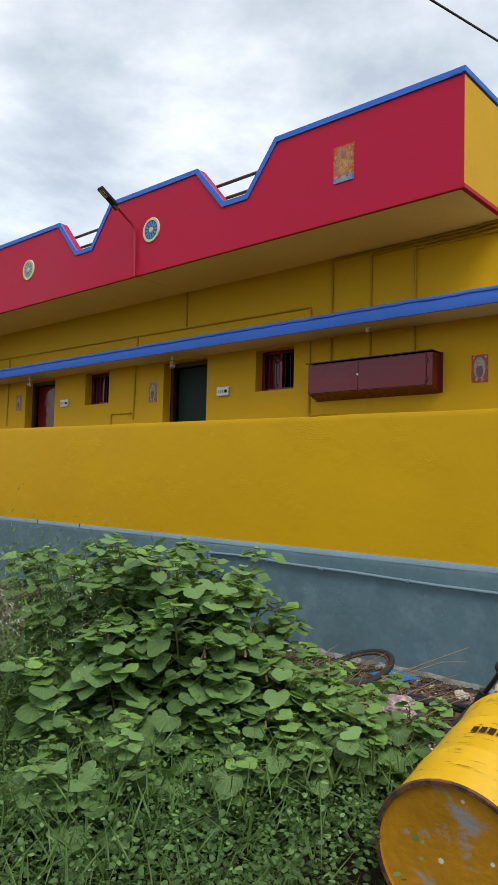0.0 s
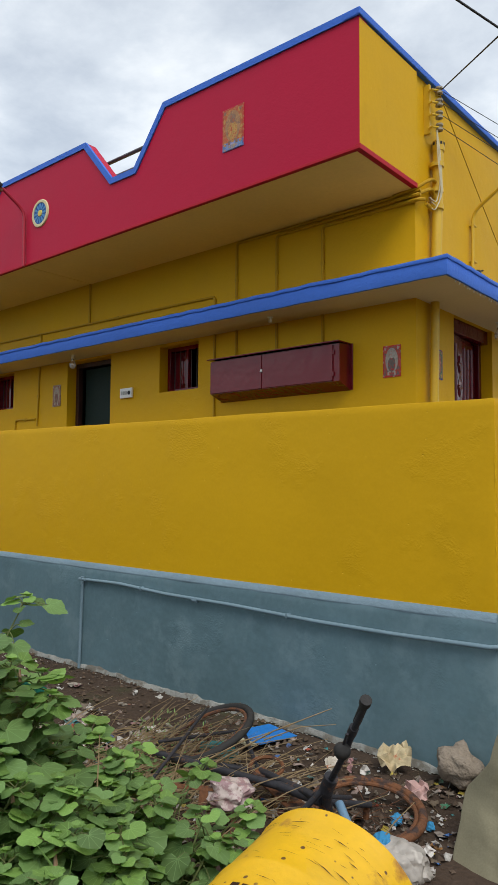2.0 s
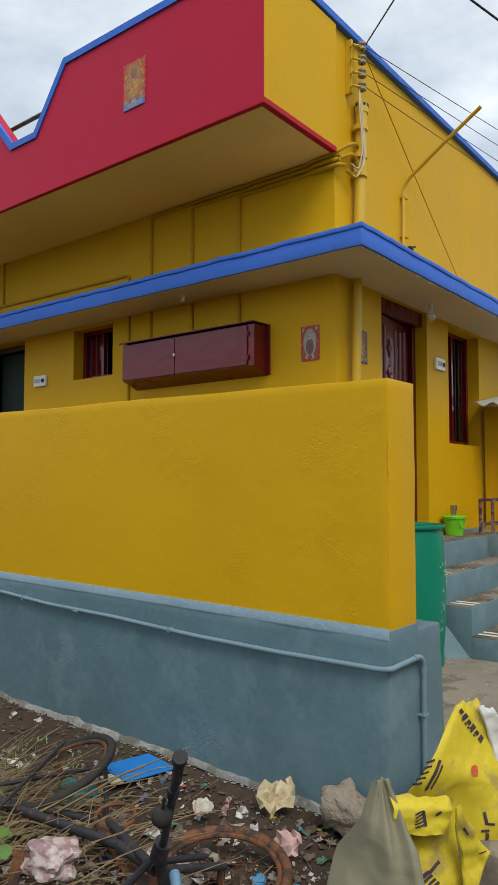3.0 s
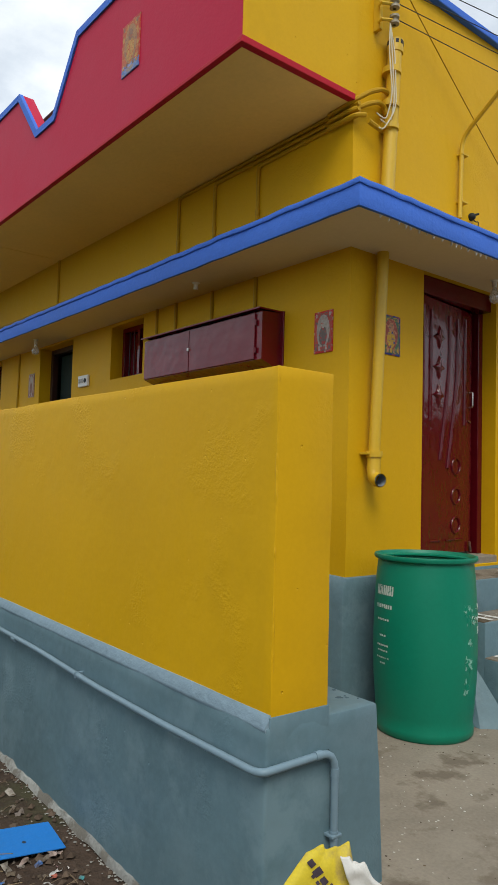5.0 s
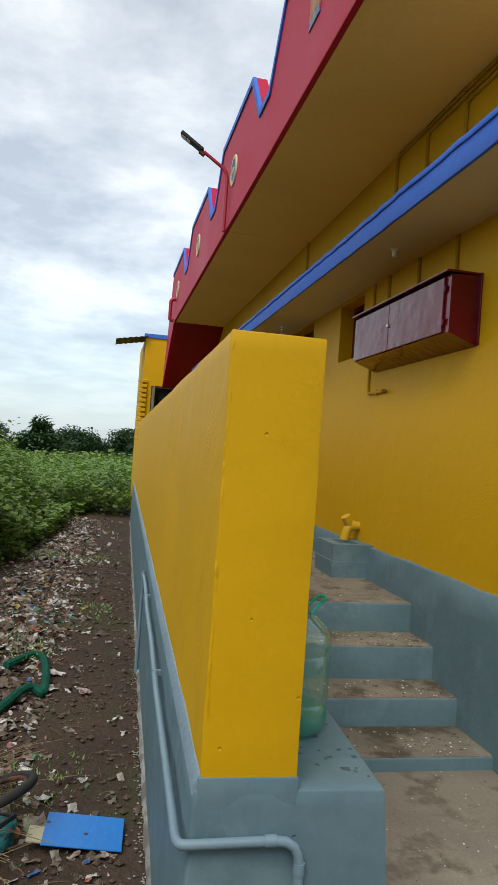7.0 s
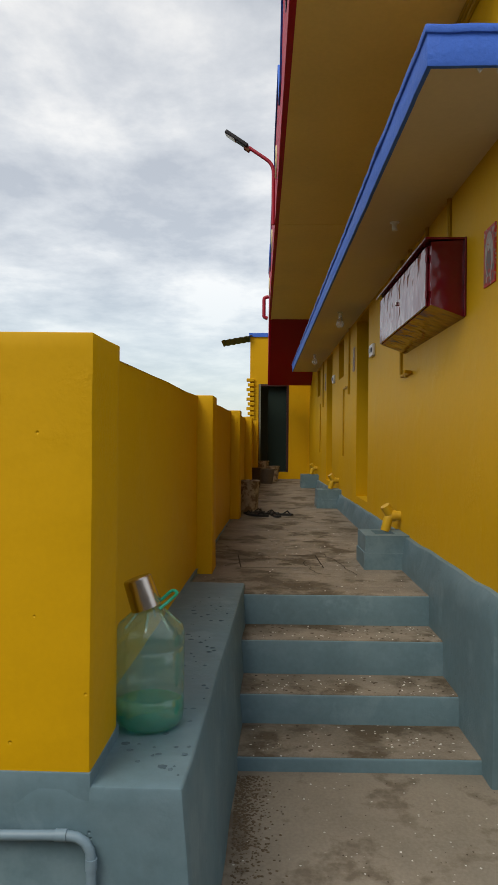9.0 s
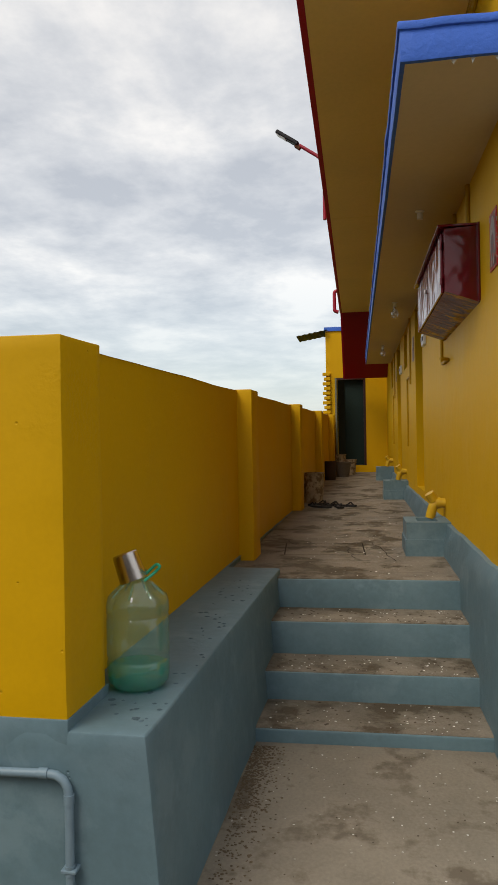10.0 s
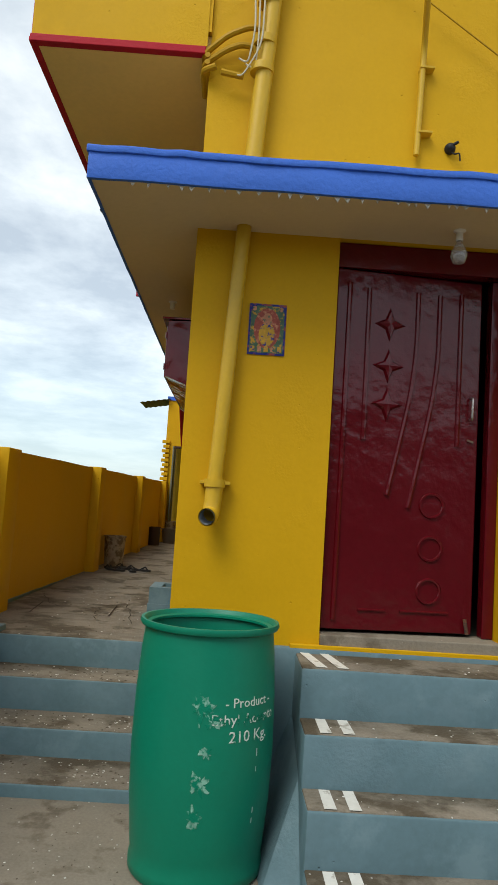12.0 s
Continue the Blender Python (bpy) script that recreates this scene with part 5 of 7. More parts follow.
def pail(name, x, y, z, r0, r1, h, m, label, fill=None):
    t = thing(name, pose(x, y, z), label, "bucket")
    part("body", turned(bmesh.new(), [(0, 0), (r0, 0), (r1, h), (r1 - 0.008, h), (r0 - 0.006, 0.012), (0, 0.012)], 24), m, t, smooth=True)
    part("rim", turned(bmesh.new(), [(r1 - 0.004, h - 0.012), (r1 + 0.010, h - 0.012), (r1 + 0.010, h + 0.006), (r1 - 0.004, h + 0.006), (r1 - 0.004, h - 0.012)], 24), m, t, smooth=True)
    part("band", turned(bmesh.new(), [(r1 - 0.004, h - 0.065), (r1 + 0.006, h - 0.065), (r1 + 0.006, h - 0.055), (r1 - 0.004, h - 0.055)], 24), m, t, smooth=True)
    return t


pail("paint_pail", -8.95, 5.60, floor_z(-8.95), 0.125, 0.145, 0.40, OLD_WHITE, "old stained white paint pail on the corridor floor")
GREY_TUB = surface("grey_brown_plastic", (0.13, 0.11, 0.09), 0.6, var=0.2)
pail("grey_tub", -14.4, 5.88, floor_z(-14.4), 0.13, 0.18, 0.30, GREY_TUB, "grey-brown plastic tub near the corridor end")
pail("white_pail", -15.1, 6.02, floor_z(-15.1), 0.12, 0.15, 0.33, OLD_WHITE, "stained white pail behind the tub")
pail("white_pail", -15.15, 5.80, floor_z(-15.1), 0.11, 0.14, 0.44, OLD_WHITE, "tall stained white pail by the far door")
can = pail("brown_can", -13.5, 5.64, floor_z(-13.5), 0.12, 0.13, 0.36, surface("dark_brown_plastic", (0.05, 0.028, 0.02), 0.6), "dark brown can against the wall")


def sandal(x, y, yaw):
    t = thing("sandal", pose(x, y, floor_z(x) + 0.004, 0, 0, yaw), "worn black rubber sandal on the floor", "sandal", "sandals by the wall")
    sole = bmesh.new()
    ring = [(0.13, 0.0), (0.11, 0.042), (0.03, 0.044), (-0.05, 0.032), (-0.12, 0.030), (-0.135, 0.0), (-0.12, -0.032), (-0.05, -0.030), (0.03, -0.040), (0.11, -0.040)]
    lo = [sole.verts.new((px, py, 0)) for px, py in ring]
    hi = [sole.verts.new((px, py, 0.022)) for px, py in ring]
    sole.faces.new(lo[::-1])
    sole.faces.new(hi)
    for k in range(len(ring)):
        sole.faces.new((lo[k], lo[(k + 1) % len(ring)], hi[(k + 1) % len(ring)], hi[k]))
    part("sole", sole, RUBBER, t)
    for s in (-1, 1):
        part("strap", tube(bmesh.new(), [(0.085, 0, 0.022), (0.05, 0.02 * s, 0.055), (0.0, 0.042 * s, 0.02)], 0.008, 6), BLACK, t, smooth=True)


for x, y, yaw in ((-8.45, 5.62, 20), (-8.30, 5.75, 60), (-8.50, 5.86, 110), (-8.28, 5.95, 15), (-8.42, 6.05, 75), (-8.62, 5.72, 140)):
    sandal(x, y, yaw)

# ---- water bottle on the stair parapet ----
bottle = thing("water_bottle", pose(-1.80, 5.411, 0.655) @ Matrix.Scale(1.06, 4), "large clear teal water bottle capped with a steel tumbler", "bottle")
shell = [(0.0, 0.004), (0.085, 0.004), (0.100, 0.02), (0.104, 0.05), (0.104, 0.085), (0.098, 0.095), (0.104, 0.105), (0.104, 0.23), (0.099, 0.238), (0.104, 0.246), (0.104, 0.275), (0.098, 0.300), (0.045, 0.345), (0.032, 0.355), (0.032, 0.385)]
bsh = part("shell", turned(bmesh.new(), shell, 32), BOTTLE, bottle, smooth=True)
part("water", turned(bmesh.new(), [(0, 0.008), (0.082, 0.008), (0.098, 0.024), (0.1005, 0.05), (0.1005, 0.070), (0, 0.070)], 32), WATER, bottle, "teal-tinted water", smooth=True)
for k in range(8):
    a = k * math.pi / 4
    part("rib", tube(bmesh.new(), [(0.092 * math.cos(a), 0.092 * math.sin(a), 0.303), (0.05 * math.cos(a), 0.05 * math.sin(a), 0.341)], 0.004, 6), BOTTLE, bsh, smooth=True)
cup = part("tumbler", turned(bmesh.new(), [(0.047, 0.0), (0.047, 0.004), (0.043, 0.090), (0.039, 0.094), (0, 0.094)], 28), STEEL, bottle, "upturned steel tumbler", smooth=True, at=pose(0, -0.012, 0.352, 19, 0, 0))
part("handle", tube(bmesh.new(), bend([(0.02, 0.03, 0.352), (0.0, 0.065, 0.380), (0.01, 0.085, 0.40), (-0.01, 0.065, 0.405), (-0.01, 0.03, 0.372)], 0.02, 4), 0.005, 8), surface("green_handle_plastic", (0.02, 0.42, 0.26), 0.4), bottle, "green plastic carrying loop", smooth=True)

# ---- green drum ----
drum = thing("green_drum", pose(-2.33, 7.10, 0.0), "open green plastic drum with white worn print on the concrete", "drum")
drum.scale = (1.06, 1.06, 1.025)
prof = [(0, 0.012), (0.245, 0.012), (0.262, 0.0), (0.272, 0.012), (0.272, 0.05), (0.266, 0.075), (0.272, 0.12), (0.286, 0.30), (0.292, 0.50), (0.288, 0.72), (0.277, 0.90), (0.270, 0.965), (0.268, 0.985),
        (0.286, 0.992), (0.292, 1.005), (0.288, 1.018), (0.276, 1.018), (0.268, 1.004), (0.262, 0.985), (0.264, 0.90), (0.278, 0.70), (0.282, 0.5), (0.264, 0.10), (0.24, 0.03), (0, 0.03)]
shell_o = part("shell", turned(bmesh.new(), prof, 56), DRUM_GREEN, drum, smooth=True)
part("inner_lip", turned(bmesh.new(), [(0.262, 0.978), (0.246, 0.985), (0.246, 0.995), (0.262, 1.0), (0.262, 0.978)], 56), DRUM_GREEN, drum, smooth=True)


def drum_r(z):
    zs = [p[1] for p in prof[3:13]]
    rs = [p[0] for p in prof[3:13]]
    return float(np.interp(z, zs, rs))


WORN_PRINT = surface("half_worn_white_print", (0.55, 0.64, 0.58), 0.6, var=0.2, patch=(0.004, 0.19, 0.112), patch_at=0.50, patch_scale=34)


def drum_text(s, size, deg, z, ink):
    b = lettering(s, size)
    for v in b.verts:
        zz = z + v.co.y
        rr = drum_r(zz) + 0.0012 + v.co.z
        a = radians(deg) + v.co.x / 0.285
        v.co = Vector((rr * math.cos(a), rr * math.sin(a), zz))
    part("print", b, ink, drum, "white printed lettering")


drum_text("- Product -", 0.052, 40, 0.735, SCUFF)
drum_text("Ethyl Acetate", 0.058, 38, 0.672, WORN_PRINT)
drum_text("210 Kg.", 0.062, 40, 0.605, SCUFF)
def rubbed_patch(deg, z, wide, high, seed):
    """A thin film of rubbed plastic on the drum's side with a ragged outline."""
    b = bmesh.new()
    n, rings = 40, 4
    grid = []
    for i in range(rings + 1):
        row = []
        for k in range(n):
            a = 2 * math.pi * k / n
            edge = 0.62 + 0.75 * noise.noise(Vector((2.2 * math.cos(a), 2.2 * math.sin(a), seed))) + 0.35 * noise.noise(Vector((6 * math.cos(a), 6 * math.sin(a), seed)))
            q = max(0.15, edge) * i / rings
            zz = z + high * q * math.sin(a)
            turn = radians(deg) + wide * q * math.cos(a) / 0.29
            rr = drum_r(zz) + 0.0012
            row.append(b.verts.new((rr * math.cos(turn), rr * math.sin(turn), zz)))
        grid.append(row)
    for i in range(rings):
        for k in range(n):
            b.faces.new((grid[i][k], grid[i][(k + 1) % n], grid[i + 1][(k + 1) % n], grid[i + 1][k]))
    bmesh.ops.remove_doubles(b, verts=b.verts[:], dist=1e-6)
    part("scuff", b, WEAR, drum, "scuffed whitish wear patch")


for k, (deg, z, wide, high) in enumerate(((0, 0.72, 0.060, 0.075), (9, 0.66, 0.050, 0.030), (1, 0.43, 0.045, 0.060), (-2, 0.30, 0.034, 0.055), (4, 0.55, 0.030, 0.028))):
    rubbed_patch(deg, z, wide, high, 3.7 * k)
# side print that cannot be read: bars
for deg, rows_ in ((-104, ((0.79, 0.15, 0.055), (0.715, 0.14, 0.022), (0.645, 0.10, 0.011), (0.555, 0.06, 0.010), (0.50, 0.10, 0.010), (0.47, 0.09, 0.009), (0.43, 0.11, 0.009), (0.40, 0.05, 0.009))),
                   (48, ((0.52, 0.006, 0.03), (0.46, 0.006, 0.02), (0.30, 0.008, 0.022), (0.26, 0.008, 0.02)))):
    for z, wdt, h in rows_:
        b = bmesh.new()
        n = max(1, int(wdt / 0.016))
        for i in range(n):
            u0 = -wdt / 2 + wdt * i / n
            u1 = u0 + wdt / n * 0.72
            b.faces.new([b.verts.new(((drum_r(zz) + 0.0015) * math.cos(radians(deg) + u / 0.285), (drum_r(zz) + 0.0015) * math.sin(radians(deg) + u / 0.285), zz)) for u, zz in ((u0, z), (u1, z), (u1, z + h), (u0, z + h))])
        part("print_bar", b, SCUFF, drum, "illegible white print")

# ---- yellow oil drum lying in the weeds ----
oil = thing("oil_drum", Matrix.Translation((-1.107, 2.325, -0.047)) @ (Vector((-0.10, 0.98, 0.125)).to_track_quat("Z", "X").to_matrix().to_4x4()), "dented yellow steel oil drum lying on its side", "drum")
R = 0.293
oprof = [(R - 0.012, 0.0), (R + 0.006, 0.004), (R + 0.006, 0.016), (R, 0.022)]
for c in (0.29, 0.60):
    oprof += [(R, c - 0.02), (R + 0.0035, c - 0.006), (R + 0.0035, c + 0.006), (R, c + 0.02)]
oprof += [(R, 0.86), (R + 0.006, 0.868), (R + 0.006, 0.88), (R - 0.012, 0.884)]
ob_bm = turned(bmesh.new(), oprof, 64)
for v in ob_bm.verts:
    k = 1 + 0.013 * noise.noise(v.co * 4.0) + 0.005 * noise.noise(v.co * 13.0)
    v.co = Vector((v.co.x * k, v.co.y * k, v.co.z))
part("shell", ob_bm, DRUM_YELLOW, oil, smooth=True)
part("end_plate", turned(bmesh.new(), [(0, 0.016), (R - 0.03, 0.016), (R - 0.014, 0.010), (R - 0.012, 0.0)], 64), DRUM_END, oil, "worn ochre drum end with grey scrapes", smooth=True)
part("end_plate", turned(bmesh.new(), [(0, 0.868), (R - 0.03, 0.868), (R - 0.012, 0.884)], 64), DRUM_END, oil, smooth=True)
part("rim", turned(bmesh.new(), [(R - 0.013, -0.002), (R + 0.004, -0.004), (R + 0.008, 0.004), (R + 0.004, 0.012), (R - 0.008, 0.010), (R - 0.013, -0.002)], 64), RUST, oil, "rusty rolled rim", smooth=True)
# company marking as plain letter-sized bars
inv = oil.matrix_basis.to_3x3().inverted()
up_l, right_l = inv @ Vector((0, 0, 1)), inv @ Vector((1, 0, 0))
a_up, a_right = math.atan2(up_l.y, up_l.x), math.atan2(right_l.y, right_l.x)
sgn = 1 if ((a_right - a_up + math.pi) % (2 * math.pi) - math.pi) > 0 else -1
pos = -0.075
lrng = random.Random(4)
for word in (7, 3, 2):
    for i in range(word):
        w, h = lrng.uniform(0.024, 0.030), 0.052
        b = bmesh.new()
        cells = [((0, 0), (1, 1))]
        for (u0, v0), (u1, v1) in cells:
            q = []
            for u, vv in ((u0, v0), (u1, v0), (u1, v1), (u0, v1)):
                a_ = a_up + sgn * (pos + (u - 0) * w) / R
                q.append(b.verts.new(((R + 0.007) * math.cos(a_), (R + 0.007) * math.sin(a_), 0.425 + vv * h)))
            b.faces.new(q)
        part("marking", b, PRINT_BROWN, oil, "dark brown stencilled bars")
        pos += w + 0.008
    pos += 0.022
# rust scratches along the belly
for i in range(110):
    a_ = a_up + sgn * lrng.uniform(-0.9, 1.1)
    z = lrng.uniform(0.08, 0.82)
    ln, th = lrng.uniform(0.015, 0.09), lrng.choice((0.0005, 0.0008, 0.0012, 0.0018))
    b = bmesh.new()
    da = sgn * ln / R
    dz = lrng.uniform(-0.01, 0.01)
    rr = R + 0.0055
    b.faces.new([b.verts.new((rr * math.cos(a_ + u * da), rr * math.sin(a_ + u * da), z + u * dz + w)) for u, w in ((0, 0), (0.5, -th), (1, 0), (0.5, th))])
    part("scratch", b, PRINT_BROWN, oil, "dark rusty scratch")

# ---- green lidded bucket, tumbler, stool and awning by the front door ----
LIME_GREEN = surface("lime_green_plastic", (0.16, 0.52, 0.02), 0.35, var=0.08)
gb = thing("lidded_bucket", pose(-2.66, 8.88, 0.837), "lime-green plastic bucket with lid on the top step", "bucket")
part("body", turned(bmesh.new(), [(0, 0), (0.085, 0), (0.105, 0.17), (0, 0.17)], 24), LIME_GREEN, gb, smooth=True)
part("lid", turned(bmesh.new(), [(0.114, 0.165), (0.116, 0.185), (0.09, 0.195), (0.085, 0.19), (0, 0.19)], 24), LIME_GREEN, gb, smooth=True)
part("handle", tube(bmesh.new(), [(0.0, 0.11 * math.cos(a), 0.165 - 0.09 * math.sin(a)) for a in np.linspace(0, math.pi, 12)], 0.005, 6), LIME_GREEN, gb, smooth=True, at=pose(0.09, 0, 0))
tb = thing("steel_tumbler", pose(-2.66, 8.87, 1.030), "steel tumbler standing on the green bucket lid", "tumbler")
part("cup", turned(bmesh.new(), [(0, 0), (0.026, 0), (0.036, 0.10), (0.034, 0.10), (0.024, 0.004), (0, 0.004)], 20), STEEL, tb, smooth=True)
stool = thing("iron_stool", pose(-2.46, 9.06, 0.837), "paint-splashed rusty iron frame stool on the steps", "stool")
SPLASH = surface("paint_splashed_iron", (0.22, 0.17, 0.17), 0.7, var=0.4, patch=(0.10, 0.03, 0.02), patch_at=0.5, patch_scale=18)
for sx in (0, 0.32):
    for sy in (0, 0.34):
        z0 = 0.0 if sx == 0 else -0.223
        part("leg", boxed(sx - 0.014, sx + 0.014, sy - 0.014, sy + 0.014, z0, 0.36, 0.002), SPLASH, stool)
for y in (0, 0.34):
    part("rail", boxed(0.014, 0.306, y - 0.013, y + 0.013, 0.334, 0.36), SPLASH, stool)
    part("rail", boxed(0.014, 0.306, y - 0.011, y + 0.011, 0.10, 0.122), SPLASH, stool)
for x in (0, 0.32):
    part("rail", boxed(x - 0.013, x + 0.013, 0.014, 0.326, 0.334, 0.36), SPLASH, stool)
    part("rail", boxed(x - 0.011, x + 0.011, 0.014, 0.326, 0.10, 0.122), SPLASH, stool)
awn = thing("asbestos_awning", pose(-2.20, 9.62, 2.20), "grey corrugated cement sheet awning on a wall", "awning")
sh = bmesh.new()
prev = None
for i in range(49):
    x = -0.55 + 1.3 * i / 48
    z = 0.022 * math.sin(i * 0.92) - 0.05 * (x + 0.55)
    cur = [sh.verts.new((x, y, z + dz + lift)) for y, dz in ((0, 0), (1.4, 0.25)) for lift in (0, 0.008)]
    if prev:
        for a_, b_ in ((0, 2), (2, 3), (3, 1), (1, 0)):
            sh.faces.new((prev[a_], prev[b_], cur[b_], cur[a_]))
    prev = cur
part("sheet", sh, surface("weathered_cement_sheet", (0.34, 0.32, 0.27), 0.9, var=0.3), awn, smooth=True)
near_wall = part("wall_side_room", boxed(-2.755, -1.5, 10.02, 10.25, 0.0, 2.2), YELLOW)
tagged(near_wall, "low yellow wall beside the front stairs", "wall", kind="structure")

# ---- rubbish heap beside the wall: bicycle, sacks, board, stone ----
def wheel(t, at, r, tyre_m, rim_m):
    w = part("wheel", tube(bmesh.new(), [(r * math.cos(a), r * math.sin(a), 0) for a in np.linspace(0, 2 * math.pi, 49)], 0.021, 10, False), tyre_m, t, "dusty tyre", smooth=True, at=at)
    part("rim", tube(bmesh.new(), [((r - 0.03) * math.cos(a), (r - 0.03) * math.sin(a), 0) for a in np.linspace(0, 2 * math.pi, 41)], 0.011, 8, False), rim_m, w, "rusty rim", smooth=True)
    part("hub", tube(bmesh.new(), [(0, 0, -0.04), (0, 0, 0.04)], 0.016, 10), rim_m, w, smooth=True)
    for k in range(16):
        a = 2 * math.pi * k / 16
        part("spoke", tube(bmesh.new(), [(0.014 * math.cos(a + 0.4), 0.014 * math.sin(a + 0.4), 0.03 * (-1) ** k), ((r - 0.03) * math.cos(a), (r - 0.03) * math.sin(a), 0)], 0.0014, 4), rim_m, w)


bike = thing("bicycle", pose(0, 0, 0), "wrecked old bicycle lying on its side in the litter", "bicycle")
FRAME = surface("faded_dark_frame_paint", (0.035, 0.035, 0.042), 0.5, var=0.3, patch=(0.14, 0.07, 0.04), patch_at=0.62, patch_scale=16)
wheel(bike, pose(-2.80, 4.30, -0.05, 14, -18, 20), 0.27, RUBBER, RUST)
wheel(bike, pose(-1.72, 4.25, -0.15, 6, 5, 0), 0.26, RUST, RUST)
for p, q, r in (((-2.95, 3.98, -0.10), (-2.05, 4.02, -0.06), 0.020), ((-2.05, 4.02, -0.06), (-1.75, 3.93, -0.02), 0.022), ((-2.30, 4.18, -0.10), (-1.78, 3.92, 0.0), 0.018), ((-2.95, 3.98, -0.10), (-2.33, 4.20, -0.12), 0.016),
                ((-2.70, 4.50, -0.06), (-2.33, 4.20, -0.12), 0.011), ((-2.70, 4.50, -0.06), (-2.90, 4.02, -0.05), 0.010), ((-1.75, 3.93, -0.02), (-1.70, 4.25, -0.12), 0.015), ((-1.80, 3.96, -0.02), (-1.82, 4.27, -0.13), 0.013), ((-2.6, 3.7, -0.08), (-2.9, 4.4, 0.04), 0.009)):
    part("frame_tube", tube(bmesh.new(), [p, q], r, 10), FRAME, bike, smooth=True)
part("stem", tube(bmesh.new(), bend([(-1.74, 3.98, -0.16), (-1.72, 3.92, 0.02), (-1.68, 3.89, 0.10)], 0.05), 0.022, 12), FRAME, bike, smooth=True)
bar_pts = bend([(-1.86, 3.76, -0.14), (-1.76, 3.86, 0.0), (-1.69, 3.90, 0.09), (-1.57, 3.80, 0.23), (-1.352, 3.632, 0.545)], 0.06)
bar = part("handlebar", tube(bmesh.new(), bar_pts, 0.0135, 10), FRAME, bike, "dark dirty handlebar", smooth=True)
part("grip", tube(bmesh.new(), [(-1.425, 3.695, 0.450), (-1.350, 3.630, 0.550)], 0.0165, 12), RUBBER, bar, smooth=True)
part("grip_end", tube(bmesh.new(), [(-1.352, 3.632, 0.547), (-1.338, 3.620, 0.566)], 0.023, 12), RUBBER, bar, smooth=True)
part("brake_lever", tube(bmesh.new(), bend([(-1.55, 3.79, 0.26), (-1.54, 3.74, 0.27), (-1.46, 3.68, 0.40)], 0.03), 0.006, 6), FRAME, bar, smooth=True)
part("bell", turned(bmesh.new(), [(0, 0.044), (0.022, 0.040), (0.038, 0.022), (0.043, 0.0), (0.036, -0.020), (0.018, -0.032), (0, -0.034)], 20), RUBBER, bar, "dusty grey dome bell", smooth=True, at=pose(-1.505, 3.715, 0.315, 60, 20, 0) @ Matrix.Scale(0.82, 4))
part("lever_clamp", tube(bmesh.new(), [(-1.47, 3.725, 0.385), (-1.44, 3.70, 0.425)], 0.0195, 12), FRAME, bar, smooth=True)
part("head_clamp", tube(bmesh.new(), [(-1.71, 3.90, 0.05), (-1.67, 3.885, 0.12)], 0.031, 12), FRAME, bar, smooth=True)
part("down_tube", tube(bmesh.new(), [(-1.66, 3.93, 0.0), (-1.36, 3.70, -0.14)], 0.019, 12), surface("chipped_pale_blue_enamel", (0.16, 0.28, 0.42), 0.45, var=0.2, patch=(0.12, 0.09, 0.07), patch_at=0.60, patch_scale=18), bike, "chipped pale blue frame tube", smooth=True)
part("chainring", tube(bmesh.new(), [(0.085 * math.cos(a), 0.085 * math.sin(a), 0) for a in np.linspace(0, 2 * math.pi, 33)], 0.010, 6, False), RUST, bike, "rusty chain ring", smooth=True, at=pose(-2.28, 4.20, -0.08, 10, 8, 0))
part("chain_guard", boxed(-0.03, 0.52, -0.045, 0.045, -0.006, 0.006, 0.004), RUST, bike, "rusty flat chain guard", at=pose(-2.30, 4.16, -0.10, 6, 4, -22))
part("basket_side", wall_panel(-0.16, 0.16, -0.10, 0.10, [(-0.14, -0.02, -0.08, 0.08), (0.02, 0.14, -0.08, 0.08)], 0.008), RUST, bike, "rusty bent carrier", at=pose(-2.22, 3.66, -0.10, -30, 0, 30))


def crumpled(name, at, sx, sy, sz, m, label, category, seed, ridges=0.30, detail=2, kind=""):
    """A sack, stone or wad: a ball pressed out of shape with sharp folds."""
    b = bmesh.new()
    bmesh.ops.create_icosphere(b, subdivisions=detail + 2, radius=1.0)
    off = Vector((seed * 3.7, seed * 1.3, seed * 0.7))
    for v in b.verts:
        n = v.co.normalized()
        k = 1 + ridges * (noise.noise(n * 1.6 + off) + 0.55 * (0.5 - abs(noise.noise(n * 4.3 + off))) + 0.25 * (0.5 - abs(noise.noise(n * 10 + off))))
        v.co = Vector((n.x * sx * k, n.y * sy * k, max(n.z, -0.75) * sz * k))
    t = part(name, b, m, smooth=True, at=at)
    return tagged(t, label, category, kind=kind)


SACK_YELLOW = surface("yellow_woven_sack", (0.60, 0.47, 0.035), 0.55, var=0.16, big=6, fine=160, bump=0.03, patch=(0.40, 0.30, 0.07), patch_at=0.57, patch_scale=6)
SACK_WHITE = surface("white_woven_sack", (0.62, 0.61, 0.58), 0.6, var=0.10, fine=160, bump=0.03)
SACK_OLIVE = surface("dusty_olive_sack", (0.20, 0.185, 0.125), 0.85, var=0.2, fine=120, bump=0.04)
INK = surface("dark_sack_ink", (0.06, 0.045, 0.06), 0.7)
BLUE_INK = surface("blue_sack_ink", (0.05, 0.26, 0.50), 0.7)


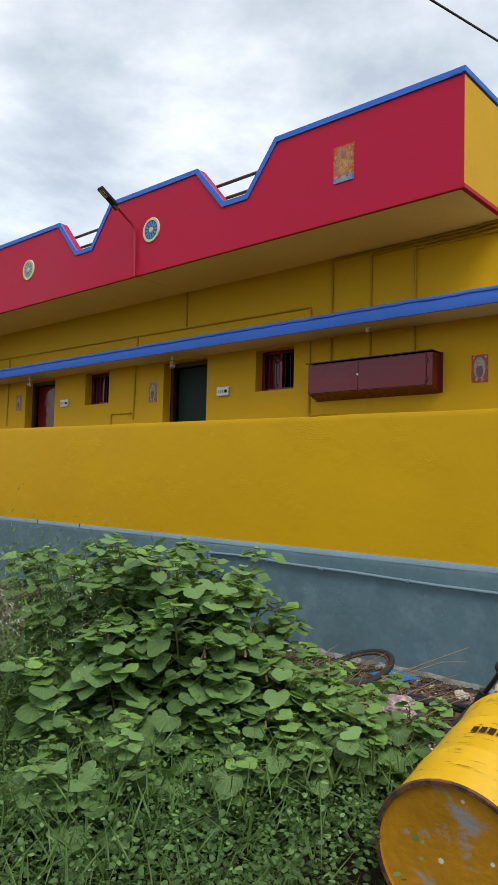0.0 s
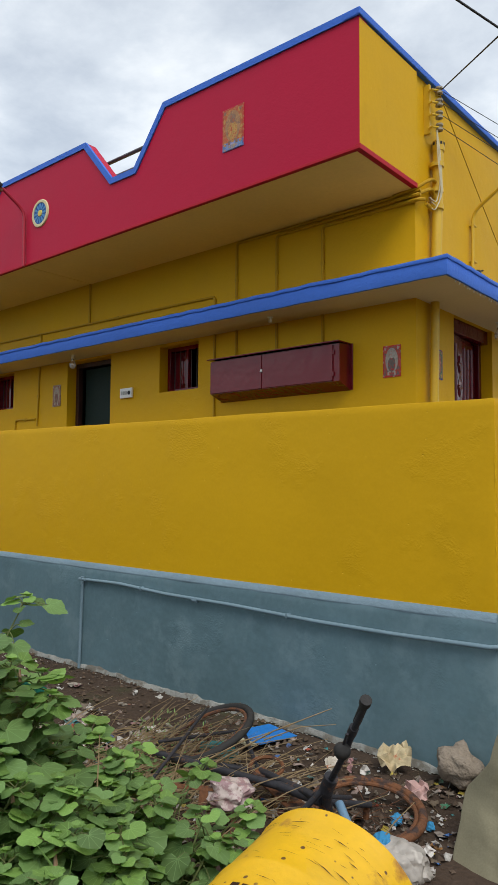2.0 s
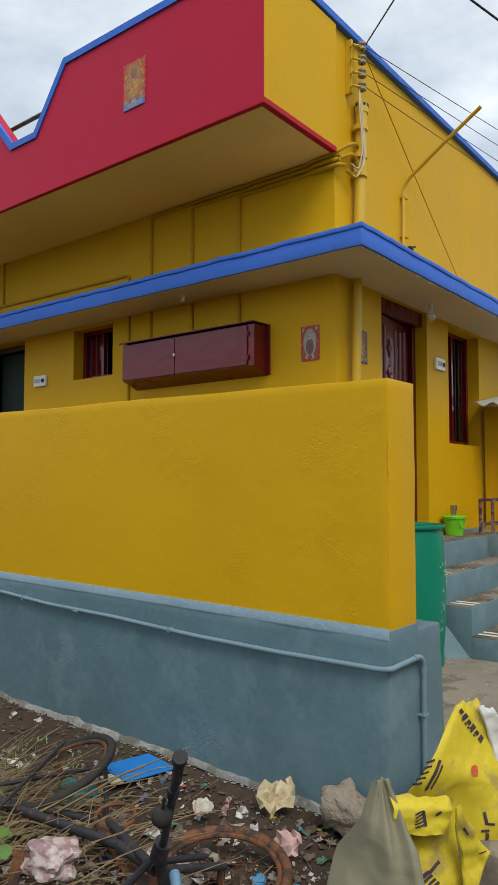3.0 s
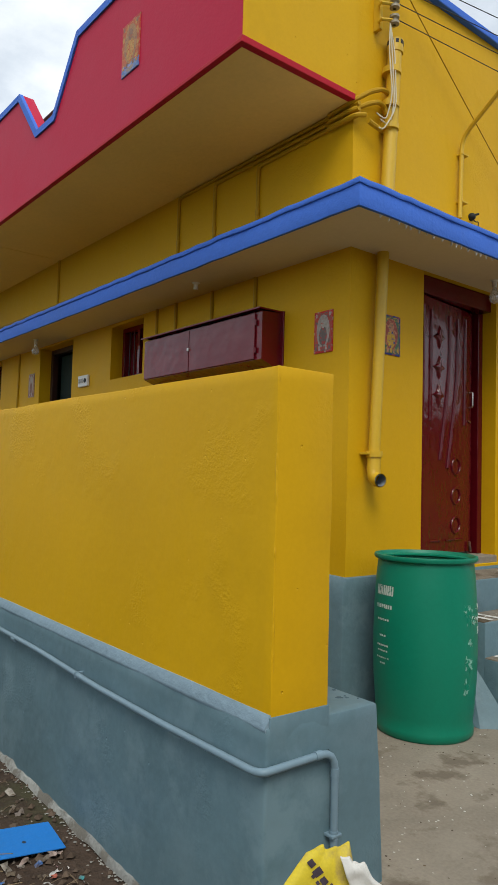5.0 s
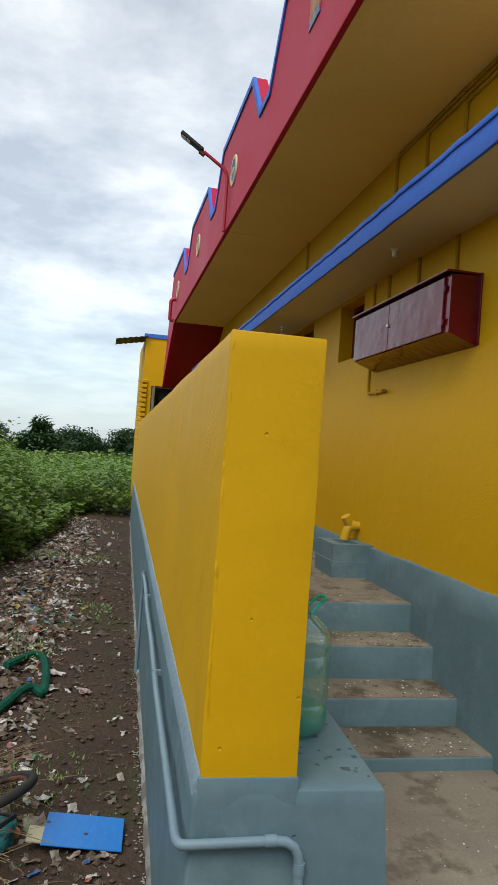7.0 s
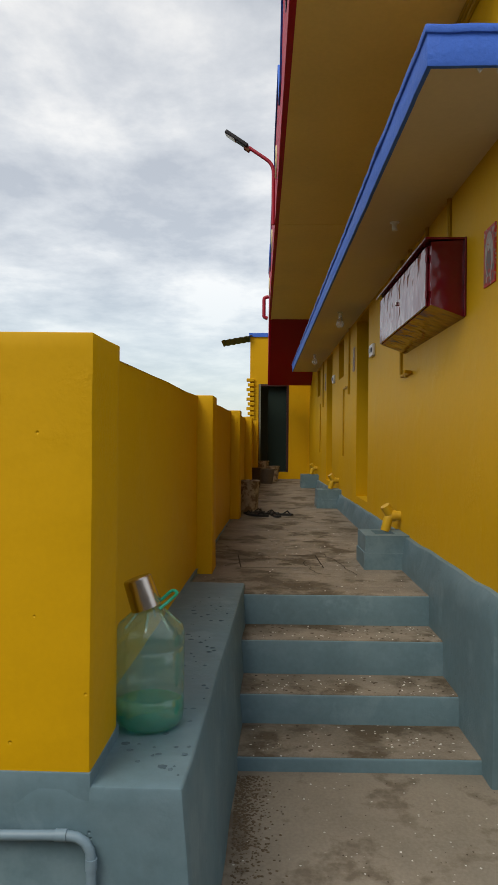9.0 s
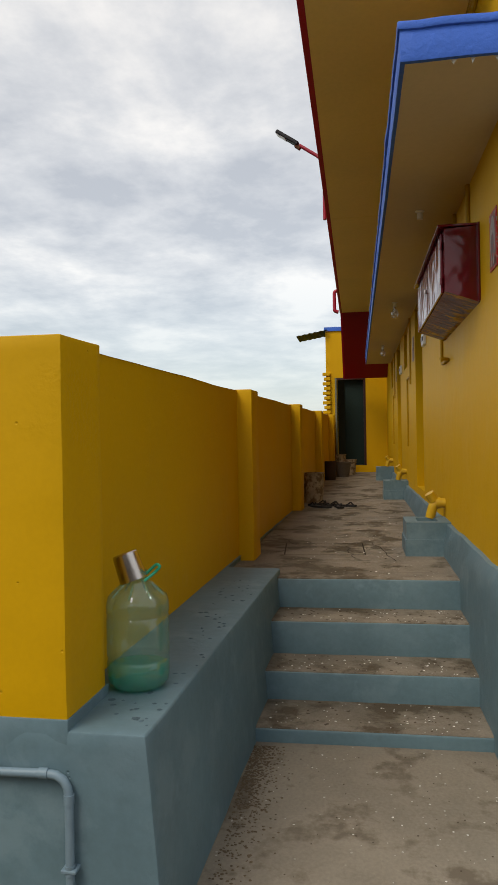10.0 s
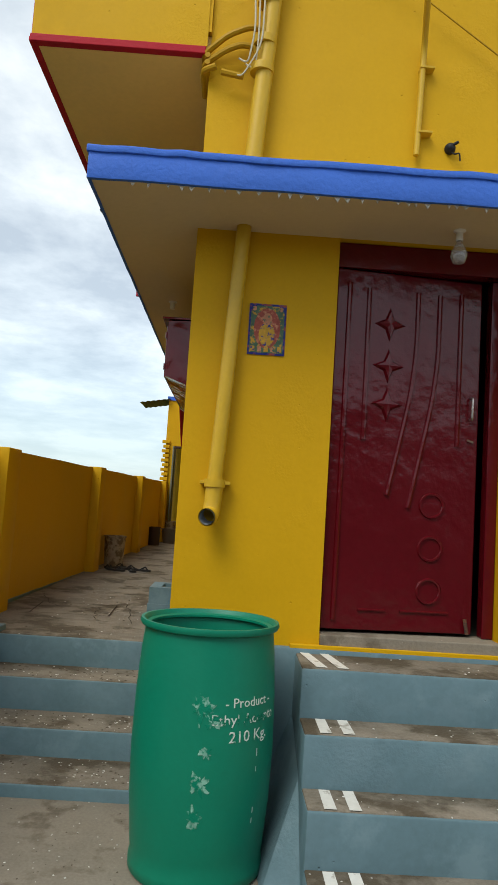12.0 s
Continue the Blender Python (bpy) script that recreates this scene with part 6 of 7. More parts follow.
def creased(seed, y0, lean, amp, n=7, box=(-0.25, 0.25, 0.0, 0.65)):
    """Depth of limp woven plastic over (x, z): crossing sharp creases and a soft sag."""
    r = random.Random(seed)
    lines = []
    for _ in range(n):
        a = r.choice((r.uniform(0.5, 1.2), r.uniform(2.0, 2.8), r.uniform(0, 3.1)))
        lines.append((math.cos(a), math.sin(a), r.uniform(box[0], box[1]), r.uniform(box[2], box[3]), amp * r.uniform(-1, 1)))

    def depth(x, z):
        d = y0 + lean * z
        for c, s_, px, pz, k in lines:
            u = (x - px) * c + (z - pz) * s_
            d += k * (math.sqrt(u * u + 0.00006) - 0.10)
        return d + 0.018 * noise.noise(Vector((x * 9, z * 9, seed))) + 0.007 * noise.noise(Vector((x * 30, z * 30, seed)))

    return depth


def sheet(lefts, rights, depth, thick, roll=0.0, nu=30, nv=36):
    """A doubled sheet of sacking between two edge lines, closed all round."""
    b = bmesh.new()

    def along(line, v):
        u = v * (len(line) - 1)
        i = min(len(line) - 2, int(u))
        f = u - i
        f = f * f * (3 - 2 * f) * 0.4 + f * 0.6
        return tuple(line[i][k] + (line[i + 1][k] - line[i][k]) * f for k in range(2))

    front, back = [], []
    for j in range(nv + 1):
        v = j / nv
        p, q = along(lefts, v), along(rights, v)
        fr, bk = [], []
        for i in range(nu + 1):
            u = i / nu
            wob = 0.010 * noise.noise(Vector((u * 5, v * 5, thick * 90)))
            x, z = p[0] + (q[0] - p[0]) * u + wob, p[1] + (q[1] - p[1]) * u + wob
            rim = min(1.0, 4.5 * min(u, 1 - u, (1 - v) * 1.2 + 0.02) ** 0.7)
            y = depth(x, z) + roll * max(0.0, (v - 0.75) / 0.25) ** 2
            fr.append(b.verts.new((x, y - thick * rim, z)))
            bk.append(b.verts.new((x, y + thick * rim + 0.004, z)))
        front.append(fr)
        back.append(bk)
    for j in range(nv):
        for i in range(nu):
            b.faces.new((front[j][i], front[j][i + 1], front[j + 1][i + 1], front[j + 1][i]))
            b.faces.new((back[j][i], back[j + 1][i], back[j + 1][i + 1], back[j][i + 1]))
    loop_f = [front[0][i] for i in range(nu)] + [front[j][nu] for j in range(nv)] + [front[nv][i] for i in range(nu, 0, -1)] + [front[j][0] for j in range(nv, 0, -1)]
    loop_b = [back[0][i] for i in range(nu)] + [back[j][nu] for j in range(nv)] + [back[nv][i] for i in range(nu, 0, -1)] + [back[j][0] for j in range(nv, 0, -1)]
    for k in range(len(loop_f)):
        k2 = (k + 1) % len(loop_f)
        b.faces.new((loop_f[k], loop_b[k], loop_b[k2], loop_f[k2]))
    return b


def printed(parent, depth, thick, bars, m):
    """Flat printed bars (x, z, width, height, turn) lying on a sheet's face."""
    for x0, z0, w, h, rot in bars:
        b = bmesh.new()
        n = 6
        rows_ = []
        for i in range(n + 1):
            row = []
            for k in range(4):
                du, dv = (i / n - 0.5) * w, (k / 3 - 0.5) * h
                x, z = x0 + du * math.cos(rot) - dv * math.sin(rot), z0 + du * math.sin(rot) + dv * math.cos(rot)
                row.append(b.verts.new((x, depth(x, z) - thick - 0.0035, z)))
            rows_.append(row)
        for p, q in zip(rows_, rows_[1:]):
            for k in range(3):
                b.faces.new((p[k], p[k + 1], q[k + 1], q[k]))
        part("print_bar", b, m, parent)


SACK_AT = pose(-0.95, 4.74, -0.16, 0, 0, 42)
sack = thing("cement_sack", SACK_AT, "crumpled empty yellow cement sack slumped by the wall end", "sack", "discarded sacks")
d_main = creased(3, 0.02, 0.10, 0.36)
main = part("back_panel", sheet([(-0.21, -0.12), (-0.205, 0.12), (-0.188, 0.344), (-0.085, 0.486), (0.04, 0.640)], [(0.15, -0.12), (0.175, 0.054), (0.207, 0.351), (0.186, 0.495), (0.150, 0.638)], d_main, 0.016), SACK_YELLOW, sack, smooth=True)
ladder = [(-0.098, 0.412, 0.125, 0.013, 1.08), (-0.082, 0.402, 0.10, 0.008, 1.08)]
ladder += [(-0.112 - 0.013 * k, 0.470 - 0.020 * k, 0.040, 0.009, 0.05) for k in range(5)]
letters = [(0.050 + 0.0165 * k, 0.618 - 0.0225 * k, 0.020, 0.016 + 0.008 * (k % 2), -0.92) for k in range(6)]
letters += [(0.055 + 0.012 * k, 0.585 - 0.016 * k, 0.010, 0.008, -0.92) for k in range(5)]
low = [(0.115, 0.232, 0.012, 0.045, 0.1), (0.13, 0.215, 0.03, 0.009, 0.1), (0.11, 0.19, 0.03, 0.009, 0.1), (0.115, 0.16, 0.012, 0.045, -0.1), (0.095, 0.135, 0.035, 0.010, 0.1), (0.10, 0.09, 0.012, 0.04, 0.0)]
printed(main, d_main, 0.016, ladder + letters + low, INK)
printed(main, d_main, 0.016, [(0.080, 0.408, 0.024, 0.036, 0.0), (0.080, 0.408, 0.032, 0.022, 0.0)], surface("red_sack_ink", (0.50, 0.10, 0.05), 0.7))
d_low = creased(8, -0.085, 0.03, 0.34)
lower = part("front_panel", sheet([(-0.27, -0.12), (-0.25, 0.10), (-0.275, 0.335)], [(0.0, -0.12), (-0.02, 0.10), (-0.06, 0.345)], d_low, 0.014), SACK_YELLOW, sack, smooth=True)
printed(lower, d_low, 0.014, [(-0.175 + 0.012 * k, 0.115 - 0.012 * k, 0.040, 0.010, 0.5) for k in range(4)] + [(-0.15, 0.125, 0.09, 0.012, 0.5)], INK)
d_cuff = creased(12, -0.125, 0.0, 0.10)
cuff = part("folded_mouth", sheet([(-0.262, 0.275), (-0.290, 0.315), (-0.292, 0.387)], [(-0.10, 0.262), (-0.075, 0.31), (-0.062, 0.360)], d_cuff, 0.012, 0.05), SACK_YELLOW, sack, smooth=True)
printed(cuff, d_cuff, 0.012, [(-0.20, 0.300 + 0.012 * k, 0.034, 0.006, 0.3) for k in range(5)] + [(-0.18, 0.325, 0.012, 0.055, 0.15), (-0.125, 0.335, 0.024, 0.010, 0.6)], INK)
d_flap = creased(15, -0.135, 0.05, 0.16)
flap = part("slanting_flap", sheet([(-0.05, 0.02), (-0.045, 0.13), (-0.062, 0.25), (-0.070, 0.367)], [(-0.02, 0.02), (0.06, 0.192), (0.0, 0.272), (-0.060, 0.369)], d_flap, 0.010), SACK_YELLOW, sack, smooth=True)
printed(flap, d_flap, 0.010, [(-0.040, 0.29, 0.020, 0.008, -1.0), (-0.03, 0.275, 0.016, 0.006, -1.0), (0.03, 0.20, 0.03, 0.004, 0.3)], INK)
d_white = creased(21, 0.05, 0.04, 0.25)
part("inner_lining", sheet([(0.18, 0.28), (0.185, 0.40), (0.165, 0.52), (0.125, 0.635)], [(0.275, 0.26), (0.285, 0.40), (0.258, 0.535), (0.186, 0.615)], d_white, 0.012), SACK_WHITE, sack, "white inner lining spilling from the mouth", smooth=True)
d_tail = creased(25, 0.07, 0.0, 0.25)
part("loose_corner", sheet([(0.16, 0.10), (0.19, 0.30)], [(0.36, 0.08), (0.33, 0.31)], d_tail, 0.014), SACK_YELLOW, sack, smooth=True)
olive = thing("olive_sack", SACK_AT, "dusty olive cloth sack slumped against the yellow one", "sack", "discarded sacks")
d_crease = creased(33, -0.13, 0.16, 0.50, 10, (-0.5, -0.2, 0.0, 0.5))


def olive_depth(x, z):
    """Long gathered folds running up to the sack's pinched mouth."""
    u = (x + 0.31) / max(0.06, 0.48 - z)
    return d_crease(x, z) + (0.035 * math.sin(u * 9.0 + 1.2 * noise.noise(Vector((x * 6, z * 6, 1)))) + 0.018 * math.sin(u * 21.0)) * (0.45 + 0.55 * (0.48 - z))


part("cloth", sheet([(-0.60, -0.12), (-0.52, 0.06), (-0.43, 0.23), (-0.335, 0.430)], [(-0.17, -0.12), (-0.20, 0.06), (-0.235, 0.24), (-0.285, 0.425)], olive_depth, 0.022, nu=60, nv=50), SACK_OLIVE, olive, smooth=True)
white = thing("white_print_sack", SACK_AT, "white sack with blue print lying low", "sack", "discarded sacks")
d_w = creased(41, -0.02, 0.30, 0.20, 6, (0.15, 0.4, -0.1, 0.3))
low_white = part("cloth", sheet([(0.13, -0.13), (0.165, 0.05), (0.20, 0.235)], [(0.44, -0.13), (0.40, 0.05), (0.30, 0.22)], d_w, 0.014), SACK_WHITE, white, smooth=True)
printed(low_white, d_w, 0.014, [(0.235, 0.12 - 0.045 * k, 0.075 + 0.02 * k, 0.026, -0.35) for k in range(4)], BLUE_INK)
crumpled("rubble_stone", pose(-1.56, 4.92, -0.10), 0.11, 0.09, 0.10, STONE, "rough grey-brown rubble stone at the wall foot", "stone", 2, 0.34)
crumpled("pink_plastic_bag", pose(-2.16, 3.78, -0.05), 0.105, 0.085, 0.058, surface("pink_mottled_plastic", (0.30, 0.19, 0.20), 0.35, var=0.3, big=20, patch=(0.5, 0.42, 0.4), patch_at=0.5, patch_scale=22), "crumpled pink mottled plastic bag", "bag", 4, 0.42)
crumpled("clear_plastic_bag", pose(-1.42, 4.02, -0.20), 0.12, 0.10, 0.08, surface("grey_film_plastic", (0.40, 0.37, 0.34), 0.35, var=0.3, big=16), "crumpled greyish plastic bag", "bag", 6, 0.4)
for cx, cy, cz, s_ in ((-1.50, 4.02, -0.14, 0.055), (-1.62, 4.36, -0.20, 0.038), (-1.48, 4.42, -0.21, 0.03)):
    crumpled("blue_plastic_bag", pose(cx, cy, cz, 0, 0, 40 * cx), s_, s_ * 0.6, s_ * 0.5, BLUE_INK, "small crumpled bright blue plastic bag", "bag", 12 + cx, 0.45)
crumpled("teal_cloth", pose(-2.83, 4.42, -0.20), 0.12, 0.07, 0.05, surface("teal_rag_cloth", (0.04, 0.20, 0.22), 0.9, var=0.3), "crumpled teal cloth rag", "rag", 9, 0.4)
crumpled("blue_plastic_bag", pose(-8.4, 3.5, -0.2), 0.16, 0.12, 0.10, surface("blue_film_plastic", (0.03, 0.12, 0.42), 0.4), "crumpled blue plastic bag on the dirt", "bag", 10, 0.4)

board = thing("blue_board", pose(-2.77, 4.79, ground_height(-2.77, 4.8) + 0.035, 4, 5, 86), "bent blue plastic board lying on the dirt", "board")
bb = boxed(-0.17, 0.17, -0.12, 0.12, 0, 0.006, 0.002)
part("panel", bb, surface("bright_blue_plastic", (0.02, 0.19, 0.60), 0.35, var=0.06, speck=(0.03, 0.03, 0.05), speck_scale=12, speck_at=0.14), board)
part("corner", boxed(-0.235, -0.165, -0.09, 0.02, -0.01, -0.002), surface("cream_card", (0.55, 0.52, 0.36), 0.8), board, "cream card underside")
for k, (x, y, yaw, s, c) in enumerate(((-1.93, 4.90, 30, 0.10, (0.50, 0.42, 0.27)), (-2.15, 4.62, 70, 0.05, (0.5, 0.46, 0.4)), (-1.62, 4.55, 10, 0.07, (0.45, 0.30, 0.28)))):
    b = bmesh.new()
    n = 7
    vs = [[b.verts.new(((i / (n - 1) - 0.5) * 2 * s * (1 - 0.45 * abs(j / (n - 1) - 0.5)), (j / (n - 1) - 0.5) * 1.7 * s * (1 - 0.4 * abs(i / (n - 1) - 0.5)) + 0.25 * s * noise.noise(Vector((i * 0.9, k, 0))), 0.75 * s * noise.noise(Vector((i * 0.75, j * 0.75, k * 4.0))))) for j in range(n)] for i in range(n)]
    for i in range(n - 1):
        for j in range(n - 1):
            b.faces.new((vs[i][j], vs[i + 1][j], vs[i + 1][j + 1], vs[i][j + 1]))
    t = part("crumpled_paper", b, surface("printed_paper", c, 0.9, var=0.4, big=18, patch=(0.45, 0.13, 0.06), patch_at=0.62, patch_scale=15), at=pose(x, y, ground_height(x, y) + 0.09, 35, -10, yaw))
    tagged(t, "crumpled printed newspaper sheet on the dirt", "paper")
net = part("green_net", tube(bmesh.new(), [(-4.9 + 0.5 * math.cos(a) - 0.2 * math.sin(3 * a), 4.25 + 0.22 * math.sin(a), ground_height(-4.9, 4.25) + 0.035 + 0.015 * math.sin(4 * a)) for a in np.linspace(-1.2, 3.6, 40)], 0.030, 8), surface("green_net_twine", (0.008, 0.13, 0.085), 0.8, var=0.4, fine=160, bump=1.0), smooth=True)
tagged(net, "coiled dark green netting on the dirt", "net")

# ---- litter: small flakes of paper and plastic ----
def scrap_surface(name, colours, rough):
    """Paper or film: each scrap takes one of the colours, with dirt on it."""
    m = surface(name, (0.3, 0.3, 0.3), rough, var=0.5, big=9, fine=60, bump=0.15)
    nodes, links = m.node_tree.nodes, m.node_tree.links
    b = nodes["Principled BSDF"]
    geo = nodes.new("ShaderNodeNewGeometry")
    pick = nodes.new("ShaderNodeValToRGB")
    pick.color_ramp.interpolation = "CONSTANT"
    e = pick.color_ramp.elements
    while len(e) < len(colours):
        e.new(0.5)
    for i, c in enumerate(colours):
        e[i].position, e[i].color = i / len(colours), (*c, 1)
    links.new(geo.outputs["Random Per Island"], pick.inputs[0])
    soil = nodes.new("ShaderNodeTexNoise")
    soil.inputs["Scale"].default_value, soil.inputs["Detail"].default_value = 26.0, 5.0
    links.new(geo.outputs["Position"], soil.inputs["Vector"])
    reach = nodes.new("ShaderNodeMapRange")
    for key, value in (("From Min", 0.42), ("From Max", 0.66), ("To Min", 0.0), ("To Max", 0.8)):
        reach.inputs[key].default_value = value
    links.new(soil.outputs["Fac"], reach.inputs["Value"])
    mix = nodes.new("ShaderNodeMix")
    mix.data_type = "RGBA"
    links.new(reach.outputs[0], mix.inputs["Factor"])
    links.new(pick.outputs[0], mix.inputs["A"])
    mix.inputs["B"].default_value = (0.085, 0.062, 0.045, 1)
    links.new(mix.outputs["Result"], b.inputs["Base Color"])
    return m


PAPER = scrap_surface("dirty_paper_scrap", ((0.52, 0.51, 0.49), (0.18, 0.15, 0.12), (0.34, 0.31, 0.27), (0.11, 0.085, 0.065), (0.60, 0.58, 0.56), (0.22, 0.19, 0.17), (0.14, 0.11, 0.08), (0.36, 0.28, 0.25)), 0.85)
FILM = scrap_surface("dirty_plastic_scrap", ((0.04, 0.13, 0.36), (0.40, 0.09, 0.05), (0.38, 0.30, 0.05), (0.04, 0.22, 0.12), (0.36, 0.20, 0.21), (0.42, 0.42, 0.41), (0.05, 0.24, 0.26), (0.34, 0.16, 0.04)), 0.4)
lrng = random.Random(21)
for name, m, count, sizes, label in (("paper_litter", PAPER, 9500, (0.006, 0.007, 0.009, 0.011, 0.014, 0.018, 0.024, 0.034, 0.050), "dirty torn paper scraps strewn over the dirt"),
                                     ("plastic_litter", FILM, 1700, (0.008, 0.012, 0.018, 0.026, 0.040), "coloured plastic wrappers strewn over the dirt")):
    verts, faces = [], []
    for _ in range(count):
        far = lrng.random() < 0.80
        x = -2.9 - 13.5 * lrng.random() ** 1.25 if far else lrng.uniform(-3.0, -1.3)
        wall_y = 5.03 + 0.0285 * (-1.4 - x)
        heap = far and lrng.random() < 0.72
        y = wall_y - 1.12 + lrng.gauss(0, 0.36) if heap else wall_y - lrng.uniform(0.08, 1.6) if far else lrng.uniform(3.6, 4.92)
        if y > wall_y - 0.08 or (y > wall_y - 0.6 and lrng.random() < 0.55):
            continue
        s = lrng.choice(sizes) * (1.0 if heap else 0.62)
        at = Matrix.Translation((x, y, ground_height(x, y) + 0.006 + 0.2 * s)) @ Euler((lrng.gauss(0, 0.35), lrng.gauss(0, 0.35), lrng.uniform(0, 6.28))).to_matrix().to_4x4()
        base, nu, nv = len(verts), 4, 3
        wide, ph, curl = lrng.uniform(0.35, 0.9), lrng.uniform(0, 50), lrng.uniform(0.3, 1.0)
        for i in range(nu):
            for j in range(nv):
                u, v = 2 * i / (nu - 1) - 1, 2 * j / (nv - 1) - 1
                e = Vector((u * s, v * s * wide, curl * s * noise.noise(Vector((u * 1.3 + ph, v * 1.3, ph)))))
                e.x += 0.75 * s * noise.noise(Vector((ph, v * 2, u)))
                e.y += 0.75 * s * noise.noise(Vector((u * 2, ph, v)))
                verts.append((at @ e)[:])
        faces += [(base + i * nv + j, base + (i + 1) * nv + j, base + (i + 1) * nv + j + 1, base + i * nv + j + 1) for i in range(nu - 1) for j in range(nv - 1)]
    tagged(raw_mesh(name, verts, faces, m), label, "litter", kind="stuff")
verts, faces = [], []
for _ in range(2600):
    x = lrng.uniform(-12, -1.2)
    y = 5.03 + 0.0285 * (-1.4 - x) - abs(lrng.gauss(0.1, 0.7))
    s = 0.004 + 0.020 * lrng.random() ** 3
    c = Vector((x, y, ground_height(x, y) + s * 0.4))
    base = len(verts)
    for p in ((1, 0, 0), (-1, 0.1, 0), (0, 1, 0.1), (0.1, -1, 0), (0, 0, 0.8), (0, 0, -0.8)):
        verts.append((c + Vector(p) * s * lrng.uniform(0.7, 1.3))[:])
    faces += [(base + a_, base + b_, base + e_) for e_ in (4, 5) for a_, b_ in ((0, 2), (2, 1), (1, 3), (3, 0))]
tagged(raw_mesh("pebbles", verts, faces, surface("dry_soil_clod", (0.095, 0.068, 0.05), 0.95, var=0.45, big=6, island=0.5)), "small stones and clods on the dirt", "pebbles", kind="stuff")

# ---- vegetation ----
vrng = random.Random(77)


def leafy_weed(x, y, h, spread, seed, big=0.072, group="broad-leaved weeds"):
    """A branching weed: curved stems, flat broad leaves on long stalks in loose tiers, withered flowers under the tips."""
    r = random.Random(seed)
    z0 = ground_height(x, y) - 0.02
    t = thing("leafy_weed", pose(x, y, z0, 0, 0, 0), "bushy green weed with broad heart-shaped leaves", "weed", group)
    stems, buds = bmesh.new(), bmesh.new()
    old, young = [], []
    for s in range(r.randint(5, 7)):
        a = r.uniform(0, 6.28)
        reach = spread * r.uniform(0.35, 1.0)
        hh = h * r.uniform(0.70, 1.0)
        pts = [Vector((reach * math.cos(a) * (u ** 1.4), reach * math.sin(a) * (u ** 1.4), hh * (u ** 0.85))) for u in (0, 0.2, 0.4, 0.6, 0.8, 1.0)]
        tube(stems, pts, 0.008, 5, True, 0.35)
        tiers = max(3, int(hh / 0.11))
        for k in range(tiers):
            u = min(1.0, 0.22 + 0.78 * (k + r.uniform(0.2, 0.8)) / tiers)
            i = min(4, int(u * 5))
            p = pts[i].lerp(pts[i + 1], u * 5 - i)
            turn0 = r.uniform(0, 6.28)
            for j in range(r.randint(3, 4)):
                fa = turn0 + j * 1.7 + r.uniform(-0.4, 0.4)
                size = big * r.uniform(0.55, 1.2) * (1.0 if u < 0.8 else 0.72)
                stalk = size * r.uniform(0.7, 1.6)
                q = p + Vector((math.cos(fa) * stalk, math.sin(fa) * stalk, stalk * r.uniform(0.1, 0.7) - 0.02 * j))
                tube(stems, [p, p.lerp(q, 0.5) + Vector((0, 0, 0.01)), q], 0.0022, 4, False)
                old.append((q, size, fa - math.pi / 2, r.uniform(-0.75, 0.02)))
        tip = pts[5]
        for k in range(r.randint(5, 7)):
            fa = k * 1.05 + r.uniform(-0.25, 0.25) + s
            size = big * r.uniform(0.42, 0.82)
            q = tip + Vector((math.cos(fa) * size * 0.6, math.sin(fa) * size * 0.6, -0.016 * (k % 3)))
            tube(stems, [tip - Vector((0, 0, 0.03)), q], 0.0022, 4, False)
            (young if k % 2 == 0 else old).append((q, size, fa - math.pi / 2, r.uniform(-0.35, 0.10)))
        for k in range(3):
            young.append((tip + Vector((0, 0, 0.012)), big * r.uniform(0.22, 0.36), k * 2.1 + s, r.uniform(0.1, 0.7)))
        if h > 0.6:
            for k in range(r.randint(0, 1)):
                fa = r.uniform(0, 6.28)
                c = tip + Vector((0.03 * math.cos(fa), 0.03 * math.sin(fa), -0.03))
                tube(buds, [c, c - Vector((0, 0, 0.02)), c - Vector((-0.004, 0, 0.045))], 0.004, 6, True, 1.8)
    part("stem", stems, STEM, t, smooth=True)
    for nm, spots, m, words in (("leaves", old, LEAF, "broad heart-shaped green leaves"), ("young_leaves", young, LEAF_YOUNG, "bright young leaves")):
        v, f, xy = leaf_cloud(spots, "broad", r)
        raw_mesh(nm, v, f, m, t, words, "stuff", True, xy)
    if h > 0.6:
        part("bloom", buds, CALYX, t, "withered pinkish drooping flowers", kind="stuff")
    else:
        buds.free()
    return t


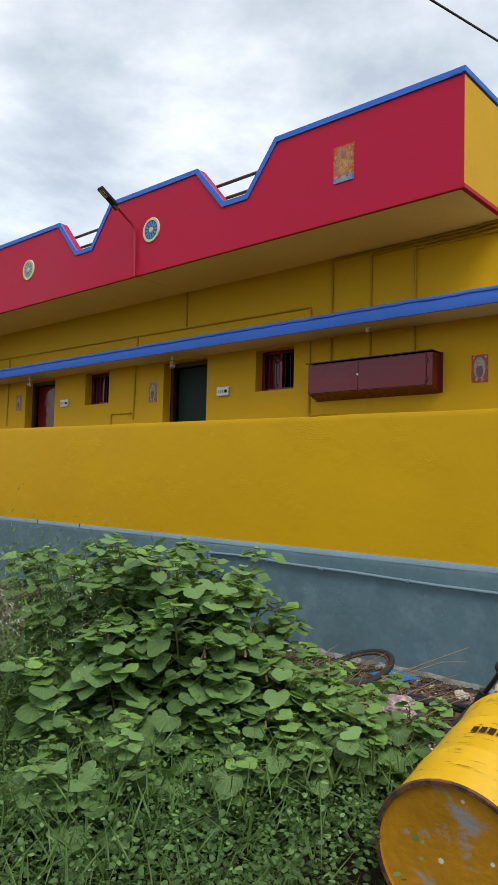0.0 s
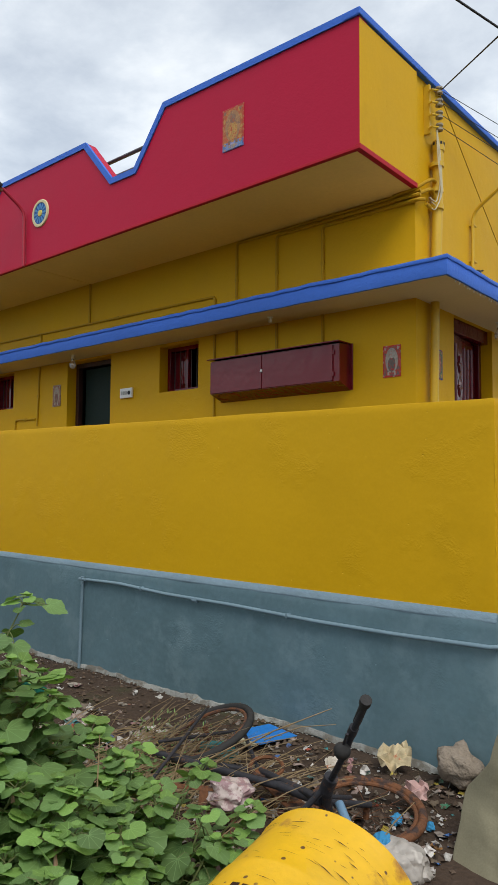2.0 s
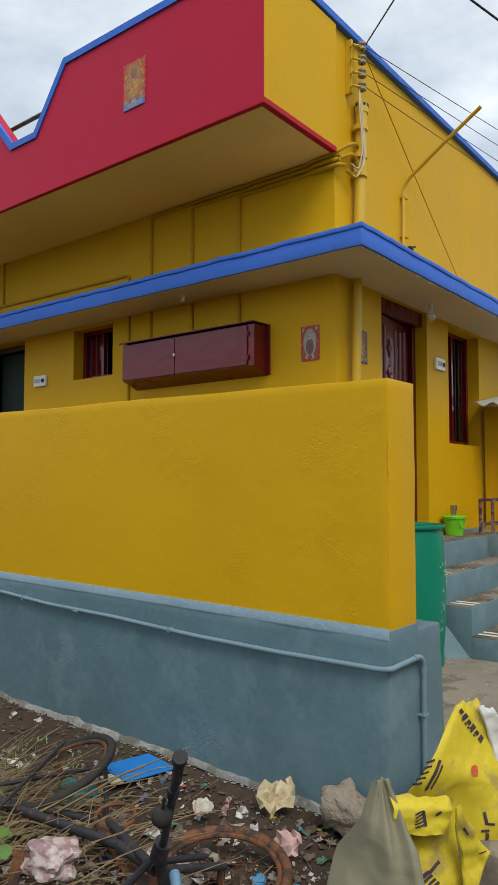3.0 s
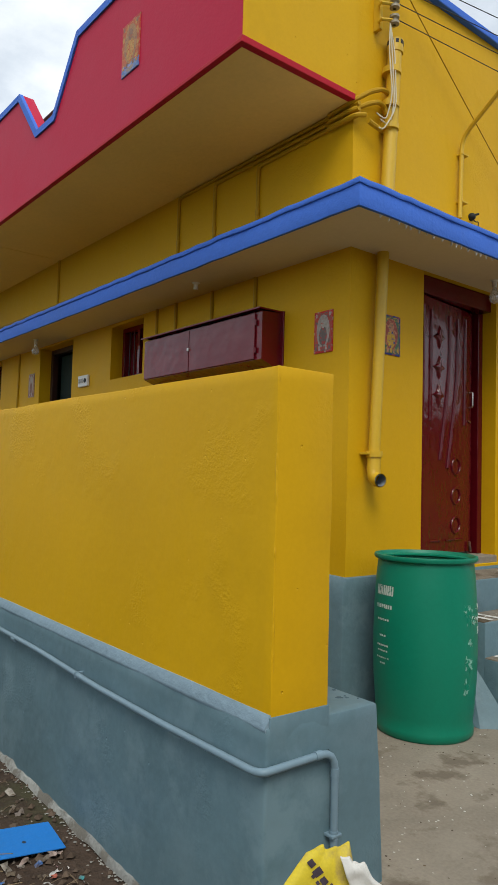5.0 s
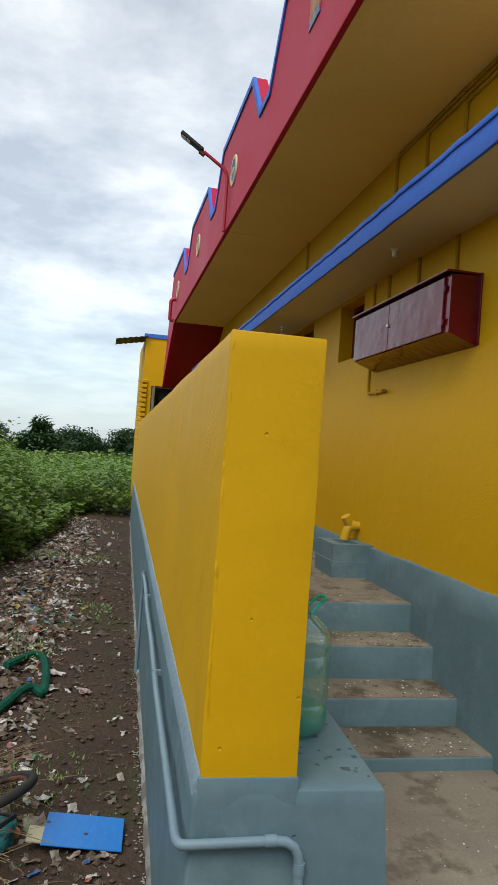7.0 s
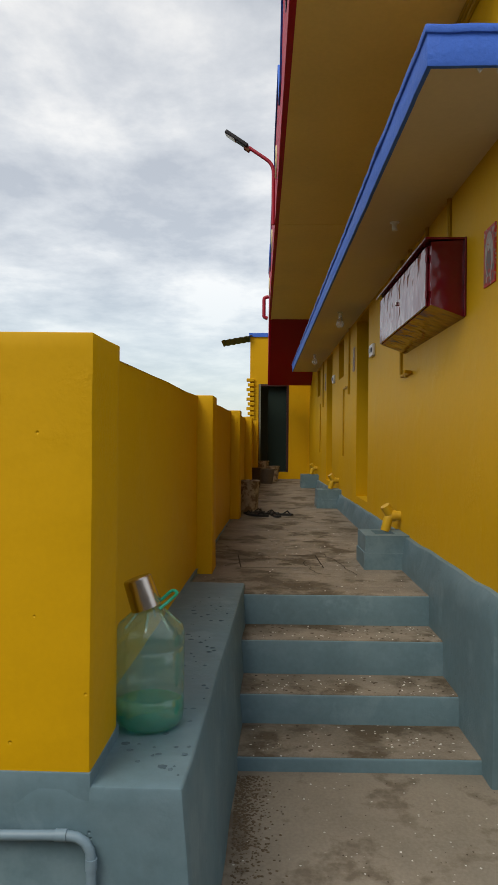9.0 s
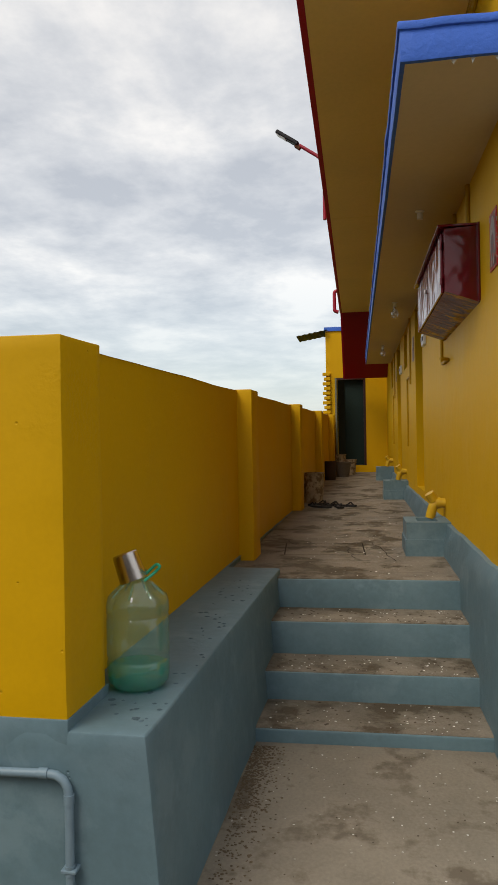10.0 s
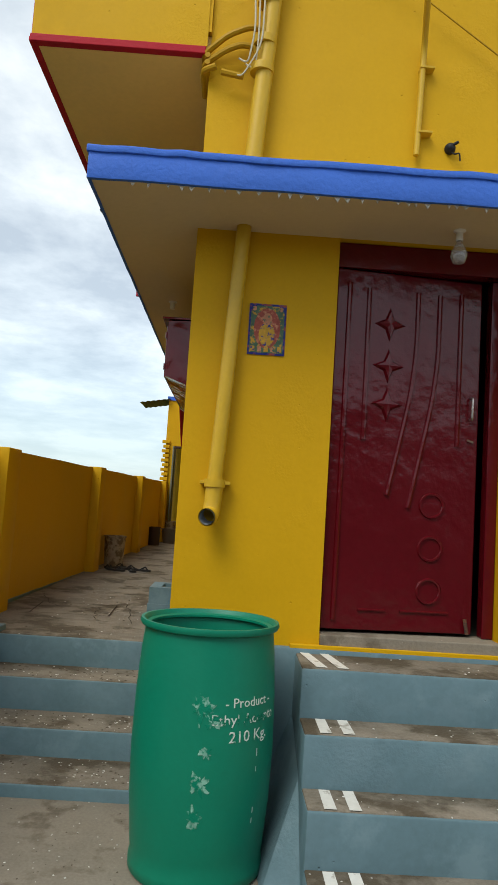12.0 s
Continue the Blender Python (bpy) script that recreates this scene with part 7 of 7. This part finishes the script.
# the tall clump in the middle, then lower ones towards the drum and the path
WEEDS = []
for i in range(40):
    x, y = vrng.uniform(-4.3, -1.5), vrng.uniform(1.6, 3.20)
    peak = math.exp(-((x + 2.75) / 0.66) ** 2 - ((y - 2.40) / 0.60) ** 2)
    if (x > -1.75 and 2.1 < y < 3.4) or (peak < 0.30 and vrng.random() < 0.72):
        continue
    h = 0.42 + 0.84 * peak + vrng.uniform(-0.08, 0.06)
    if y > 2.75 and x > -2.4:
        h = min(h, 0.50)
    WEEDS.append((x, y, h))
WEEDS += [(-3.6, 2.75, 1.2), (-3.9, 2.9, 1.15), (-4.2, 2.75, 1.1), (-3.8, 2.45, 1.15), (-2.45, 2.55, 1.05), (-2.7, 2.6, 1.22), (-3.3, 2.25, 1.26), (-3.55, 2.35, 1.2), (-2.25, 2.5, 0.80), (-2.4, 2.85, 0.80), (-3.1, 2.75, 1.2), (-2.1, 2.2, 0.55), (-3.4, 1.75, 0.62), (-3.2, 1.9, 0.72), (-2.7, 1.95, 0.66), (-2.75, 2.35, 1.28), (-2.95, 2.50, 1.30), (-2.62, 2.48, 1.20), (-2.85, 2.15, 1.24), (-3.20, 2.40, 1.30), (-3.05, 2.20, 1.26), (-2.60, 2.22, 1.12), (-2.85, 2.70, 1.22), (-2.5, 2.7, 0.92), (-3.4, 2.6, 1.2),
          (-2.42, 2.45, 0.86), (-2.35, 2.25, 0.70), (-2.15, 2.70, 0.66), (-1.95, 2.85, 0.58), (-1.80, 3.05, 0.50), (-2.05, 3.15, 0.54), (-2.35, 3.1, 0.60), (-2.1, 2.40, 0.56), (-1.92, 2.55, 0.50), (-2.25, 2.05, 0.48), (-2.95, 1.75, 0.56), (-3.05, 1.55, 0.46), (-2.2, 2.95, 0.66), (-2.6, 3.0, 0.8)]
WEEDS = [w for w in WEEDS if not (w[0] < -2.82 and w[1] < 2.28)] + [(-2.62, 1.78, 0.42), (-2.80, 1.62, 0.40), (-2.45, 1.9, 0.46)]
for i, (x, y, h) in enumerate(WEEDS):
    leafy_weed(x, y, h, 0.26 + 0.14 * h, 100 + i, big=0.088 if h > 0.7 else 0.074)


def undergrowth(name, n, box, hmin, hmax, outline, size, m, label, seed, shape=None, tilt=(-0.9, 0.3), sprig=1):
    """Small leaves filling a stretch of ground up to a height, set round many short upright sprigs, as one mass."""
    r = random.Random(seed)
    spots = []
    while len(spots) < n:
        x, y = r.uniform(box[0], box[1]), r.uniform(box[2], box[3])
        if x > -1.48 and 1.96 < y < 3.4:
            continue
        k = 0.6 + 0.8 * noise.noise(Vector((x * 0.9, y * 0.9, seed)))
        top = hmin + (hmax - hmin) * max(0, min(1, k))
        if shape:
            top *= shape(x, y)
        if top < 0.03:
            continue
        top *= r.uniform(0.6, 1.12) if sprig > 1 else 1.0
        lean_x, lean_y = r.gauss(0, 0.25), r.gauss(0, 0.25)
        for j in range(sprig):
            up_ = (j + r.random()) / sprig if sprig > 1 else r.random()
            h = top * up_ ** 0.55
            fa = j * 2.4 + r.uniform(-0.5, 0.5) if sprig > 1 else r.uniform(0, 6.28)
            off = size * 0.5 if sprig > 1 else 0.0
            p = Vector((x + lean_x * h + off * math.cos(fa), y + lean_y * h + off * math.sin(fa), ground_height(x, y) + h))
            spots.append((p, size * r.uniform(0.5, 1.3) * (1.15 - 0.4 * up_ if sprig > 1 else 1.0), fa - math.pi / 2, r.uniform(*tilt)))
    v, f, _ = leaf_cloud(spots, outline, r)
    return tagged(raw_mesh(name, v, f, m), label, "weeds", kind="stuff")


def fade(x, y):
    """The mass thins out unevenly towards the bare strip by the wall, the path and its far sides."""
    wob = 0.38 * noise.noise(Vector((x * 1.7, y * 1.7, 2))) + 0.18 * noise.noise(Vector((x * 5, y * 5, 7)))
    edge = 3.30 - 0.30 * max(0, min(1, (x + 2.5) / 1.0)) + wob
    side = max(0, min(1, (-1.0 - x + wob) / 0.40 + 0.25))
    back = max(0, min(1, (y - 0.75 + wob) / 0.4)) * max(0, min(1, (x + 5.0 + 2 * wob) / 0.5))
    return max(0, min(1, (edge - y) / 0.5)) * side * back


def clumped(x, y):
    wob = 0.5 * noise.noise(Vector((x * 1.5, y * 1.5, 12)))
    return max(0, min(1, (-2.65 - x + wob) / 0.5)) * max(0, min(1, (2.75 - y + wob) / 0.4)) * max(0, min(1, (x + 5.3 + wob) / 0.5)) * max(0.0, min(1, (y - 0.9 + wob) / 0.4))


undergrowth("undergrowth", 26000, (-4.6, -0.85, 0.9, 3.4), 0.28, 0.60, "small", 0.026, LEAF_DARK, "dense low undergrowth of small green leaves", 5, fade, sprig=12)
undergrowth("undergrowth", 18000, (-4.6, -0.85, 0.9, 3.4), 0.30, 0.62, "small", 0.021, LEAF_FINE, "fine green leaves among the undergrowth", 6, fade, (-0.6, 0.6), sprig=16)
undergrowth("undergrowth", 3600, (-5.2, -0.85, 0.5, 3.4), 0.25, 0.60, "small", 0.026, LEAF, "larger small leaves among the undergrowth", 16, fade, sprig=10)
undergrowth("grass_blades", 5000, (-5.0, -0.75, 0.3, 3.6), 0.16, 0.50, "blade", 0.11, LEAF_FINE, "long grass blades among the weeds", 7, fade, (0.4, 1.5))
undergrowth("feathery_weed_mass", 42000, (-4.9, -2.60, 1.2, 2.8), 1.0, 1.42, "thin", 0.036, LEAF_FINE, "feathery weeds with narrow leaves", 8, clumped, (-0.3, 1.2), sprig=36)
undergrowth("low_grass", 1300, (-12.0, -1.3, 3.3, 4.95), 0.010, 0.06, "long", 0.026, LEAF, "sparse grass tufts on the bare dirt", 9, lambda x, y: max(0, noise.noise(Vector((x * 0.8, y * 1.4, 4))) * 2.2), (0.5, 1.5))
undergrowth("undergrowth", 4200, (-4.6, -2.62, 3.2, 4.0), 0.10, 0.34, "small", 0.028, LEAF, "low green weeds creeping over the rubbish", 15, lambda x, y: max(0, min(1, 2.4 * noise.noise(Vector((x * 1.5, y * 1.5, 21))) + 0.35)))
# white blossom on the feathery weeds
verts, faces = [], []
for _ in range(120):
    cx, cy = vrng.uniform(-4.2, -2.55), vrng.uniform(1.45, 2.3)
    cz = ground_height(cx, cy) + vrng.uniform(0.75, 1.20)
    for _k in range(9):
        p = Vector((cx + vrng.gauss(0, 0.035), cy + vrng.gauss(0, 0.035), cz + vrng.gauss(0, 0.03)))
        s = vrng.uniform(0.0018, 0.0038)
        base = len(verts)
        verts += [(p + Vector(d) * s)[:] for d in ((1, 0, 0), (-0.5, 0.87, 0), (-0.5, -0.87, 0), (0, 0, 1.2))]
        faces += [(base, base + 1, base + 3), (base + 1, base + 2, base + 3), (base + 2, base, base + 3)]
tagged(raw_mesh("white_blossom", verts, faces, BLOSSOM), "tiny white blossoms on the feathery weeds", "blossom", kind="stuff")
# dry straw and twigs over the bicycle
tw = bmesh.new()
for _ in range(420):
    x, y = vrng.gauss(-2.85, 0.38), min(4.30, vrng.gauss(3.90, 0.26))
    z = ground_height(x, y)
    a, ln = vrng.gauss(0.7, 0.8), vrng.uniform(0.15, 0.5)
    p = Vector((x, y, z + vrng.uniform(0.0, 0.12)))
    d = Vector((math.cos(a), math.sin(a), vrng.uniform(-0.05, 0.55))) * ln
    tube(tw, [p, p + d * 0.5 + Vector((0, 0, 0.02)), p + d], vrng.uniform(0.0016, 0.0045), 4, False, 0.4)
tagged(part("dry_straw", tw, TWIG), "heap of dry straw and twigs over the bicycle", "straw", kind="stuff")
br = bmesh.new()
for p, q, r_ in (((-2.55, 4.1, -0.1), (-1.98, 4.35, 0.24), 0.006), ((-2.3, 4.2, 0.05), (-2.0, 4.42, 0.14), 0.004), ((-2.1, 2.95, -0.2), (-2.12, 3.0, 0.42), 0.005), ((-2.6, 4.0, -0.1), (-2.2, 4.3, 0.12), 0.005)):
    tube(br, [p, Vector(p).lerp(Vector(q), 0.5) + Vector((0.01, 0, 0.03)), q], r_, 5, True, 0.4)
bits = bmesh.new()
for _ in range(420):
    x = -1.5 - 9.0 * vrng.random() ** 1.3
    y = 5.0 + 0.0285 * (-1.4 - x) - vrng.uniform(0.06, 1.6)
    z = ground_height(x, y) + 0.006
    a, ln = vrng.uniform(0, 6.28), vrng.uniform(0.02, 0.13)
    d = Vector((math.cos(a), math.sin(a), vrng.uniform(-0.05, 0.25))) * ln
    p = Vector((x, y, z))
    tube(bits, [p, p + d * 0.5 + Vector((0, 0, 0.006)), p + d], vrng.uniform(0.0012, 0.0035), 4, False, 0.5)
tagged(part("twig_bits", bits, surface("grey_brown_twig_bits", (0.16, 0.115, 0.075), 0.9, var=0.4, island=0.6)), "short dry twigs and straw bits on the dirt", "twigs", kind="stuff")
tagged(part("dry_branches", br, TWIG, smooth=True), "bare dry branches sticking out of the heap", "branch", kind="stuff")


# ---- the field and far trees ----
def field(name, n, area, height, size, m, seed, label, outline="broad"):
    r = random.Random(seed)
    spots = []
    while len(spots) < n:
        x, y = area(r)
        if x > -16.9 and y > 5.06 + 0.0285 * (-1.4 - x) - 1.0 - 0.04 * max(0, -x - 6):
            continue
        bump_ = 0.65 + 0.55 * noise.noise(Vector((x * 0.45, y * 0.45, seed)))
        z = ground_height(x, y) + height(x, y) * max(0.15, bump_) * (0.04 + 0.96 * r.random() ** 0.6)
        spots.append((Vector((x, y, z)), size * r.uniform(0.6, 1.3), r.uniform(0, 6.28), r.uniform(-0.9, 0.3)))
    v, f, _ = leaf_cloud(spots, outline, r)
    return tagged(raw_mesh(name, v, f, m), label, "weeds", kind="stuff")


def near_bank(r):
    x = r.uniform(-19, -5.0)
    edge = 3.6 - 0.11 * (x + 10) if x < -10 else 3.6 - 0.30 * (x + 10)
    return x, edge - abs(r.gauss(0, 1.1)) - max(0, 0.1 * (x + 7))


field("weed_bank", 17000, near_bank, lambda x, y: min(2.9, 0.5 + 1.9 * max(0, 3.75 - y)), 0.062, FAR_LEAF, 31, "tall green weeds along the bare strip")
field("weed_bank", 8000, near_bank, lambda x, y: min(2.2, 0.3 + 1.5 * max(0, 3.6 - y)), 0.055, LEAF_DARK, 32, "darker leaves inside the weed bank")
field("weed_field", 30000, lambda r: (r.uniform(-34, -17.4), r.uniform(-6, 9)), lambda x, y: 1.30, 0.062, FAR_LEAF, 33, "green weed field beyond the bare strip")
field("weed_field", 18000, lambda r: (-34 - abs(r.gauss(0, 22)), r.uniform(-30, 16)), lambda x, y: 1.35, 0.16, FAR_LEAF, 34, "distant green weed field")
field("far_scrub", 4000, lambda r: (r.uniform(-110, -75), r.uniform(-45, 28)), lambda x, y: 1.5, 0.40, TREE_LEAF, 35, "dark scrub along the far edge of the field")
field("weed_field", 5000, lambda r: (r.uniform(-20, -16.95), r.uniform(1.5, 5.6)), lambda x, y: 1.15, 0.055, FAR_LEAF, 37, "green weeds closing the bare strip")
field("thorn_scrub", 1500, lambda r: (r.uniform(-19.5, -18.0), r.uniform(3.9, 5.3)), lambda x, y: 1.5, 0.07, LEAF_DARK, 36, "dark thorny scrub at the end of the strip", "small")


def far_tree(x, y, h, w, seed):
    r = random.Random(seed)
    t = thing("far_tree", pose(x, y, -0.4), "dark green rounded tree beyond the field", "tree", "trees beyond the field")
    trunk = bmesh.new()
    tube(trunk, [(0, 0, 0), (0.1, 0, h * 0.25), (0.0, 0.1, h * 0.5)], 0.028 * h, 8, True, 0.6)
    ends = []
    for k in range(6):
        a = k * 1.05 + r.uniform(-0.3, 0.3)
        e = Vector((w * 0.33 * math.cos(a), w * 0.33 * math.sin(a), h * r.uniform(0.30, 0.80)))
        tube(trunk, [(0, 0, h * 0.3), e * 0.6 + Vector((0, 0, h * 0.12)), e], 0.012 * h, 6, False, 0.4)
        ends.append(e)
    part("trunk", trunk, BARK, t, smooth=True)
    spots = []
    for e in ends + [Vector((0, 0, h * 0.85)), Vector((0, 0, h * 0.65))]:
        cr = w * r.uniform(0.24, 0.34)
        for _ in range(620):
            d = Vector((r.gauss(0, 1), r.gauss(0, 1), r.gauss(0, 0.8))).normalized() * cr * (r.random() ** 0.4)
            spots.append((e + d, 0.075 * h * r.uniform(0.6, 1.2), r.uniform(0, 6.28), r.uniform(-1.2, 0.6)))
    v, f, _ = leaf_cloud(spots, "small", r)
    raw_mesh("crown", v, f, TREE_LEAF, t, "dark green crown", "stuff")


for i, (x, y, h, w) in enumerate(((-62, -0.6, 5.4, 4.6), (-75, 1.4, 4.6, 4.4), (-70, 3.2, 4.2, 5.0), (-82, 7.2, 5.2, 5.2), (-64, 8.6, 4.6, 4.8), (-45, 8.6, 5.8, 3.6), (-80, -8.0, 5.2, 5.5), (-70, 13, 5.0, 5), (-90, -16, 6, 6))):
    far_tree(x, y, 0.66 * h, 0.80 * w, 300 + i)

# ---- unseen plain wall added opposite the front door: its lower half reflects dark ----
tagged(part("wall_opposite", boxed(5.3, 5.5, -6.0, 16.0, -0.4, 3.5), surface("dull_reflected_plaster", (0.20, 0.18, 0.16), 0.9, var=0.15)), "unseen plain dull wall added for the front door's dark reflection", "wall", kind="structure")

# ---- grit, paint drops and dirt on the concrete ----
grng = random.Random(51)


def grit(name, n, spot, size, colour, label):
    verts, faces = [], []
    for _ in range(n):
        x, y, z = spot()
        s_ = size * grng.uniform(0.4, 1.5)
        base = len(verts)
        k = 6
        ph = grng.uniform(0, 6)
        verts.append((x, y, z + min(0.002, 0.35 * s_)))
        for i in range(k):
            a = ph + 2 * math.pi * i / k
            rr = s_ * grng.uniform(0.6, 1.2)
            verts.append((x + rr * math.cos(a), y + rr * math.sin(a), z - 0.001))
        faces += [(base, base + 1 + i, base + 1 + (i + 1) % k) for i in range(k)]
    tagged(raw_mesh(name, verts, faces, surface(name + "_surface", colour, 0.85, var=0.3, island=0.5)), label, "grit", kind="stuff")


def on_yard():
    return grng.uniform(-2.8, 0.6), grng.uniform(5.75, 7.4), 0.002


def on_steps():
    i = grng.randrange(4)
    x1 = STEP_EDGES[i][0] - 0.02
    x0 = STEP_EDGES[i + 1][0] + 0.02 if i < 3 else -7.5
    x = grng.uniform(x0, x1)
    return x, grng.uniform(5.72, 6.8), STEP_EDGES[i][1] + 0.002 if i < 3 else floor_z(x) + 0.006


def on_front_steps():
    i = grng.randrange(4)
    x0 = END_X + 0.05 if i == 0 else FSTEPS[i - 1][0] + 0.02
    return grng.uniform(x0, FSTEPS[i][0] - 0.03), grng.uniform(7.6, 8.8), FSTEPS[i][1] + 0.002


def stair_foot():
    return -2.85 + abs(grng.gauss(0, 0.5)), 5.66 + abs(grng.gauss(0, 0.07)), 0.002


grit("paint_drops", 150, on_yard, 0.0042, (0.62, 0.60, 0.56), "dried white paint drops on the yard")
grit("paint_drops", 210, on_steps, 0.0055, (0.66, 0.64, 0.60), "dried white paint drops on the corridor steps")
grit("paint_drops", 70, on_front_steps, 0.0055, (0.66, 0.64, 0.60), "dried white paint drops on the front steps")
grit("dark_grit", 320, on_yard, 0.004, (0.09, 0.07, 0.05), "dark grit scattered on the yard")
grit("dirt_crumbs", 1100, stair_foot, 0.0055, (0.13, 0.095, 0.06), "brown dirt swept against the stair parapet")
grit("dirt_crumbs", 260, on_steps, 0.008, (0.09, 0.07, 0.05), "dirt crumbs on the corridor steps")


def on_parapet():
    x, y = grng.uniform(-2.3, -0.06), grng.uniform(0.28, 0.49)
    p = WALL_AT @ Vector((x, y, 0.6535))
    return p.x, p.y, p.z


grit("damp_spots", 70, on_parapet, 0.010, (0.078, 0.125, 0.155), "dark damp spots on the blue stair parapet")


def wall_foot():
    x = -0.02 - 12.0 * grng.random() ** 1.6
    p = WALL_AT @ Vector((x, -0.045 - abs(grng.gauss(0, 0.022)), 0))
    return p.x, p.y, ground_height(p.x, p.y) + 0.006


grit("lime_crumbs", 600, wall_foot, 0.0060, (0.27, 0.265, 0.24), "pale lime crumbs along the foot of the wall")
